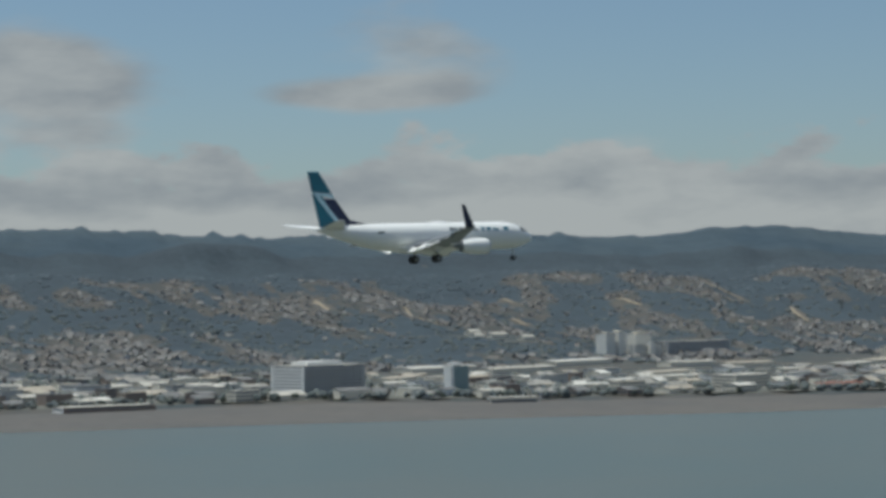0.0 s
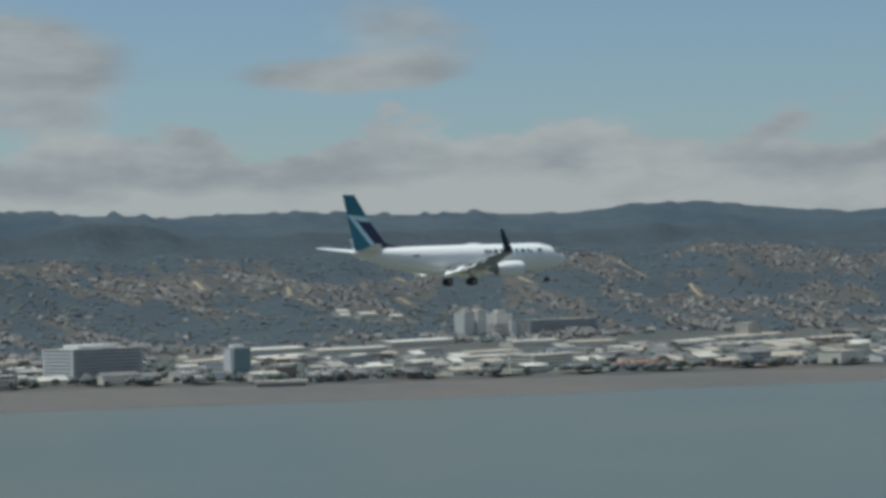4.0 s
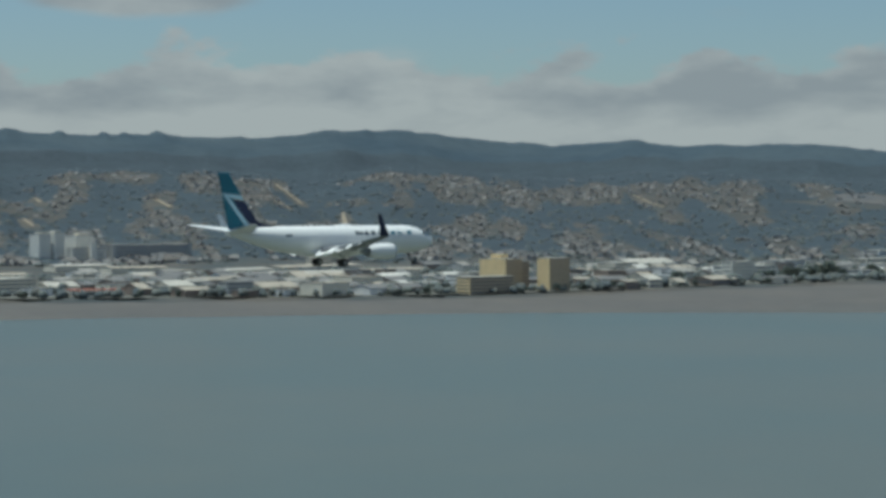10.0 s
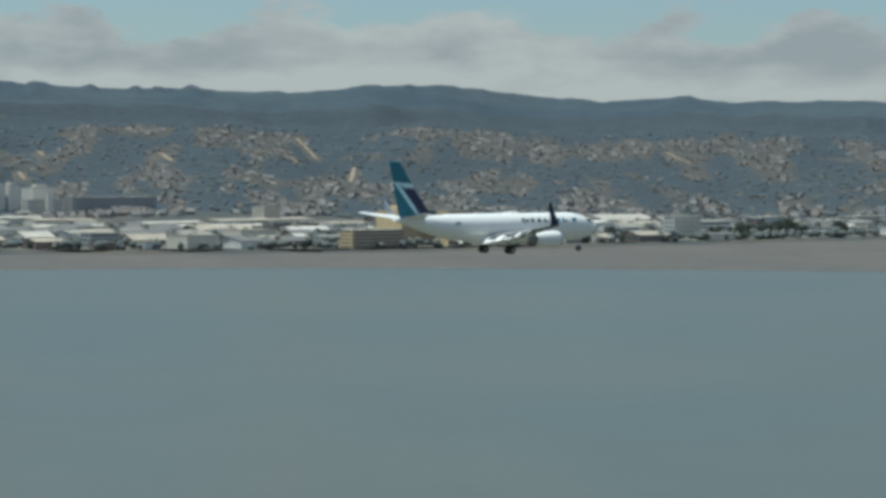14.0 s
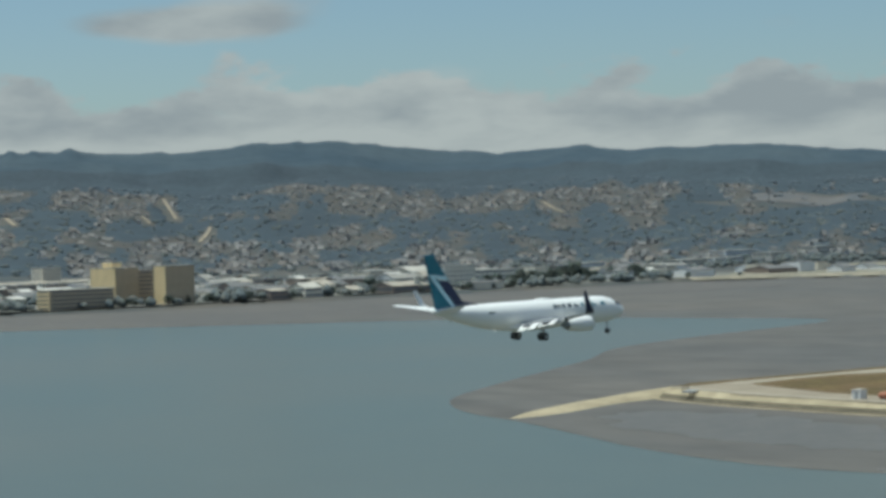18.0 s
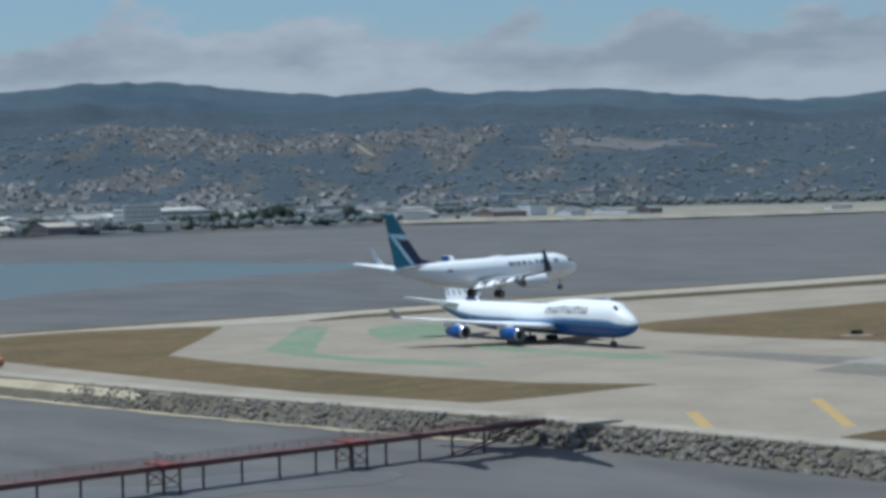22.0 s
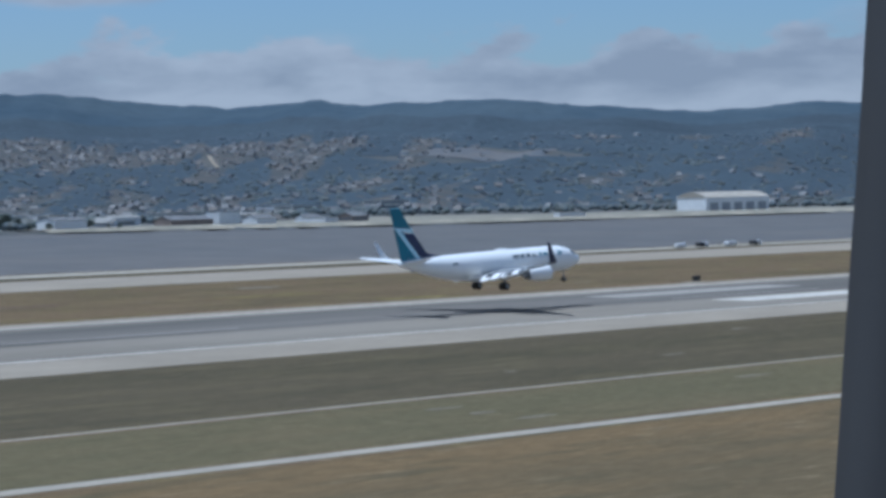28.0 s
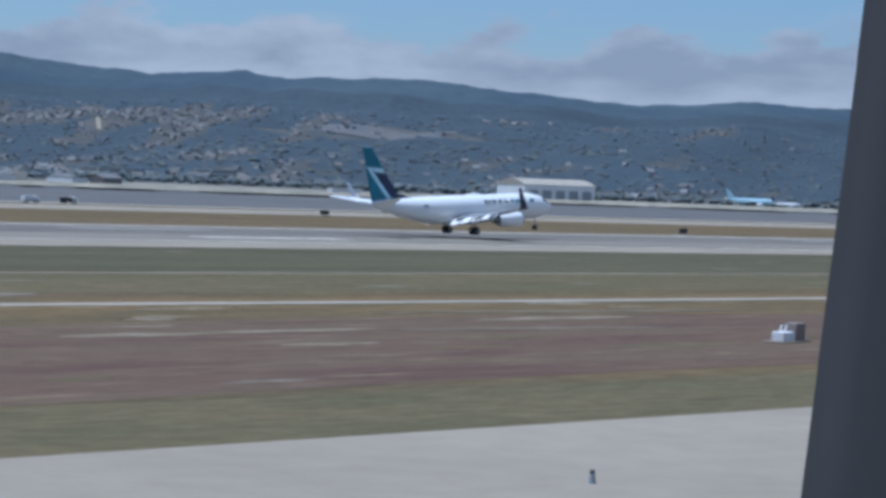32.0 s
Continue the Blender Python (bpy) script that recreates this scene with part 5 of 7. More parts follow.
def canopy():
    """The closed woods from the front hills up to the skyline: one uneven canopy."""
    na, ns = 560, 170
    verts, faces = [], []
    for i in range(na + 1):
        az = -4 + 66 * i / na
        reach = between(CREST, az, 1)
        for j in range(ns + 1):
            s = 0.79 + 0.25 * j / ns
            x, y = 1000 + reach * s * math.sin(radians(az)), reach * s * math.cos(radians(az))
            k = min(max((0.3 - built_up(x, y)) * 4, 0), 1) * min(max((s - 0.80) / 0.02, 0), 1)
            lump = noise.fractal(Vector((az * 3.4, s * reach / 110, 1.0)), 0.8, 2.0, 3) * 1.6 + noise.fractal(Vector((az / 1.2, s * reach / 400, 6.0)), 1.0, 2.0, 2) * 5.0
            ragged = min(max((33 - az) / 5, 0.3), 1) * min(max((s - 0.95) / 0.03, 0), 1)  # tall trees break the skyline
            lump += ragged * (22 * noise.noise(Vector((az * 1.5, s * 6, 8.0))) + 12 * noise.noise(Vector((az * 3.4, s * 14, 2.0))))
            verts.append((x, y, hill(x, y) - 9 + k * (12.5 + max(lump, -2.5))))
    for i in range(na):
        for j in range(ns):
            a = i * (ns + 1) + j
            faces.append((a, a + 1, a + ns + 2, a + ns + 1))
    ob = mesh_part("ridge_woods", verts, faces, FRONT_HAZED_CANOPY, smooth=True)
    ob.data.materials.append(HAZED_CANOPY)
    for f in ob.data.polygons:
        # the far part takes the paler canopy with more haze in its colour
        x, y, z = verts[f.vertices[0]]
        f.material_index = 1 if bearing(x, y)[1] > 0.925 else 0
    tagged(ob, "dense woods on the hills, haze tinted into the far part", "trees", kind="stuff")


def gardens():
    """Hedges, gardens and low trees: a thick uneven cover over the settled slopes, out of which houses and trees rise."""
    na, ns = 520, 240
    verts, faces = [], []
    for i in range(na + 1):
        az = -4 + 64 * i / na
        reach = between(CREST, az, 1)
        for j in range(ns + 1):
            s = 0.43 + 0.42 * j / ns
            x, y = 1000 + reach * s * math.sin(radians(az)), reach * s * math.cos(radians(az))
            k = min(max((s - 0.45) / 0.04, 0), 1) * (0.0 if (4549 - 30 < x < 4946 and 3110 < y < 3410) or (y < 2620 and x < 2900) else 1.0)
            lump = 1.3 * noise.fractal(Vector((az * 4.0, s * reach / 60, 1.0)), 0.8, 2.0, 3)
            verts.append((x, y, hill(x, y) - 5 + k * (7.2 + lump) - (6.0 if k and (on_road(x, y) or school(x, y)) else 0)))
    for i in range(na):
        for j in range(ns):
            a = i * (ns + 1) + j
            faces.append((a, a + 1, a + ns + 2, a + ns + 1))
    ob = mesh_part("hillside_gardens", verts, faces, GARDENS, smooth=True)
    ob.data.materials.append(FRONT_HAZED_CANOPY)
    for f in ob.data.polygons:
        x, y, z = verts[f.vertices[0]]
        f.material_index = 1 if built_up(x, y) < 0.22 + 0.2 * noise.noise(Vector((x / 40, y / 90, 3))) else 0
    tagged(ob, "hedges and gardens between the hillside houses", "gardens", kind="stuff")


def woods():
    rnd = random.Random(21)
    forms = [lumpy_crown(rnd) for _ in range(16)]
    spots = []
    while len(spots) < 7500:  # on the slopes, thick in the groves and thin among the houses
        az, s = rnd.uniform(-4, 60), 0.42 + 0.45 * rnd.random() ** 0.8
        reach = between(CREST, az, 1) * s
        x, y = 1000 + reach * math.sin(radians(az)), reach * math.cos(radians(az))
        inland = y - between(SHORE, x)
        if (y < 2560 and x < 2900) or inland < (150 if x < 2800 else 470):
            continue
        b = built_up(x, y)
        if rnd.random() < 1 - 0.72 * b and not on_road(x, y) and not school(x, y) and not (4500 < x < 4960 and 3040 < y < 3400 and rnd.random() < 0.9):
            r = rnd.uniform(4.0, 8.0) * (1 - 0.35 * b) * (1.2 if rnd.random() < 0.1 else 1.0)
            spots.append((x, y, hill(x, y) + 1.7 + r * 0.02, r))
    town = []
    while len(town) < 3000:  # between the low buildings on the plain and behind the sandy shore
        x = rnd.uniform(450, 4500)
        y = between(SHORE, x) + (rnd.uniform(18, 60) if rnd.random() < 0.15 else rnd.uniform(40, 700))
        if x > 2680 and y < between(SHORE, x) + (130 if x < 2800 else 490):
            continue
        r = rnd.uniform(2.8, 5.6)
        town.append((x, y, hill(x, y) + r * 0.5, r))
    # upper trees take the palette with more haze in its colours
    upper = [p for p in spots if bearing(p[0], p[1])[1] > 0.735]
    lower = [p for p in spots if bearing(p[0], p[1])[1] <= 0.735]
    tall_forms = [lumpy_crown(rnd, 3, 1.1) for _ in range(10)]
    scatter("town_trees", "dark green trees between the low buildings", tall_forms, town, GREEN_CROWNS)
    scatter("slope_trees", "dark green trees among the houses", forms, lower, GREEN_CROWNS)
    scatter("upper_slope_trees", "trees below the ridge woods, blue haze mixed into their green", forms, upper, HAZED_CROWNS)
    canopy()
    gardens()


woods()


def shore_trees():
    """Single trees along the far shore: a tapered trunk with limbs under a crown of leaf tufts."""
    rnd = random.Random(77)
    crowns, trunks = [], []
    for k in range(6):
        vs, fs, n = [], [], 0
        for c in range(9):
            pts, faces = crown(rnd, 22)
            a, u, s = rnd.uniform(0, 6.28), rnd.random() ** 0.5 * 0.55, rnd.uniform(0.38, 0.6)
            pts = pts * s + np.array((u * math.cos(a), u * math.sin(a), rnd.uniform(0.45, 1.2)))
            vs += [tuple(v) for v in pts]
            fs += [tuple(int(i) + n for i in f) for f in faces]
            n += len(pts)
        me = bpy.data.meshes.new("crown")
        me.from_pydata(vs, [], fs)
        me.materials.append(LEAVES)
        crowns.append(me)
        bm = bmesh.new()
        bmesh.ops.create_cone(bm, cap_ends=True, segments=7, radius1=0.09, radius2=0.05, depth=0.7, matrix=Matrix.Translation((0, 0, 0.35)))
        for c in range(4):
            a = rnd.uniform(0, 6.28)
            beam(bm, (0, 0, 0.5 + 0.05 * c), (0.4 * math.cos(a), 0.4 * math.sin(a), 0.95 + 0.05 * c), 0.025, 5)
        me = bpy.data.meshes.new("trunk")
        bm.to_mesh(me)
        bm.free()
        me.materials.append(BARK)
        trunks.append(me)
    places = [(2478, 1646, 7), (2492, 1648, 8), (2508, 1645, 7), (2524, 1650, 9), (2542, 1648, 8), (2558, 1650, 7), (2572, 1652, 9), (2330, 1640, 9), (2344, 1646, 7), (2585, 1650, 10), (2600, 1648, 12), (2614, 1652, 9), (2630, 1655, 7), (2500, 1636, 6), (2520, 1638, 5), (2660, 1665, 8), (2700, 1670, 9), (2716, 1672, 7), (2240, 1600, 7), (2210, 1595, 6), (2770, 1640, 6)]
    while len(places) < 110:
        x = rnd.uniform(640, 2800)
        places.append((x, between(SHORE, x) + rnd.uniform(12, 60), rnd.uniform(2.6, 5.2)))
    for k, (x, y, r) in enumerate(places):
        ob = empty("tree", x, y, hill(x, y) - 0.2, rnd.uniform(0, 360))
        ob.scale = (r, r, r)
        for name, me in (("trunk", trunks[k % 6]), ("crown", crowns[k % 6])):
            o = new(name, me)
            o.parent = ob
        tagged(ob, "broad dark green tree on the far shore" if r > 5.4 else "small dark green tree on the far shore", "tree", "trees along the far shore")


shore_trees()


def draped(name, points_of, nu, nv, material, label, lift=0.6):
    """A sheet that follows the hills; points_of(u, v) gives its plan."""
    verts, faces = [], []
    for i in range(nu + 1):
        for j in range(nv + 1):
            x, y = points_of(i / nu, j / nv)
            verts.append((x, y, hill(x, y) + lift))
    for i in range(nu):
        for j in range(nv):
            a = i * (nv + 1) + j
            faces.append((a, a + nv + 1, a + nv + 2, a + 1))
    return tagged(mesh_part(name, verts, faces, material, smooth=True), label, kind="structure")


PAVED = surface("town_paving", (0.19, 0.18, 0.16), 0.9, stain=0.5, stain_size=40, tint=(0.10, 0.105, 0.09), grain=0.15, grain_size=6, spec=0.1)
draped("town_ground", lambda u, v: (450 + 2450 * u, between(SHORE, 450 + 2450 * u) + 22 + v * 680), 120, 40, PAVED, "grey paved ground between the low buildings", 0.25)
TAN_FIELD = surface("dry_hill_field", (0.135, 0.118, 0.102), 0.95, stain=0.4, stain_size=60, tint=(0.075, 0.085, 0.095), grain=0.2, grain_size=12)
draped("hill_field", lambda u, v: (4549 + 227 * u + 170 * v + 14 * math.sin(9 * v), 3267 - 156 * u + 140 * v + 14 * math.sin(7 * u)), 24, 12, TAN_FIELD, "dry tan field on the slope", 1.5)
for sx, sy, ex, ey, w in HILL_ROADS:
    def strip(u, v, sx=sx, sy=sy, ex=ex, ey=ey, w=w):
        nx, ny = -(ey - sy), ex - sx
        q = math.hypot(nx, ny)
        return sx + (ex - sx) * u + nx / q * w * 0.75 * (v - 0.5), sy + (ey - sy) * u + ny / q * w * 0.75 * (v - 0.5)
    draped("hill_road", strip, 12, 1, CONCRETE, "pale road climbing the slope", 2.2)

shore_x = lambda u: 2680 + 1900 * u

def shore_depth(x):
    """How far the bare tan land reaches inland behind the far shore."""
    return 75 + 360 * min(max((x - 2780) / 200, 0), 1) + 60 * noise.noise(Vector((x / 210, 2, 1)))


SAND_BANK_FAR = surface("greyed_sand", (0.33, 0.29, 0.22), 0.95, stain=0.5, stain_size=30, tint=(0.22, 0.20, 0.155), grain=0.2, grain_size=3, spec=0.06)
TAN_LAND = surface("bare_tan_land", (0.26, 0.232, 0.18), 0.95, stain=0.5, stain_size=70, tint=(0.19, 0.178, 0.138), grain=0.2, grain_size=8, spec=0.06)
draped("sandy_shore", lambda u, v: (shore_x(u), between(SHORE, shore_x(u)) + 4 + v * shore_depth(shore_x(u))), 140, 14, TAN_LAND, "bare tan land behind the far bank", 0.6)
draped("shore_bank", lambda u, v: (shore_x(u), between(SHORE, shore_x(u)) + 2 + v * (16 + 8 * noise.noise(Vector((shore_x(u) / 60, 5, 1))))), 140, 3, SAND_BANK_FAR, "pale sandy embankment", 1.3)


# ---- airfield details ----
def marking(name, label, material):
    ob = empty(name, 0, 0, 3.074)
    return tagged(ob, label, "marking", kind="structure"), material


def stripe(mark, x0, y0, x1, y1, width, name="stripe", lift=0.0):
    """A painted bar from one point to another."""
    ob, material = mark
    dx, dy = x1 - x0, y1 - y0
    q = math.hypot(dx, dy)
    nx, ny = -dy / q * width / 2, dx / q * width / 2
    bm = bmesh.new()
    lo = [bm.verts.new((x0 + s * nx, y0 + s * ny, lift)) for s in (1, -1)] + [bm.verts.new((x1 + s * nx, y1 + s * ny, lift)) for s in (-1, 1)]
    bm.faces.new(lo)
    r = bmesh.ops.extrude_face_region(bm, geom=list(bm.faces))
    for v in r["geom"]:
        if isinstance(v, bmesh.types.BMVert):
            v.co.z += 0.012
    bmesh.ops.recalc_face_normals(bm, faces=bm.faces)
    return part(name, bm, material, ob)


MID = 228.0
PAINT_FADED = surface("worn_off_white_paint", (0.30, 0.262, 0.212), 0.8, grain=0.2, grain_size=0.8, stain=0.4, stain_size=6, tint=(0.27, 0.24, 0.195))
keys = marking("threshold_marking", "worn white threshold stripes", PAINT_WHITE)
for k in range(8):
    for side in (-1, 1):
        y = MID + side * (3.0 + k * (4.1 if side < 0 else 3.7))
        ob = stripe(keys, 1690, y, 1733, y, 1.75 if side < 0 else 2.9)
        if side > 0:
            ob.data.materials[0] = PAINT_FADED
edges = marking("runway_edge_lines", "white runway edge lines", PAINT_WHITE)
for y in (198.6, 257.4):
    for x in range(1735, 3200, 120):
        stripe(edges, x, y, x + 119.9, y, 1.3)
centre = marking("runway_centre_line", "faded white centre dashes", PAINT_WHITE)
for x in range(1806, 2900, 60):
    stripe(centre, x, MID, x + 36, MID, 0.8).data.materials[0] = PAINT_FADED
touch = marking("touchdown_marking", "white touchdown bars", PAINT_WHITE)
for x, n, wide in ((1832, 3, 1.9), (1984, 1, 8.5), (2136, 2, 1.9), (2288, 2, 1.9)):
    for side in (-1, 1):
        for k in range(n):
            bar = stripe(touch, x, MID + side * (13.5 + k * 3.0), x + (45 if n == 1 else 23), MID + side * (13.5 + k * 3.0), wide)
            if side > 0 and x > 1900:
                bar.data.materials[0] = PAINT_FADED


def painted_text(text, x, y, tall, wide):
    """Runway letters, read on the approach."""
    cu = bpy.data.curves.new("runway_number", "FONT")
    cu.body, cu.align_x, cu.align_y, cu.size, cu.extrude = text, "CENTER", "CENTER", 1.0, 0.004
    tmp = new("runway_number", cu)
    me = bpy.data.meshes.new_from_object(tmp.evaluated_get(bpy.context.evaluated_depsgraph_get()))
    bpy.data.objects.remove(tmp)
    me.materials.append(PAINT_WHITE)
    me.transform(Matrix.Rotation(radians(-90), 4, "Z") @ Matrix.Diagonal((wide, tall, 1, 1)))
    ob = new("runway_number", me)
    ob.location = (x, y, 3.08)
    tagged(ob, "large white painted runway letters", "marking", kind="structure")


painted_text("28", 1777, MID, 25, 14)
painted_text("L", 1752, MID, 25, 12)

chevron = marking("chevron_marking", "faded yellow diagonal bars on the concrete", PAINT_YELLOW)
for x0, y0, x1, y1 in ((1591, 203, 1607, 221), (1607, 191, 1634, 219), (1636, 191, 1664, 221), (1664, 193, 1683, 211)):
    stripe(chevron, x0, y0, x1, y1, 1.9, lift=-0.03)
dashes = marking("taxiway_dashes", "white dashes on the crossing taxiway", PAINT_WHITE)
for x0, x1, y in ((1675, 1683, 130), (1677, 1684, 115), (1677, 1685, 99), (1661, 1670, 118.5), (1715, 1721, 133), (1716, 1724, 119), (1718, 1725, 104)):
    stripe(dashes, x0, y, x1, y - 0.4, 0.6, lift=-0.03)
joints = marking("pavement_joints", "dark sealed joints in the concrete", RUBBER_MARKS)
stripe(joints, 1675, 147.5, 1721, 146, 1.1, "joint", -0.03)
stripe(joints, 1698, 141, 1698.5, 70, 0.5, "joint", -0.03)
for y in (280, 305, 330, 398, 415):
    stripe(joints, 1650, y, 1730, y - 4, 0.25, "joint", -0.03)
turnline = marking("turn_line", "curved faded yellow taxi line", PAINT_YELLOW)
arc = [(1722 + 26 * math.cos(radians(a)), 168 + 18 * math.sin(radians(a))) for a in range(110, 262, 12)]
for (xa, ya), (xb, yb) in zip(arc, arc[1:]):
    stripe(turnline, xa, ya, xb, yb, 0.25, lift=-0.03)
slab("green_paint_strip", [(1694, 433), (1699, 427), (1645, 364), (1643, 345), (1650, 318), (1643, 306), (1637, 330), (1637, 356), (1642, 377)], 2.5, 3.055, PAINT_GREEN, "faded green painted strip on the pad")
slab("green_paint_island", smooth_line([(1690, 400), (1701, 413), (1716, 422), (1724, 421), (1718, 405), (1700, 384), (1684, 372), (1678, 377), (1682, 388), (1690, 400)], 3), 2.5, 3.055, PAINT_GREEN, "faded green painted island on the pad")
slab("green_paint_edge", [(1672, 345), (1680, 345), (1682, 300), (1678, 290), (1671, 296)], 2.5, 3.055, PAINT_GREEN, "faded green painted edge of the pad")
slab("dark_asphalt_patch", [(1690, 304), (1695, 298), (1699, 290), (1701.5, 252.5), (1696, 252), (1685, 258), (1687, 291)], 2.5, 3.059, ASPHALT_DARK, "dark asphalt patch before the runway")
slab("rubber_patch", smooth_line([(1690, 243), (1720, 250), (1900, 252), (2600, 250), (2600, 226), (1900, 222), (1740, 224), (1700, 228), (1690, 243)], 20), 2.5, 3.0745, RUBBER_MARKS, "dark tyre rubber on the runway")
GRAVEL = surface("pale_grey_gravel", (0.36, 0.345, 0.31), 0.95, stain=0.4, stain_size=5, tint=(0.26, 0.24, 0.19), grain=0.2, grain_size=0.8, spec=0.06)
slab("gravel_yard", smooth_line([(1957, 121), (1959, 114), (1962, 110), (1973, 108), (1990, 108), (2003, 110), (2003, 118), (1990, 123), (1984, 125), (1972, 122.5), (1964, 122), (1957, 121)], 3), 2.5, 3.03, GRAVEL, "pale gravel yard round the shelters")
slab("paved_stand", [(1978, 107), (1990, 106), (1999, 102), (2032, 100.5), (2024, 108), (2003, 117), (1988, 119), (1974, 112)], 2.5, 3.055, CONCRETE, "pale paved stand beside the hut")
slab("green_track", smooth_line([(1911, 50), (1924, 61), (1940, 73), (1958, 86.6), (1972, 98), (1973, 97), (1960, 85.6), (1942, 72), (1926, 60), (1914, 50), (1911, 50)], 3), 2.5, 3.016, GRASS_GREEN, "greener track across the field")
DIRT_SPOTS = random.Random(17)
for k in range(70):
    x, y = DIRT_SPOTS.uniform(1830, 2250), DIRT_SPOTS.choice((DIRT_SPOTS.uniform(58, 102), DIRT_SPOTS.uniform(270, 362), DIRT_SPOTS.uniform(112, 128), DIRT_SPOTS.uniform(136, 172)))
    a, b = DIRT_SPOTS.uniform(0.8, 3.2), DIRT_SPOTS.uniform(0.25, 0.9)
    rim = [(x + a * math.cos(i * math.tau / 16) * DIRT_SPOTS.uniform(0.6, 1.2), y + b * math.sin(i * math.tau / 16) * DIRT_SPOTS.uniform(0.6, 1.2)) for i in range(16)]
    slab("dirt_patch", rim, 2.6, 3.011 + k * 0.0002, DIRT, "bare pale dirt in the grass")
DRY_TUFTS = meadow("dry_grass_tufts", [(0.25, 0.208, 0.145), (0.2, 0.16, 0.105), (0.17, 0.135, 0.085), (0.32, 0.275, 0.2)], 3, 1.2, along=0.4)
for k in range(90):
    x, y = DIRT_SPOTS.uniform(1960, 2190), DIRT_SPOTS.uniform(58, 96)
    a, b = DIRT_SPOTS.uniform(1, 6), DIRT_SPOTS.uniform(0.2, 1.1)
    rim = [(x + a * math.cos(i * math.tau / 18) * DIRT_SPOTS.uniform(0.5, 1.25) + DIRT_SPOTS.uniform(-0.4, 0.4), y + b * math.sin(i * math.tau / 18) * DIRT_SPOTS.uniform(0.4, 1.3)) for i in range(18)]
    slab("dry_patch", rim, 2.6, 3.0115 + k * 0.00008, DRY_TUFTS if k % 3 else GRASS_OLIVE, "dry pale grass among reddish weeds")
for k in range(26):
    x, y = DIRT_SPOTS.uniform(1745, 1990), DIRT_SPOTS.uniform(268, 358)
    a, b = DIRT_SPOTS.uniform(4, 16), DIRT_SPOTS.uniform(1.0, 4.5)
    rim = [(x + a * math.cos(i * math.tau / 16) * DIRT_SPOTS.uniform(0.6, 1.2), y + b * math.sin(i * math.tau / 16) * DIRT_SPOTS.uniform(0.6, 1.2)) for i in range(16)]
    slab("weed_patch", rim, 2.6, 3.006 + k * 0.001, DIRT_SPOTS.choice((YELLOW_WEEDS := surface("yellow_weeds", (0.185, 0.145, 0.05), 0.95, stain=0.4, stain_size=4, grain=0.3, spec=0.1), GRASS_RED, DIRT)) if k == 0 else DIRT_SPOTS.choice((YELLOW_WEEDS, GRASS_RED, GRASS_OLIVE)), "patch of yellow and brown weeds")
for k in range(18):
    x, y = DIRT_SPOTS.uniform(1604, 1650), DIRT_SPOTS.uniform(116, 180)
    a, b = DIRT_SPOTS.uniform(2, 6), DIRT_SPOTS.uniform(1.0, 3)
    rim = [(x + a * math.cos(i * math.tau / 12) * DIRT_SPOTS.uniform(0.6, 1.2), y + b * math.sin(i * math.tau / 12) * DIRT_SPOTS.uniform(0.6, 1.2)) for i in range(12)]
    slab("weed_patch", rim, 2.6, 3.095 + k * 0.0015, DIRT_SPOTS.choice((YELLOW_WEEDS, GRASS_OLIVE, GRASS_OLIVE, GRASS)), "patch of yellow and green weeds")
for x0, y0, x1, y1, w in ((1637, 121, 1646.5, 121.4, 0.4), (1644.5, 125.6, 1647, 125.3, 0.3), (1629.6, 120.8, 1631, 120.6, 0.35), (1632, 119.9, 1634, 119.6, 0.35)):
    stripe(dashes, x0, y0, x1, y1, w, "slab_strip", 0.03)
for k in range(16):
    x, y, a = DIRT_SPOTS.uniform(1637, 1644), DIRT_SPOTS.uniform(116, 119), DIRT_SPOTS.uniform(-0.6, 0.6)
    stripe(dashes, x, y, x + math.cos(a) * DIRT_SPOTS.uniform(0.5, 1.6), y + math.sin(a), DIRT_SPOTS.uniform(0.2, 0.45), "slab_shard", 0.03)

slab("footpath", [(2007.9, 81.2), (2005.1, 73), (2001.4, 63), (2000.2, 56.7), (1998.2, 47.6), (1998.7, 47.6), (2000.8, 56.7), (2002.0, 63), (2005.8, 73), (2008.6, 81.2)], 2.6, 3.03, DIRT, "pale trodden path through the weeds")


def bare_patch(x0, y0, x1, y1, half, material, label):
    """Bare ground along a line, widest in its middle, with a ragged rim."""
    sides = ([], [])
    for i in range(17):
        u = i / 16
        x, y = x0 + (x1 - x0) * u, y0 + (y1 - y0) * u
        for k in (0, 1):
            w = half * (1 - (2 * u - 1) ** 2) ** 0.5 * (0.7 + 0.5 * noise.noise(Vector((x / 2.5, y / 2.5, 3 + 4 * k)))) + 0.05
            sides[k].append((x, y + (w if k else -w)))
    slab("bare_patch", sides[0] + sides[1][::-1], 2.6, 3.031, material, label)


for row in ((2030, 109.5, 2050, 107.5, 3.2), (2008, 85.6, 2024, 87.4, 1.0), (1938, 89.9, 1948, 88.8, 0.7), (1943, 93.4, 1954, 91.0, 0.5), (1975, 92.5, 1992, 90.0, 0.6), (2052, 79, 2070, 77, 0.6), (1950, 97.5, 1962, 96.5, 0.8), (2060, 90, 2090, 88, 0.7)):
    bare_patch(*row, DIRT, "bare pale ground among the weeds")

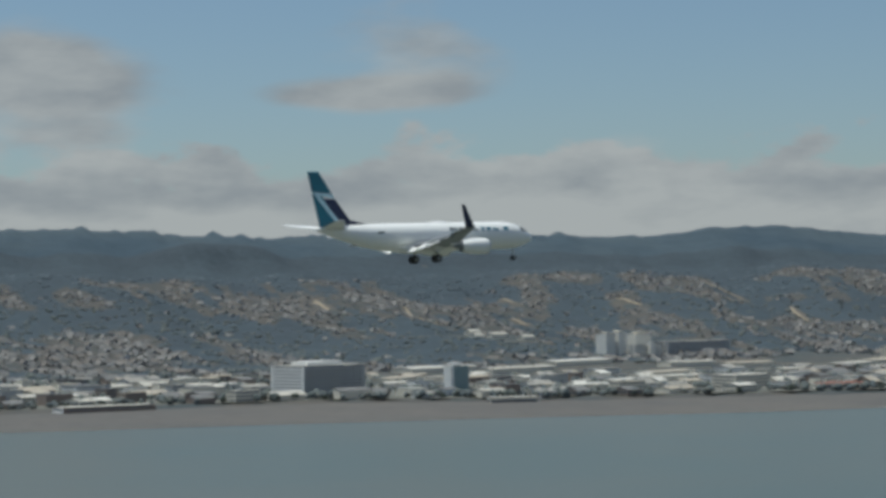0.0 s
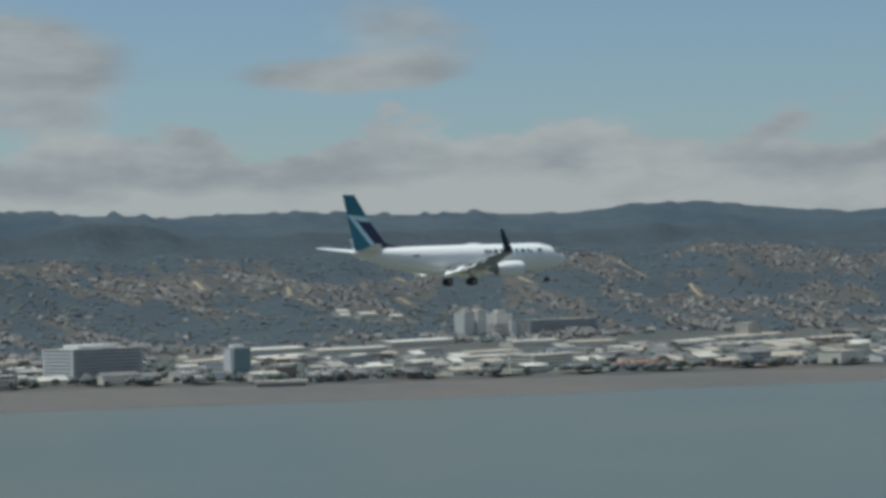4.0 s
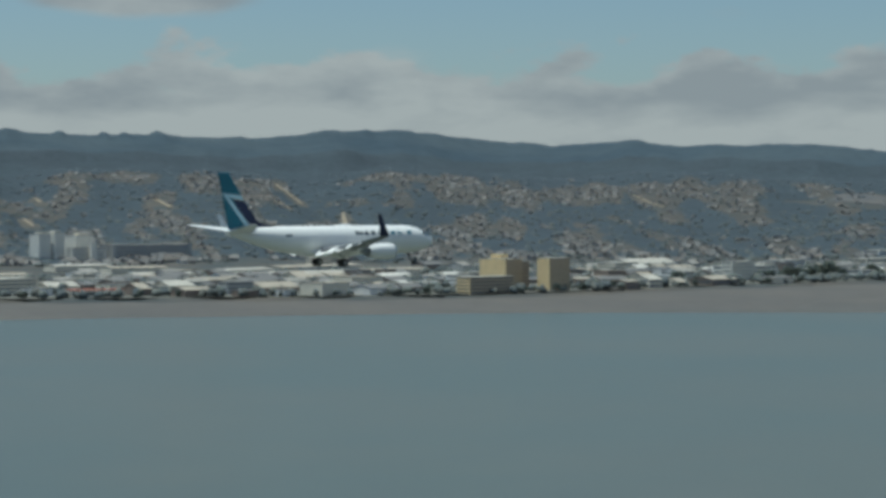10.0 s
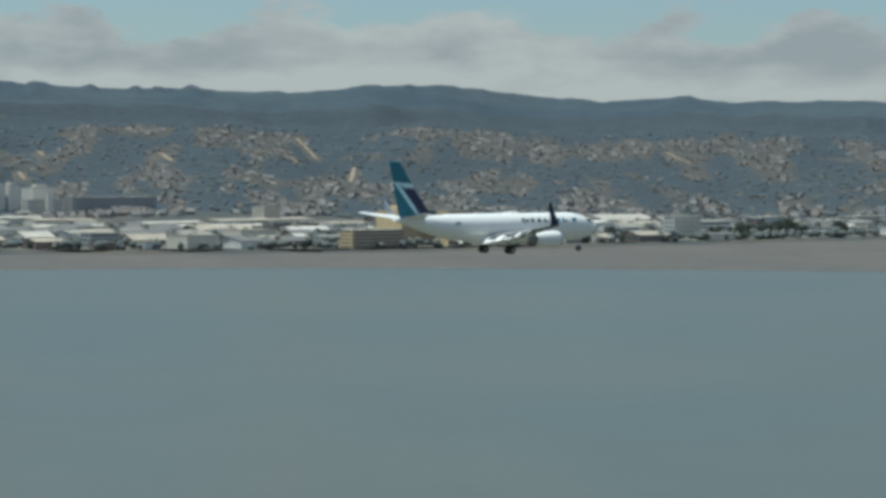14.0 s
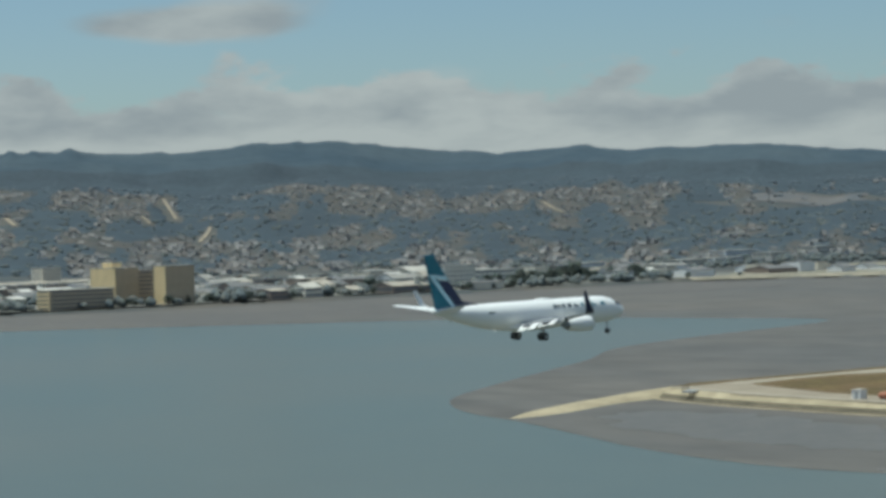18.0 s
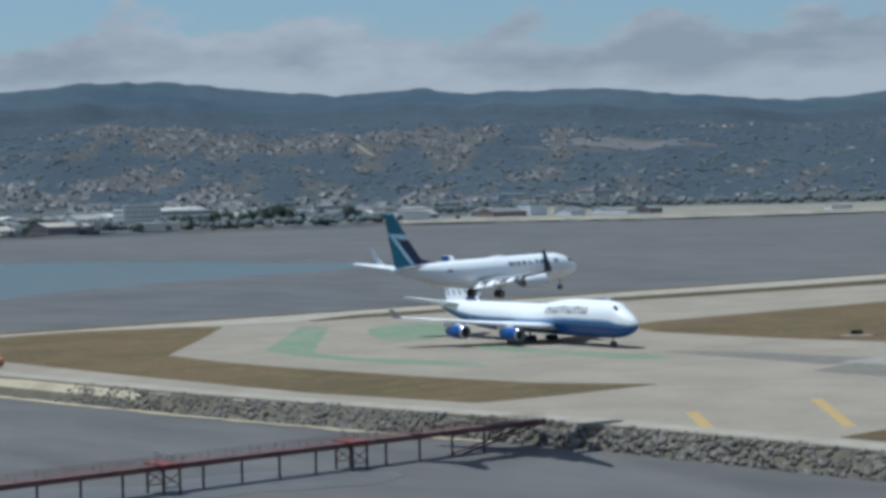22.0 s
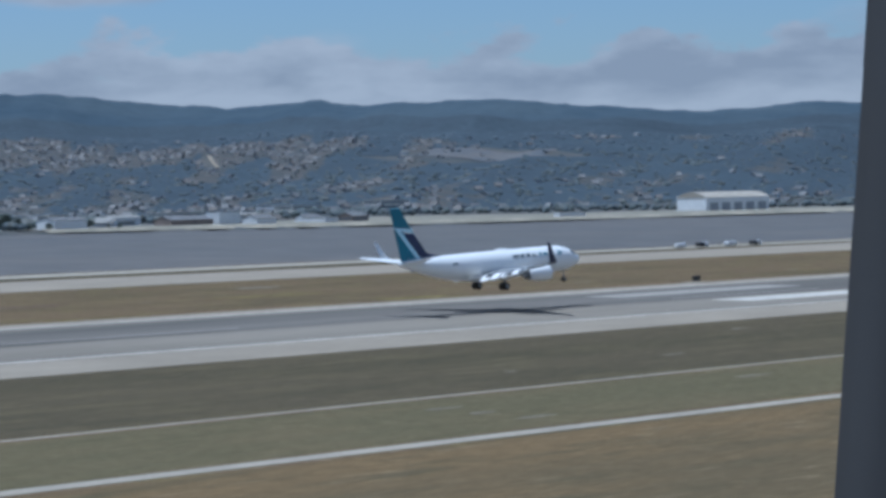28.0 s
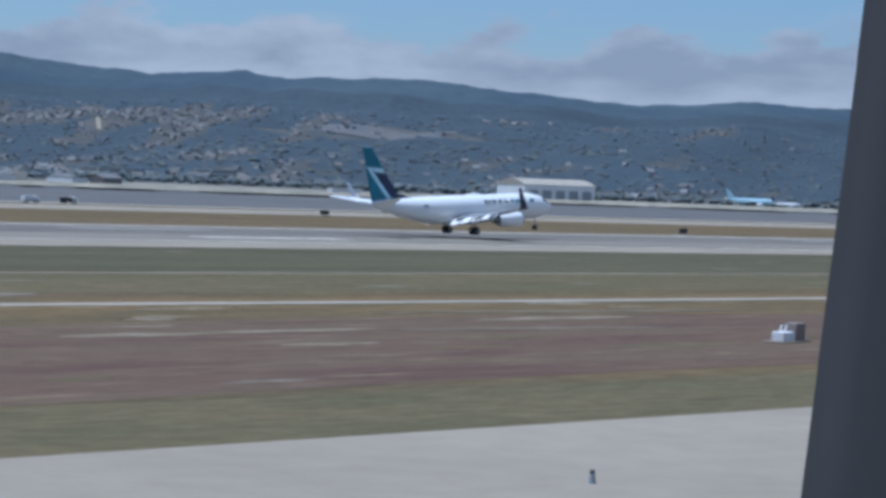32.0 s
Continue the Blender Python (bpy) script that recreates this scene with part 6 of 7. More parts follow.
# perimeter road and far bank
slab("perimeter_road", [(1606, 478), (1700, 476), (1900, 474), (2100, 473), (2300, 465), (3000, 462), (3000, 446), (2300, 448), (2100, 452), (1900, 452), (1800, 459), (1733, 461), (1706, 452), (1686, 459), (1652, 472), (1606, 469)], 2.5, 3.07, ROAD_TOP, "pale perimeter road along the far bank")
slab("far_verge", [(1711, 452), (1733, 460.5), (1800, 458.5), (1900, 451.5), (2100, 451.5), (2300, 447.5), (3000, 445.5), (3000, 432), (2300, 434), (2100, 430), (2000, 433), (1930, 431), (1866, 436), (1780, 446), (1711, 449)], 2.5, 3.06, GRASS_DARK, "dark grass verge along the far bank")

# ---- seawall ----
WALL_TOP = [(1584, 478), (1576, 440), (1574, 385), (1577, 311), (1583, 255), (1588, 215), (1589, 160), (1592, 60), (1594, -100)]


def bank():
    top = smooth_line(WALL_TOP, 6)
    verts, faces = [], []
    for x, y in top:
        for dx, z in ((0.3, 2.96), (-1.0, 2.6), (-3.2, 1.5), (-5.4, 0.3), (-7.0, -1.0), (0.3, -1.0)):
            verts.append((x + dx + 0.5 * noise.noise(Vector((x, y * 0.3, dx))), y, z))
    for i in range(len(top) - 1):
        for j in range(6):
            a, b = i * 6 + j, i * 6 + (j + 1) % 6
            faces.append((a, b, b + 6, a + 6))
    ob = mesh_part("seawall_bank", verts, faces, SAND_BANK)
    ob.data.materials.append(SAND)
    for f in ob.data.polygons:
        x, y, z = verts[f.vertices[0]]
        f.material_index = 1 if z > 2.4 and y > (325 if z < 2.8 else 290) else 0
    return tagged(ob, "earth bank of the seawall", kind="structure"), top


SAND_BANK = surface("weedy_sand_bank", (0.15, 0.125, 0.088), 0.95, stain=0.6, stain_size=6, tint=(0.095, 0.083, 0.06), grain=0.25, grain_size=0.8, spec=0.1)
seawall, wall_line = bank()
slab("wall_road", [(x + 0.5, y) for x, y in smooth_line(WALL_TOP, 10)] + [(x + 5.0, y) for x, y in reversed(smooth_line(WALL_TOP, 10))], 2.5, 3.07, ROAD_TOP, "pale sandy track on the seawall")


TOE = [p for p in smooth_line(WALL_TOP, 5) if p[1] > 232]
slab("toe_sand", [(x - 6.4 + 0.7 * noise.noise(Vector((x, y * 0.2, 1))), y) for x, y in TOE] + [(x - 8.4 + 1.4 * noise.noise(Vector((x, y * 0.15, 4))), y) for x, y in reversed(TOE)], -0.5, 0.22, SAND, "narrow pale sand at the foot of the seawall")


def stones():
    """The stone facing: the stones that the flight passes nearest as parts, the rest in one piece."""
    rnd = random.Random(8)
    shapes = []
    for k in range(7):
        bm = bmesh.new()
        bmesh.ops.create_icosphere(bm, subdivisions=1, radius=1.0)
        for v in bm.verts:
            v.co = Vector((v.co.x * rnd.uniform(0.7, 1.2), v.co.y * rnd.uniform(0.7, 1.2), v.co.z * rnd.uniform(0.55, 0.95)))
        me = bpy.data.meshes.new("stone")
        bm.to_mesh(me)
        bm.free()
        me.materials.append(STONE_SINGLE)
        shapes.append(me)
    rest_v, rest_f = [], []
    by_y = [(py, px) for px, py in reversed(WALL_TOP)]
    n = 0
    for k in range(3400):
        y = rnd.uniform(-60, 345)
        x0 = between(by_y, y)
        u = rnd.uniform(0, 1)
        x, z = x0 - 0.6 - 6.2 * u, 2.85 - 2.9 * u
        r = rnd.uniform(0.3, 0.78) * (1 if y < 300 else 0.7)
        m = Matrix.LocRotScale((x, y, z), Euler((rnd.uniform(0, 6), rnd.uniform(0, 6), rnd.uniform(0, 6))), (r, r, r))
        if n < 300 and 195 < y < 300 and rnd.random() < 0.6:
            ob = new("stone", shapes[k % 7])
            ob.parent = seawall
            ob.matrix_basis = m
            n += 1
        else:
            me = shapes[k % 7]
            j = len(rest_v)
            rest_v += [tuple(m @ v.co) for v in me.vertices]
            rest_f += [tuple(i + j for i in p.vertices) for p in me.polygons]
    tagged(mesh_part("stone_facing", rest_v, rest_f, STONE), "grey rough stones facing the seawall", "stones", kind="stuff")


STONE_SINGLE = surface("loose_stone", (0.165, 0.146, 0.118), 0.9, grain=0.3, grain_size=0.5)
_t = STONE_SINGLE.node_tree
_a = nodes_of(_t)
_r = _a("ShaderNodeMapRange", {"Value": _a("ShaderNodeObjectInfo").outputs["Random"], "To Min": 0.7, "To Max": 1.3}).outputs[0]
_c = _t.nodes["Principled BSDF"].inputs["Base Color"]
_m = _a("ShaderNodeMix", {"Factor": 1.0, 6: _c.links[0].from_socket, 7: _r}, data_type="RGBA", blend_type="MULTIPLY")
_t.links.new(_m.outputs[2], _c)


def spit():
    """The sand tongue off the corner of the seawall."""
    rings = []
    for x, y, half, h in ((1592, 482, 8, 3.3), (1577, 483, 7, 2.6), (1562, 481, 7, 2.0), (1546, 477, 9, 1.5), (1531, 471, 10, 1.1), (1516, 465, 8, 0.7), (1504, 461, 3, 0.45)):
        rings.append([(x, y + half * q, h * (1 - q * q) - 0.4) for q in (-1, -0.6, -0.2, 0.2, 0.6, 1)] + [(x, y + half * 0.8, -1.2), (x, y - half * 0.8, -1.2)])
    ob = part("sand_spit", loft(rings), SAND, None, smooth=False)
    tagged(ob, "low tongue of pale sand", kind="structure")


spit()


# ---- approach-light trestle ----
def trestle():
    ob = empty("light_trestle", 0, MID, 0)
    x0, x1, z = 1060, 1582, 3.7
    for a in range(x0, x1, 29):
        b = min(a + 29, x1)
        bm = bmesh.new()
        box(bm, a, b - 0.02, -1.0, 1.0, z - 0.1, z + 0.12)
        part("deck", bm, RUST, ob, "rusty red walkway deck")
        for s in (-1, 1):
            boxed("girder", (a, b - 0.02, s * 0.925 - 0.125, s * 0.925 + 0.125, z - 0.55, z - 0.104), RUST, ob)
            for h in (0.55, 1.05):
                bm = bmesh.new()
                beam(bm, (a, s * 0.95, z + h), (b - 0.02, s * 0.95, z + h), 0.035, 5)
                part("hand_rail", bm, RUST, ob)
    for k in range(-5, 79):
        x = 1546.2 - 6.096 * k
        if k % 5 == 0:
            continue
        bm = bmesh.new()
        beam(bm, (x, 0, -1.5), (x, 0, z - 0.104), 0.16, 8)
        part("support_post", bm, PILE, ob, "dark weathered post")
    for x in range(x0 + 2, x1 - 2, 4):
        for s in (-0.95, 0.95):
            bm = bmesh.new()
            beam(bm, (x, s, z + 0.1), (x, s, z + 1.1), 0.04, 5)
            part("rail_post", bm, RUST, ob)
    for k in range(16):
        x = 1546.2 - 30.48 * k
        bm = bmesh.new()
        box(bm, x - 1.5, x + 1.5, -2.2, 2.2, z + 0.124, z + 0.36)
        beam(bm, (x - 1.4, -2.1, z - 0.2), (x + 1.4, -2.1, z - 0.2), 0.12)
        plat = part("light_platform", bm, DULL_RED, ob, "faded red light platform")
        for s in (-1.25, 1.25):
            for q in (-1.8, 1.8):
                bm = bmesh.new()
                beam(bm, (x + s, q, -1.5), (x + s, q, z + 0.1), 0.17, 8)
                part("platform_leg", bm, PILE, plat, "dark weathered pile")
        for q in (-1.8, 1.8):
            for a, b in (((x - 1.25, q, 1.2), (x + 1.25, q, 2.9)), ((x + 1.25, q + 0.17, 1.2), (x - 1.25, q + 0.17, 2.9)), ((x - 1.4, q, 1.05), (x + 1.4, q, 1.05))):
                bm = bmesh.new()
                beam(bm, a, b, 0.08)
                part("cross_brace", bm, RUST, plat)
        for q in (-1.9, -1.1, 1.1, 1.9):
            bm = bmesh.new()
            beam(bm, (x, q, z + 0.36), (x, q, z + 1.3), 0.05, 5)
            bmesh.ops.create_icosphere(bm, subdivisions=1, radius=0.2, matrix=Matrix.Translation((x, q, z + 1.45)))
            part("approach_lamp", bm, GREY, plat)
    for q in (-0.9, 0.9):
        bm = bmesh.new()
        beam(bm, (1560, q, -0.8), (1581, q, 3.2), 0.16)
        part("end_brace", bm, RUST, ob)
    tagged(ob, "rusty red approach-light trestle standing in the mud", "pier")


DULL_RED = surface("faded_red_paint", (0.26, 0.07, 0.06), 0.75, grain=0.15, stain=0.3, stain_size=2)
PILE = surface("weathered_pile", (0.07, 0.05, 0.045), 0.85, grain=0.25, grain_size=0.5)
trestle()


# ---- small things on the field ----
def sign(x, y, w=2.6, turn=0.0):
    ob = empty("taxiway_sign", x, y, 3.06, turn)
    boxed("base_slab", (-w * 1.3, w * 1.3, -2.2, 2.2, -0.2, 0.08), CONCRETE, ob, "pale concrete pad")
    boxed("sign_box", (-w / 2, w / 2, -0.25, 0.25, 0.28, 1.25), DARK, ob, bevel=0.04)
    for s in (-0.3, 0.3):
        bm = bmesh.new()
        beam(bm, (w * s, 0, 0.1), (w * s, 0, 0.3), 0.06)
        part("sign_leg", bm, GREY, ob)
    boxed("sign_face", (-w / 2 + 0.12, w / 2 - 0.12, -0.29, -0.253, 0.4, 1.12), GLASS, ob)
    return tagged(ob, "black airfield sign on a concrete pad", "sign", "airfield signs")


for x, y, w, turn in ((1746, 298, 2.6, -40), (1803, 272, 2.2, 0), (1666, 148, 2.0, -20), (1806, 176, 2.4, 10), (2034, 266, 1.8, 0), (2284, 372, 2.2, 0), (2286, 254 + 14, 1.8, 0)):
    sign(x, y, w, turn)


def hut_and_tank():
    ob = empty("white_hut", 1580, 399, 3.08, 8)
    boxed("wall", (-1.6, 1.6, -1.4, 1.4, 0, 2.5), WHITE_WALL, ob, bevel=0.03)
    boxed("roof", (-1.75, 1.75, -1.55, 1.55, 2.504, 2.66), ROOF_PALE, ob)
    boxed("door", (-1.66, -1.603, -0.5, 0.4, 0.1, 2.0), GREY, ob)
    tagged(ob, "small white equipment hut on the seawall", "hut")
    ob = empty("orange_tank", 1582, 390, 3.08, -35)
    ob.scale = (1.25, 1.0, 1.0)
    rings = [[(q, r * math.cos(a * math.tau / 18), 1.15 + r * math.sin(a * math.tau / 18)) for a in range(18)] for q, r in ((-2.4, 0.3), (-2.2, 0.8), (-1.8, 1.0), (1.8, 1.0), (2.2, 0.8), (2.4, 0.3))]
    part("tank", loft(rings), ORANGE, ob, smooth=True)
    boxed("tank_label", (-0.4, 0.5, -1.06, -0.98, 0.9, 1.5), WHITE_WALL, ob, "white label plate")
    for q in (-1.3, 1.3):
        boxed("saddle", (q - 0.15, q + 0.15, -0.8, 0.8, 0, 0.55), GREY, ob)
    tagged(ob, "orange-red round tank beside the hut", "tank")
    ob = empty("pipe_stack", 1577, 462, 2.6, 20)
    for k in range(4):
        bm = bmesh.new()
        beam(bm, (-2.6, k * 0.9 - 1.2, 0.35), (2.6, k * 0.9 - 1.2, 0.35), 0.32, 10)
        part("pipe", bm, GREY_WALL, ob)
    for k in range(3):
        bm = bmesh.new()
        beam(bm, (-2 + k * 2, 1.8, -0.4), (-2 + k * 2, 1.8, 2.2), 0.15, 8)
        part("post", bm, PILE, ob)
    tagged(ob, "grey pipes and posts at the end of the seawall", "pipes")


hut_and_tank()


def marker_hut():
    """The painted glide-slope shelters."""
    CHECK_RED = surface("dull_red_panel", (0.36, 0.06, 0.06), 0.7, grain=0.12)
    ob = empty("striped_shelter", 1990.0, 113.9, 3.05, -9)
    boxed("wall", (0, 6.25, 0, 3.4, 0, 3.15), WHITE_WALL, ob)
    boxed("roof", (-0.12, 6.37, -0.12, 3.52, 3.154, 3.3), GREY_WALL, ob)
    for a, b, m in ((0.0, 0.12, RUSTY_ORANGE), (0.75, 1.35, ORANGE), (2.2, 3.1, ORANGE), (3.12, 4.0, RUSTY_ORANGE), (5.2, 6.25, RUSTY_ORANGE)):
        boxed("orange_panel", (a, b, -0.05, -0.003, 0.02, 3.12), m, ob, "orange-red painted panel")
    boxed("cream_panel", (1.37, 2.18, -0.05, -0.003, 0.02, 3.12), CREAM_WALL, ob, "cream painted panel")
    for a, b in ((0.0, 1.1), (2.3, 3.4)):
        boxed("orange_panel", (-0.05, -0.003, a, b, 0.02, 3.12), ORANGE, ob, "orange painted panel")
    boxed("door", (1.55, 2.3, -0.09, -0.053, 0.05, 1.75), GREY, ob, "grey door")
    tagged(ob, "shelter painted in orange, cream and brown stripes", "shelter")
    ob = empty("checkered_shelter", 1986.4, 116.5, 3.05, -38)
    boxed("wall", (0, 4.06, 0, 0.7, 0, 2.2), WHITE_WALL, ob)
    boxed("roof", (-0.12, 4.18, -0.12, 0.8, 2.204, 2.3), ROOF_PALE, ob)
    for i in range(7):
        for j in range(4):
            if (i + j) % 2 == 0:
                boxed("red_square", (0.01 + i * 0.58, 0.57 + i * 0.58, -0.05, -0.003, 0.02 + j * 0.545, 0.555 + j * 0.545), CHECK_RED, ob)
    for j in range(4):
        if j % 2:
            boxed("red_square", (-0.05, -0.003, 0.03, 0.67, 0.02 + j * 0.545, 0.555 + j * 0.545), CHECK_RED, ob)
    tagged(ob, "low shelter painted in red and white checks", "shelter")
    ob = empty("panelled_shelter", 1987.2, 121.9, 3.05, -5)
    boxed("wall", (0, 3.8, 0, 1.6, 0, 2.55), WHITE_WALL, ob)
    boxed("roof", (-0.3, 4.0, -0.4, 1.8, 2.554, 2.72), WHITE_WALL, ob)
    for a, b in ((0.5, 1.2), (1.9, 2.6), (3.1, 3.78)):
        boxed("red_panel", (a, b, -0.05, -0.003, 0.02, 2.5), CHECK_RED, ob)
    tagged(ob, "white shelter with dull red panels", "shelter")
    ob = empty("tall_shelter", 1996.4, 122.7, 3.05, -4)
    boxed("wall", (0, 3.4, 0, 2.8, 0, 2.85), WHITE_WALL, ob)
    boxed("roof", (-0.1, 3.5, -0.1, 2.9, 2.854, 2.98), GREY_WALL, ob)
    for a, b in ((0.0, 1.1), (2.3, 3.4)):
        boxed("orange_panel", (a, b, -0.05, -0.003, 0.02, 2.82), ORANGE, ob, "orange painted panel")
    tagged(ob, "shelter striped in orange and white", "shelter")


RUSTY_ORANGE = surface("orange_red_panel", (0.33, 0.09, 0.045), 0.7, grain=0.12)
marker_hut()


MAST_RED = surface("faded_mast_red", (0.40, 0.11, 0.09), 0.65, grain=0.12, stain=0.3, stain_size=2)


def antenna_mast(x, y, tall):
    ob = empty("antenna_mast", x, y, 3.04)
    n = 7
    step = tall / n
    half = 0.42
    corners = [(half * math.cos(radians(a)), half * math.sin(radians(a))) for a in (90, 210, 330)]
    for k in range(n):
        z0, z1 = k * step, (k + 1) * step - 0.004
        paint = MAST_RED if k % 2 == 0 else WHITE_WALL
        for (cx, cy), (ex, ey) in zip(corners, corners[1:] + corners[:1]):
            bars = [("leg", (cx, cy, z0), (cx, cy, z1), 0.045), ("cross_bar", (cx, cy, z1 - 0.05), (ex, ey, z1 - 0.05), 0.025)]
            bars += [("brace", (cx, cy, z0 + (z1 - z0) * q / 2), (ex, ey, z0 + (z1 - z0) * (q + 1) / 2), 0.022) for q in range(2)]
            for name, a, b, r in bars:
                bm = bmesh.new()
                beam(bm, a, b, r, 5)
                part(name, bm, paint, ob)
    for z in (tall * 0.99, tall * 0.62, tall * 0.3):
        boxed("antenna_box", (-0.62, 0.55, -0.55, -0.45, z - 0.32, z + 0.36), MAST_RED, ob, "red antenna reflector", 0.04)
        for q in (-0.7, 0, 0.7):
            bm = bmesh.new()
            beam(bm, (q, -0.45, z), (q, -1.0, z), 0.04, 5)
            rod = part("antenna_rod", bm, MAST_RED, ob)
            bm = bmesh.new()
            beam(bm, (q - 0.25, -1.0, z), (q + 0.25, -1.0, z), 0.04, 5)
            part("dipole", bm, MAST_RED, rod)
    bm = bmesh.new()
    beam(bm, (0, 0, tall), (0, 0, tall + 1.2), 0.05, 5)
    bmesh.ops.create_icosphere(bm, subdivisions=1, radius=0.17, matrix=Matrix.Translation((0, 0, tall + 1.25)))
    part("obstruction_lamp", bm, MAST_RED, ob)
    tagged(ob, "red and white lattice antenna mast", "mast", "antenna masts by the shelters")


antenna_mast(1984.0, 126.0, 12.6)
antenna_mast(1988.3, 124.9, 13.3)
antenna_mast(1992.1, 124.9, 12.0)


def bollard(x, y, h=1.0):
    ob = empty("bollard", x, y, 3.04)
    bm = bmesh.new()
    beam(bm, (0, 0, 0), (0, 0, h), 0.09, 8)
    part("post", bm, WHITE_WALL, ob)
    bm = bmesh.new()
    beam(bm, (0, 0, h * 0.9), (0, 0, h + 0.03), 0.11, 8)
    part("cap", bm, WHITE_PAINT, ob)
    tagged(ob, "short white post in the grass", "post", "white posts")


for k in range(5):
    bollard(1981.2 + k * 0.5, 128.6 - k * 0.6)
for k in range(5):
    bollard(2000.5 + k * 1.0, 119.5, 0.8)


def field_gear():
    bollard(1959, 69, 0.9)
    ob = empty("marker_pole", 2042.8, 112.1, 3.02)
    bm = bmesh.new()
    beam(bm, (0, 0, 0), (0, 0, 3.65), 0.07, 8)
    part("pole", bm, RUSTY_ORANGE, ob)
    boxed("foot_plate", (-0.2, 0.2, -0.2, 0.2, 0, 0.06), GREY, ob)
    tagged(ob, "thin red-brown pole in the grass beside the dish", "pole")
    ob = empty("junction_box", 1998.0, 47.6, 3.05, 20)
    boxed("case", (-0.2, 0.2, -0.12, 0.12, 0.02, 0.26), WHITE_WALL, ob, bevel=0.03)
    boxed("lid", (-0.22, 0.22, -0.14, 0.14, 0.264, 0.3), WHITE_PAINT, ob)
    tagged(ob, "small white junction box at the pavement's edge", "box")
    ob = empty("small_dish", 2043.2, 114.6, 3.02, 30)
    ob.scale = (0.55, 0.55, 0.55)
    bm = bmesh.new()
    beam(bm, (0, 0, 0), (0, 0, 0.9), 0.07, 8)
    part("dish_post", bm, GREY, ob)
    rings = [[(-0.1 - 0.25 * (1 - q * q), 0.75 * q * math.cos(a * math.tau / 14), 1.25 + 0.75 * q * math.sin(a * math.tau / 14)) for a in range(14)] for q in (0.05, 0.4, 0.75, 1.0)]
    part("dish", loft(rings, caps=False), WHITE_WALL, ob, smooth=True)
    tagged(ob, "small pale dish on a post", "antenna")
    ob = empty("equipment_box", 2068, 67.4, 3.02, 10)
    ob.scale = (0.68, 0.68, 0.68)
    boxed("cabinet", (0.3, 1.7, -0.5, 0.5, 0.1, 1.35), BROWN_WALL, ob, bevel=0.03)
    boxed("battery_case", (-1.5, 0.1, -0.5, 0.5, 0.1, 0.75), WHITE_WALL, ob, bevel=0.03)
    for q in (-1.2, -0.5):
        bm = bmesh.new()
        beam(bm, (q, 0, 0.75), (q + 0.25, 0, 1.25), 0.06)
        part("bracket", bm, WHITE_WALL, ob)
    boxed("pad", (-2.2, 2.0, -0.9, 0.9, -0.1, 0.1), CONCRETE, ob)
    tagged(ob, "white and brown equipment cabinets on a pad", "cabinet")
    for x, y in ((2021, 35.4), (2081, 35.4), (2141, 35.4), (1961, 35.4)):
        ob = empty("runway_light", x, y, 3.05)
        bm = bmesh.new()
        bmesh.ops.create_cone(bm, cap_ends=True, segments=10, radius1=0.1, radius2=0.06, depth=0.24, matrix=Matrix.Translation((0, 0, 0.12)))
        part("lamp_body", bm, GREY, ob)
        bm = bmesh.new()
        bmesh.ops.create_icosphere(bm, subdivisions=2, radius=0.07, matrix=Matrix.Translation((0, 0, 0.27)))
        part("lens", bm, GLASS, ob)
        tagged(ob, "low grey runway edge light", "light", "runway edge lights")


field_gear()


def truck(x, y, turn, body, name="service_truck", label="small service truck on the perimeter road"):
    ob = empty(name, x, y, 3.08, turn)
    ob.scale = (0.8, 0.8, 0.8)
    bm = bmesh.new()
    box(bm, -2.6, 0.9, -1.0, 1.0, 0.6, 1.9, 0.06)
    part("load_bed", bm, body, ob)
    bm = bmesh.new()
    box(bm, 0.95, 2.7, -0.95, 0.95, 0.5, 1.5, 0.1)
    box(bm, 1.0, 2.0, -0.9, 0.9, 1.45, 2.1, 0.12)
    cab = part("cab", bm, WHITE_PAINT, ob)
    boxed("windscreen", (2.003, 2.05, -0.75, 0.75, 1.52, 1.98), GLASS, cab)
    for wx in (-1.7, 1.8):
        for wy in (-0.9, 0.9):
            wheel(ob, wx, wy, 0.4, 0.25)
    tagged(ob, label, "truck", "service trucks")


truck(2232, 449, 5, WHITE_WALL)
truck(2243, 450, -3, DARK)
truck(2256, 449.5, 0, WHITE_WALL)
truck(2265, 447, 4, DARK)


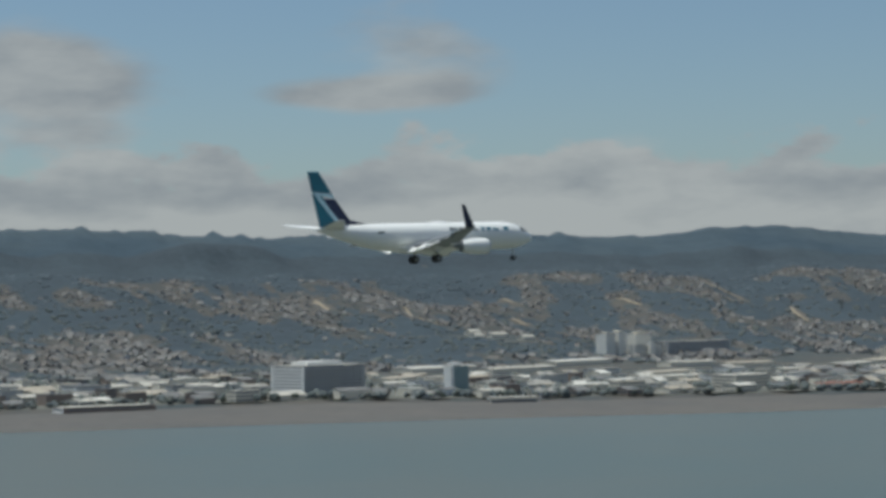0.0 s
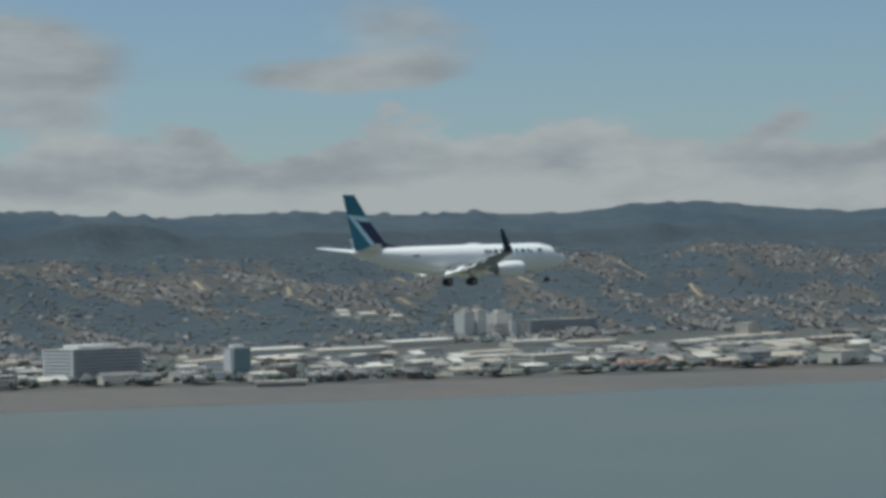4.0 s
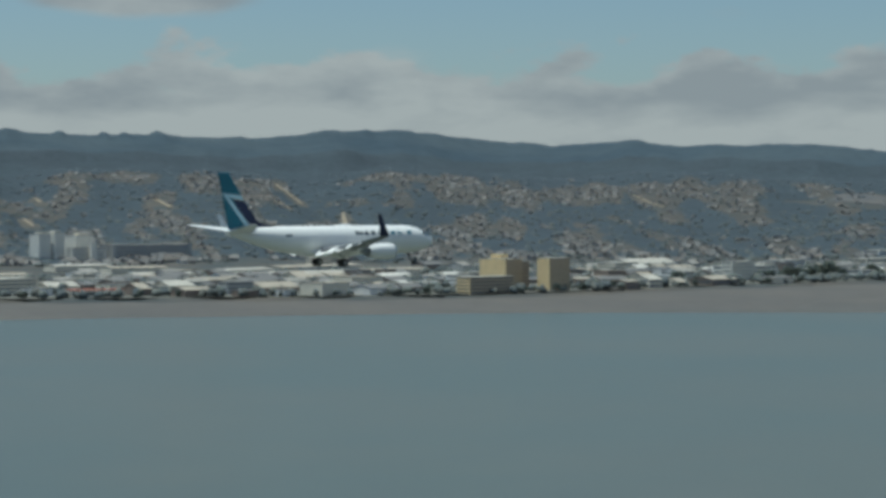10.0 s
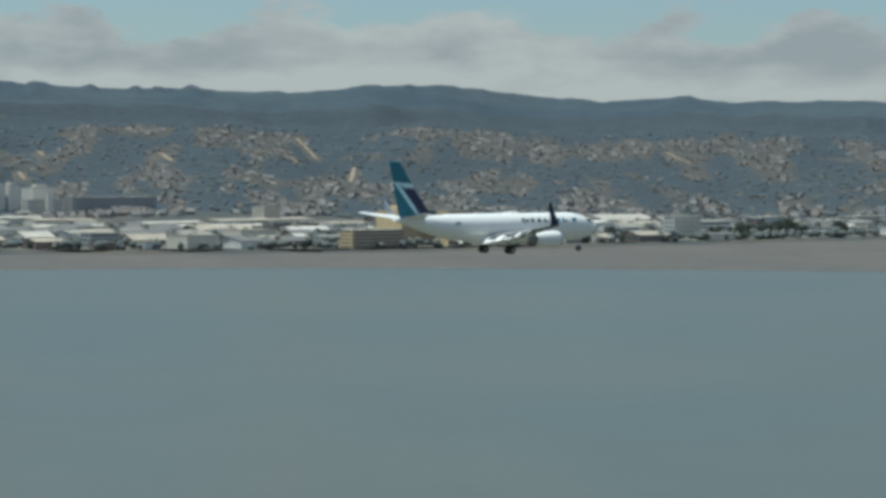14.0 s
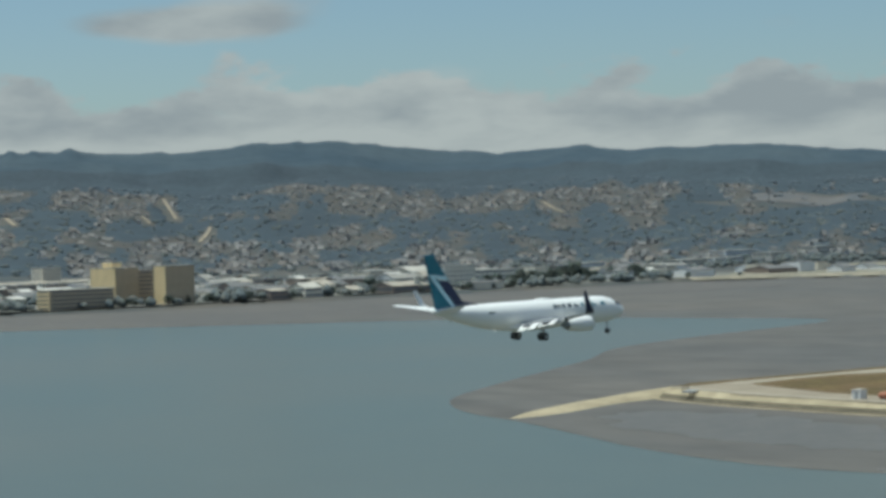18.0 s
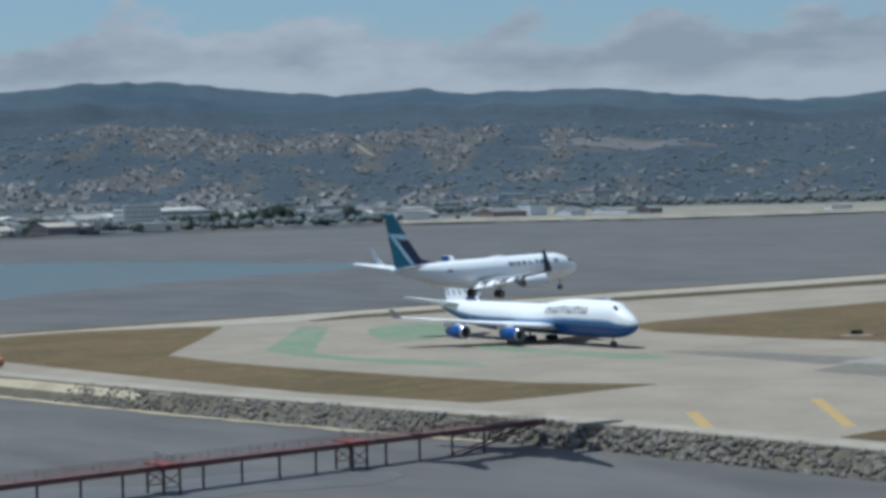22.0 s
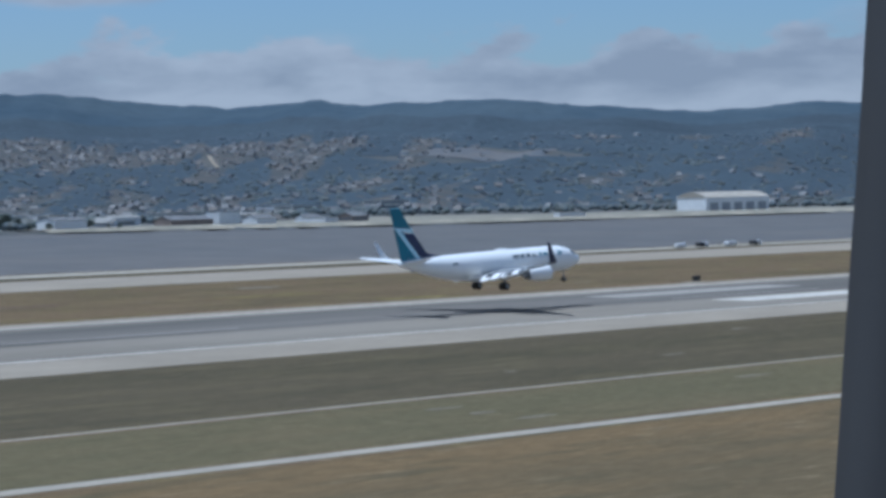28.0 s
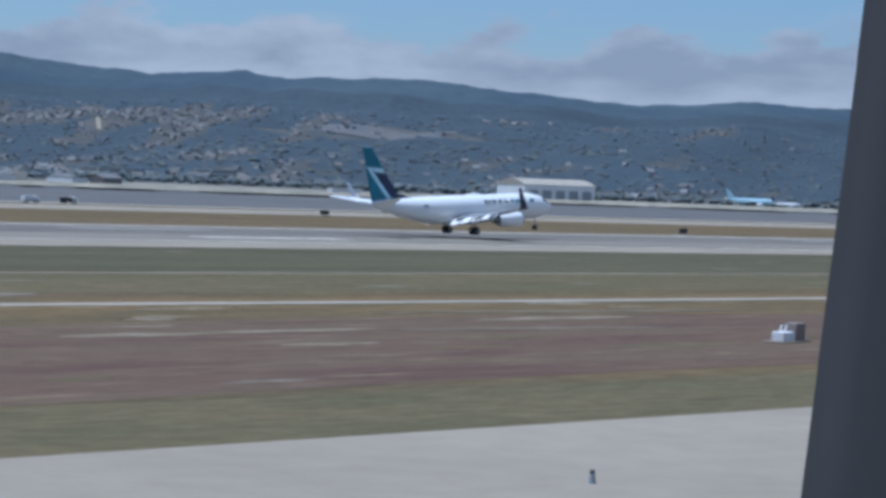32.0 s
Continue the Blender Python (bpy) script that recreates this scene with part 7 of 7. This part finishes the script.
def parked_jet(x, y, turn, k, hull, fin, label):
    """A far airliner on the apron."""
    ob = empty("parked_airliner", x, y, 3.7, turn)
    st = [(16, 0.1, 0.1, 3.2), (15, 1.0, 1.0, 3.3), (13, 1.7, 1.8, 3.5), (10, 2.0, 2.0, 3.6), (-8, 2.0, 2.0, 3.6), (-13, 1.2, 1.3, 4.2), (-18, 0.2, 0.3, 5.0)]
    part("fuselage", loft([ring(a * k, b * k, c * k, d * k, 16) for a, b, c, d in st]), hull, ob, smooth=True)
    part("fin", fin_skin([(-11 * k, 5.0 * k), (-16.5 * k, 11.5 * k), (-18.5 * k, 11.5 * k), (-17 * k, 5.0 * k)], 0, 0.35), fin, ob)
    for s in (-1, 1):
        part("wing", wing_skin([(5 * k, s * 1.6 * k, 2.5 * k, 7 * k, 0.8), (-4 * k, s * 16 * k, 4.0 * k, 1.8 * k, 0.25)]), WHITE_PAINT, ob, smooth=True)
        part("tailplane", wing_skin([(-14 * k, s * 0.6 * k, 5.0 * k, 3.5 * k, 0.3), (-17.5 * k, s * 6.5 * k, 5.6 * k, 1.3 * k, 0.15)]), WHITE_PAINT, ob, smooth=True)
        nacelle(ob, 6.5 * k, s * 5.2 * k, 1.7 * k, 1.1 * k, 4.2 * k, WHITE_PAINT)
        bm = bmesh.new()
        beam(bm, (-1.5 * k, s * 2.6 * k, 0), (-1.5 * k, s * 2.6 * k, 2.4 * k), 0.3 * k, 8)
        part("main_gear", bm, DARK, ob)
    bm = bmesh.new()
    beam(bm, (12.5 * k, 0, 0), (12.5 * k, 0, 2.2 * k), 0.22 * k, 8)
    part("nose_gear", bm, DARK, ob)
    tagged(ob, label, "airliner")


parked_jet(3795, 1510, -42, 1.55, PALEBLUE, PALEBLUE, "pale blue airliner parked on the far apron")
parked_jet(3842, 1500, -42, 0.95, WHITE_PAINT, NAVY, "white airliner parked on the far apron")
parked_jet(3630, 1612, -42, 1.0, WHITE_PAINT, GREY, "white airliner parked beside the hangar")
slab("far_apron", [(3170, 1420), (3400, 1380), (3720, 1240), (4140, 930), (4700, 800), (4700, 1620), (3650, 1700), (3300, 1640), (3130, 1500)], 1.5, 3.7, CONCRETE, "pale concrete apron of the far terminal")
stones()


# ---- the filming aircraft's window ----
def cabin_window():
    """The dark wall round the window through which the flight is seen; the opening stands in the x-z plane."""
    ob = empty("cabin_window")
    n = 64

    def rim(w, h, p, y):
        pts = []
        for i in range(n):
            a = math.tau * i / n
            c, s = math.cos(a), math.sin(a)
            pts.append((math.copysign(abs(c) ** (2 / p), c) * w, y, math.copysign(abs(s) ** (2 / p), s) * h))
        return pts
    rings = [rim(0.19, 0.22, 4.6, 0.0045), rim(0.173, 0.203, 4.6, 0.0015), rim(0.17, 0.2, 4.6, 0.0), rim(0.172, 0.202, 4.6, -0.008), rim(0.184, 0.214, 4.6, -0.03), rim(0.21, 0.24, 5, -0.045)]
    part("window_reveal", loft(rings, caps=False), CABIN, ob, "dark rounded window reveal", smooth=True)
    rings = [rim(0.21, 0.24, 5, -0.0451), rim(0.6, 0.5, 8, -0.05), rim(0.6, 0.5, 8, 0.012), rim(0.19, 0.22, 4.6, 0.0046)]
    part("wall_panel", loft(rings, caps=False), CABIN, ob)
    return tagged(ob, "dark cabin wall with a rounded window opening", "window")


CABIN = surface("dark_cabin_trim", (0.05, 0.047, 0.044), 0.6, grain=0.05, grain_size=0.02)
window_frame = cabin_window()


# ---- build at scale ----
for ob in list(scene.objects):
    if ob.parent is None and ob is not cam and ob is not window_frame and ob.type != "LIGHT":
        ob.location = ob.location * S
        ob.scale = ob.scale * S


def motions():
    # the window moves with the camera; the camera drifts a little back from its rim at the end
    lead = lambda t: 0.215 if t < 26 else (0.1452 if t < 28.4 else (0.1455 if t > 31.6 else (0.1485 if t > 31.2 else 0.149)))
    walk(window_frame, [(t, pose(x * S + lead(t), 0.24, z * S + 0.037, 0, 7.7, 0)) for t, x, z, yaw, pitch, roll in PATH])
    # the jumbo swings slowly round towards the runway
    walk(jumbo, [(t, pose(1692.5 * S, 320.9 * S, 3.04 * S, 0, 0, turn)) for t, turn in ((0, -101.0), (17.5, -101.0), (19, -100.0), (20, -98.1), (21, -96.2), (22, -94.3), (23, -92.3), (24, -90.4), (25.5, -88.0), (28, -86.5), (32, -86.5))])
    walk(airliner, [(t, pose(x * S, y * S, z * S, 0, -pitch, 0.5)) for t, x, y, z, pitch in LANDING])


motions()
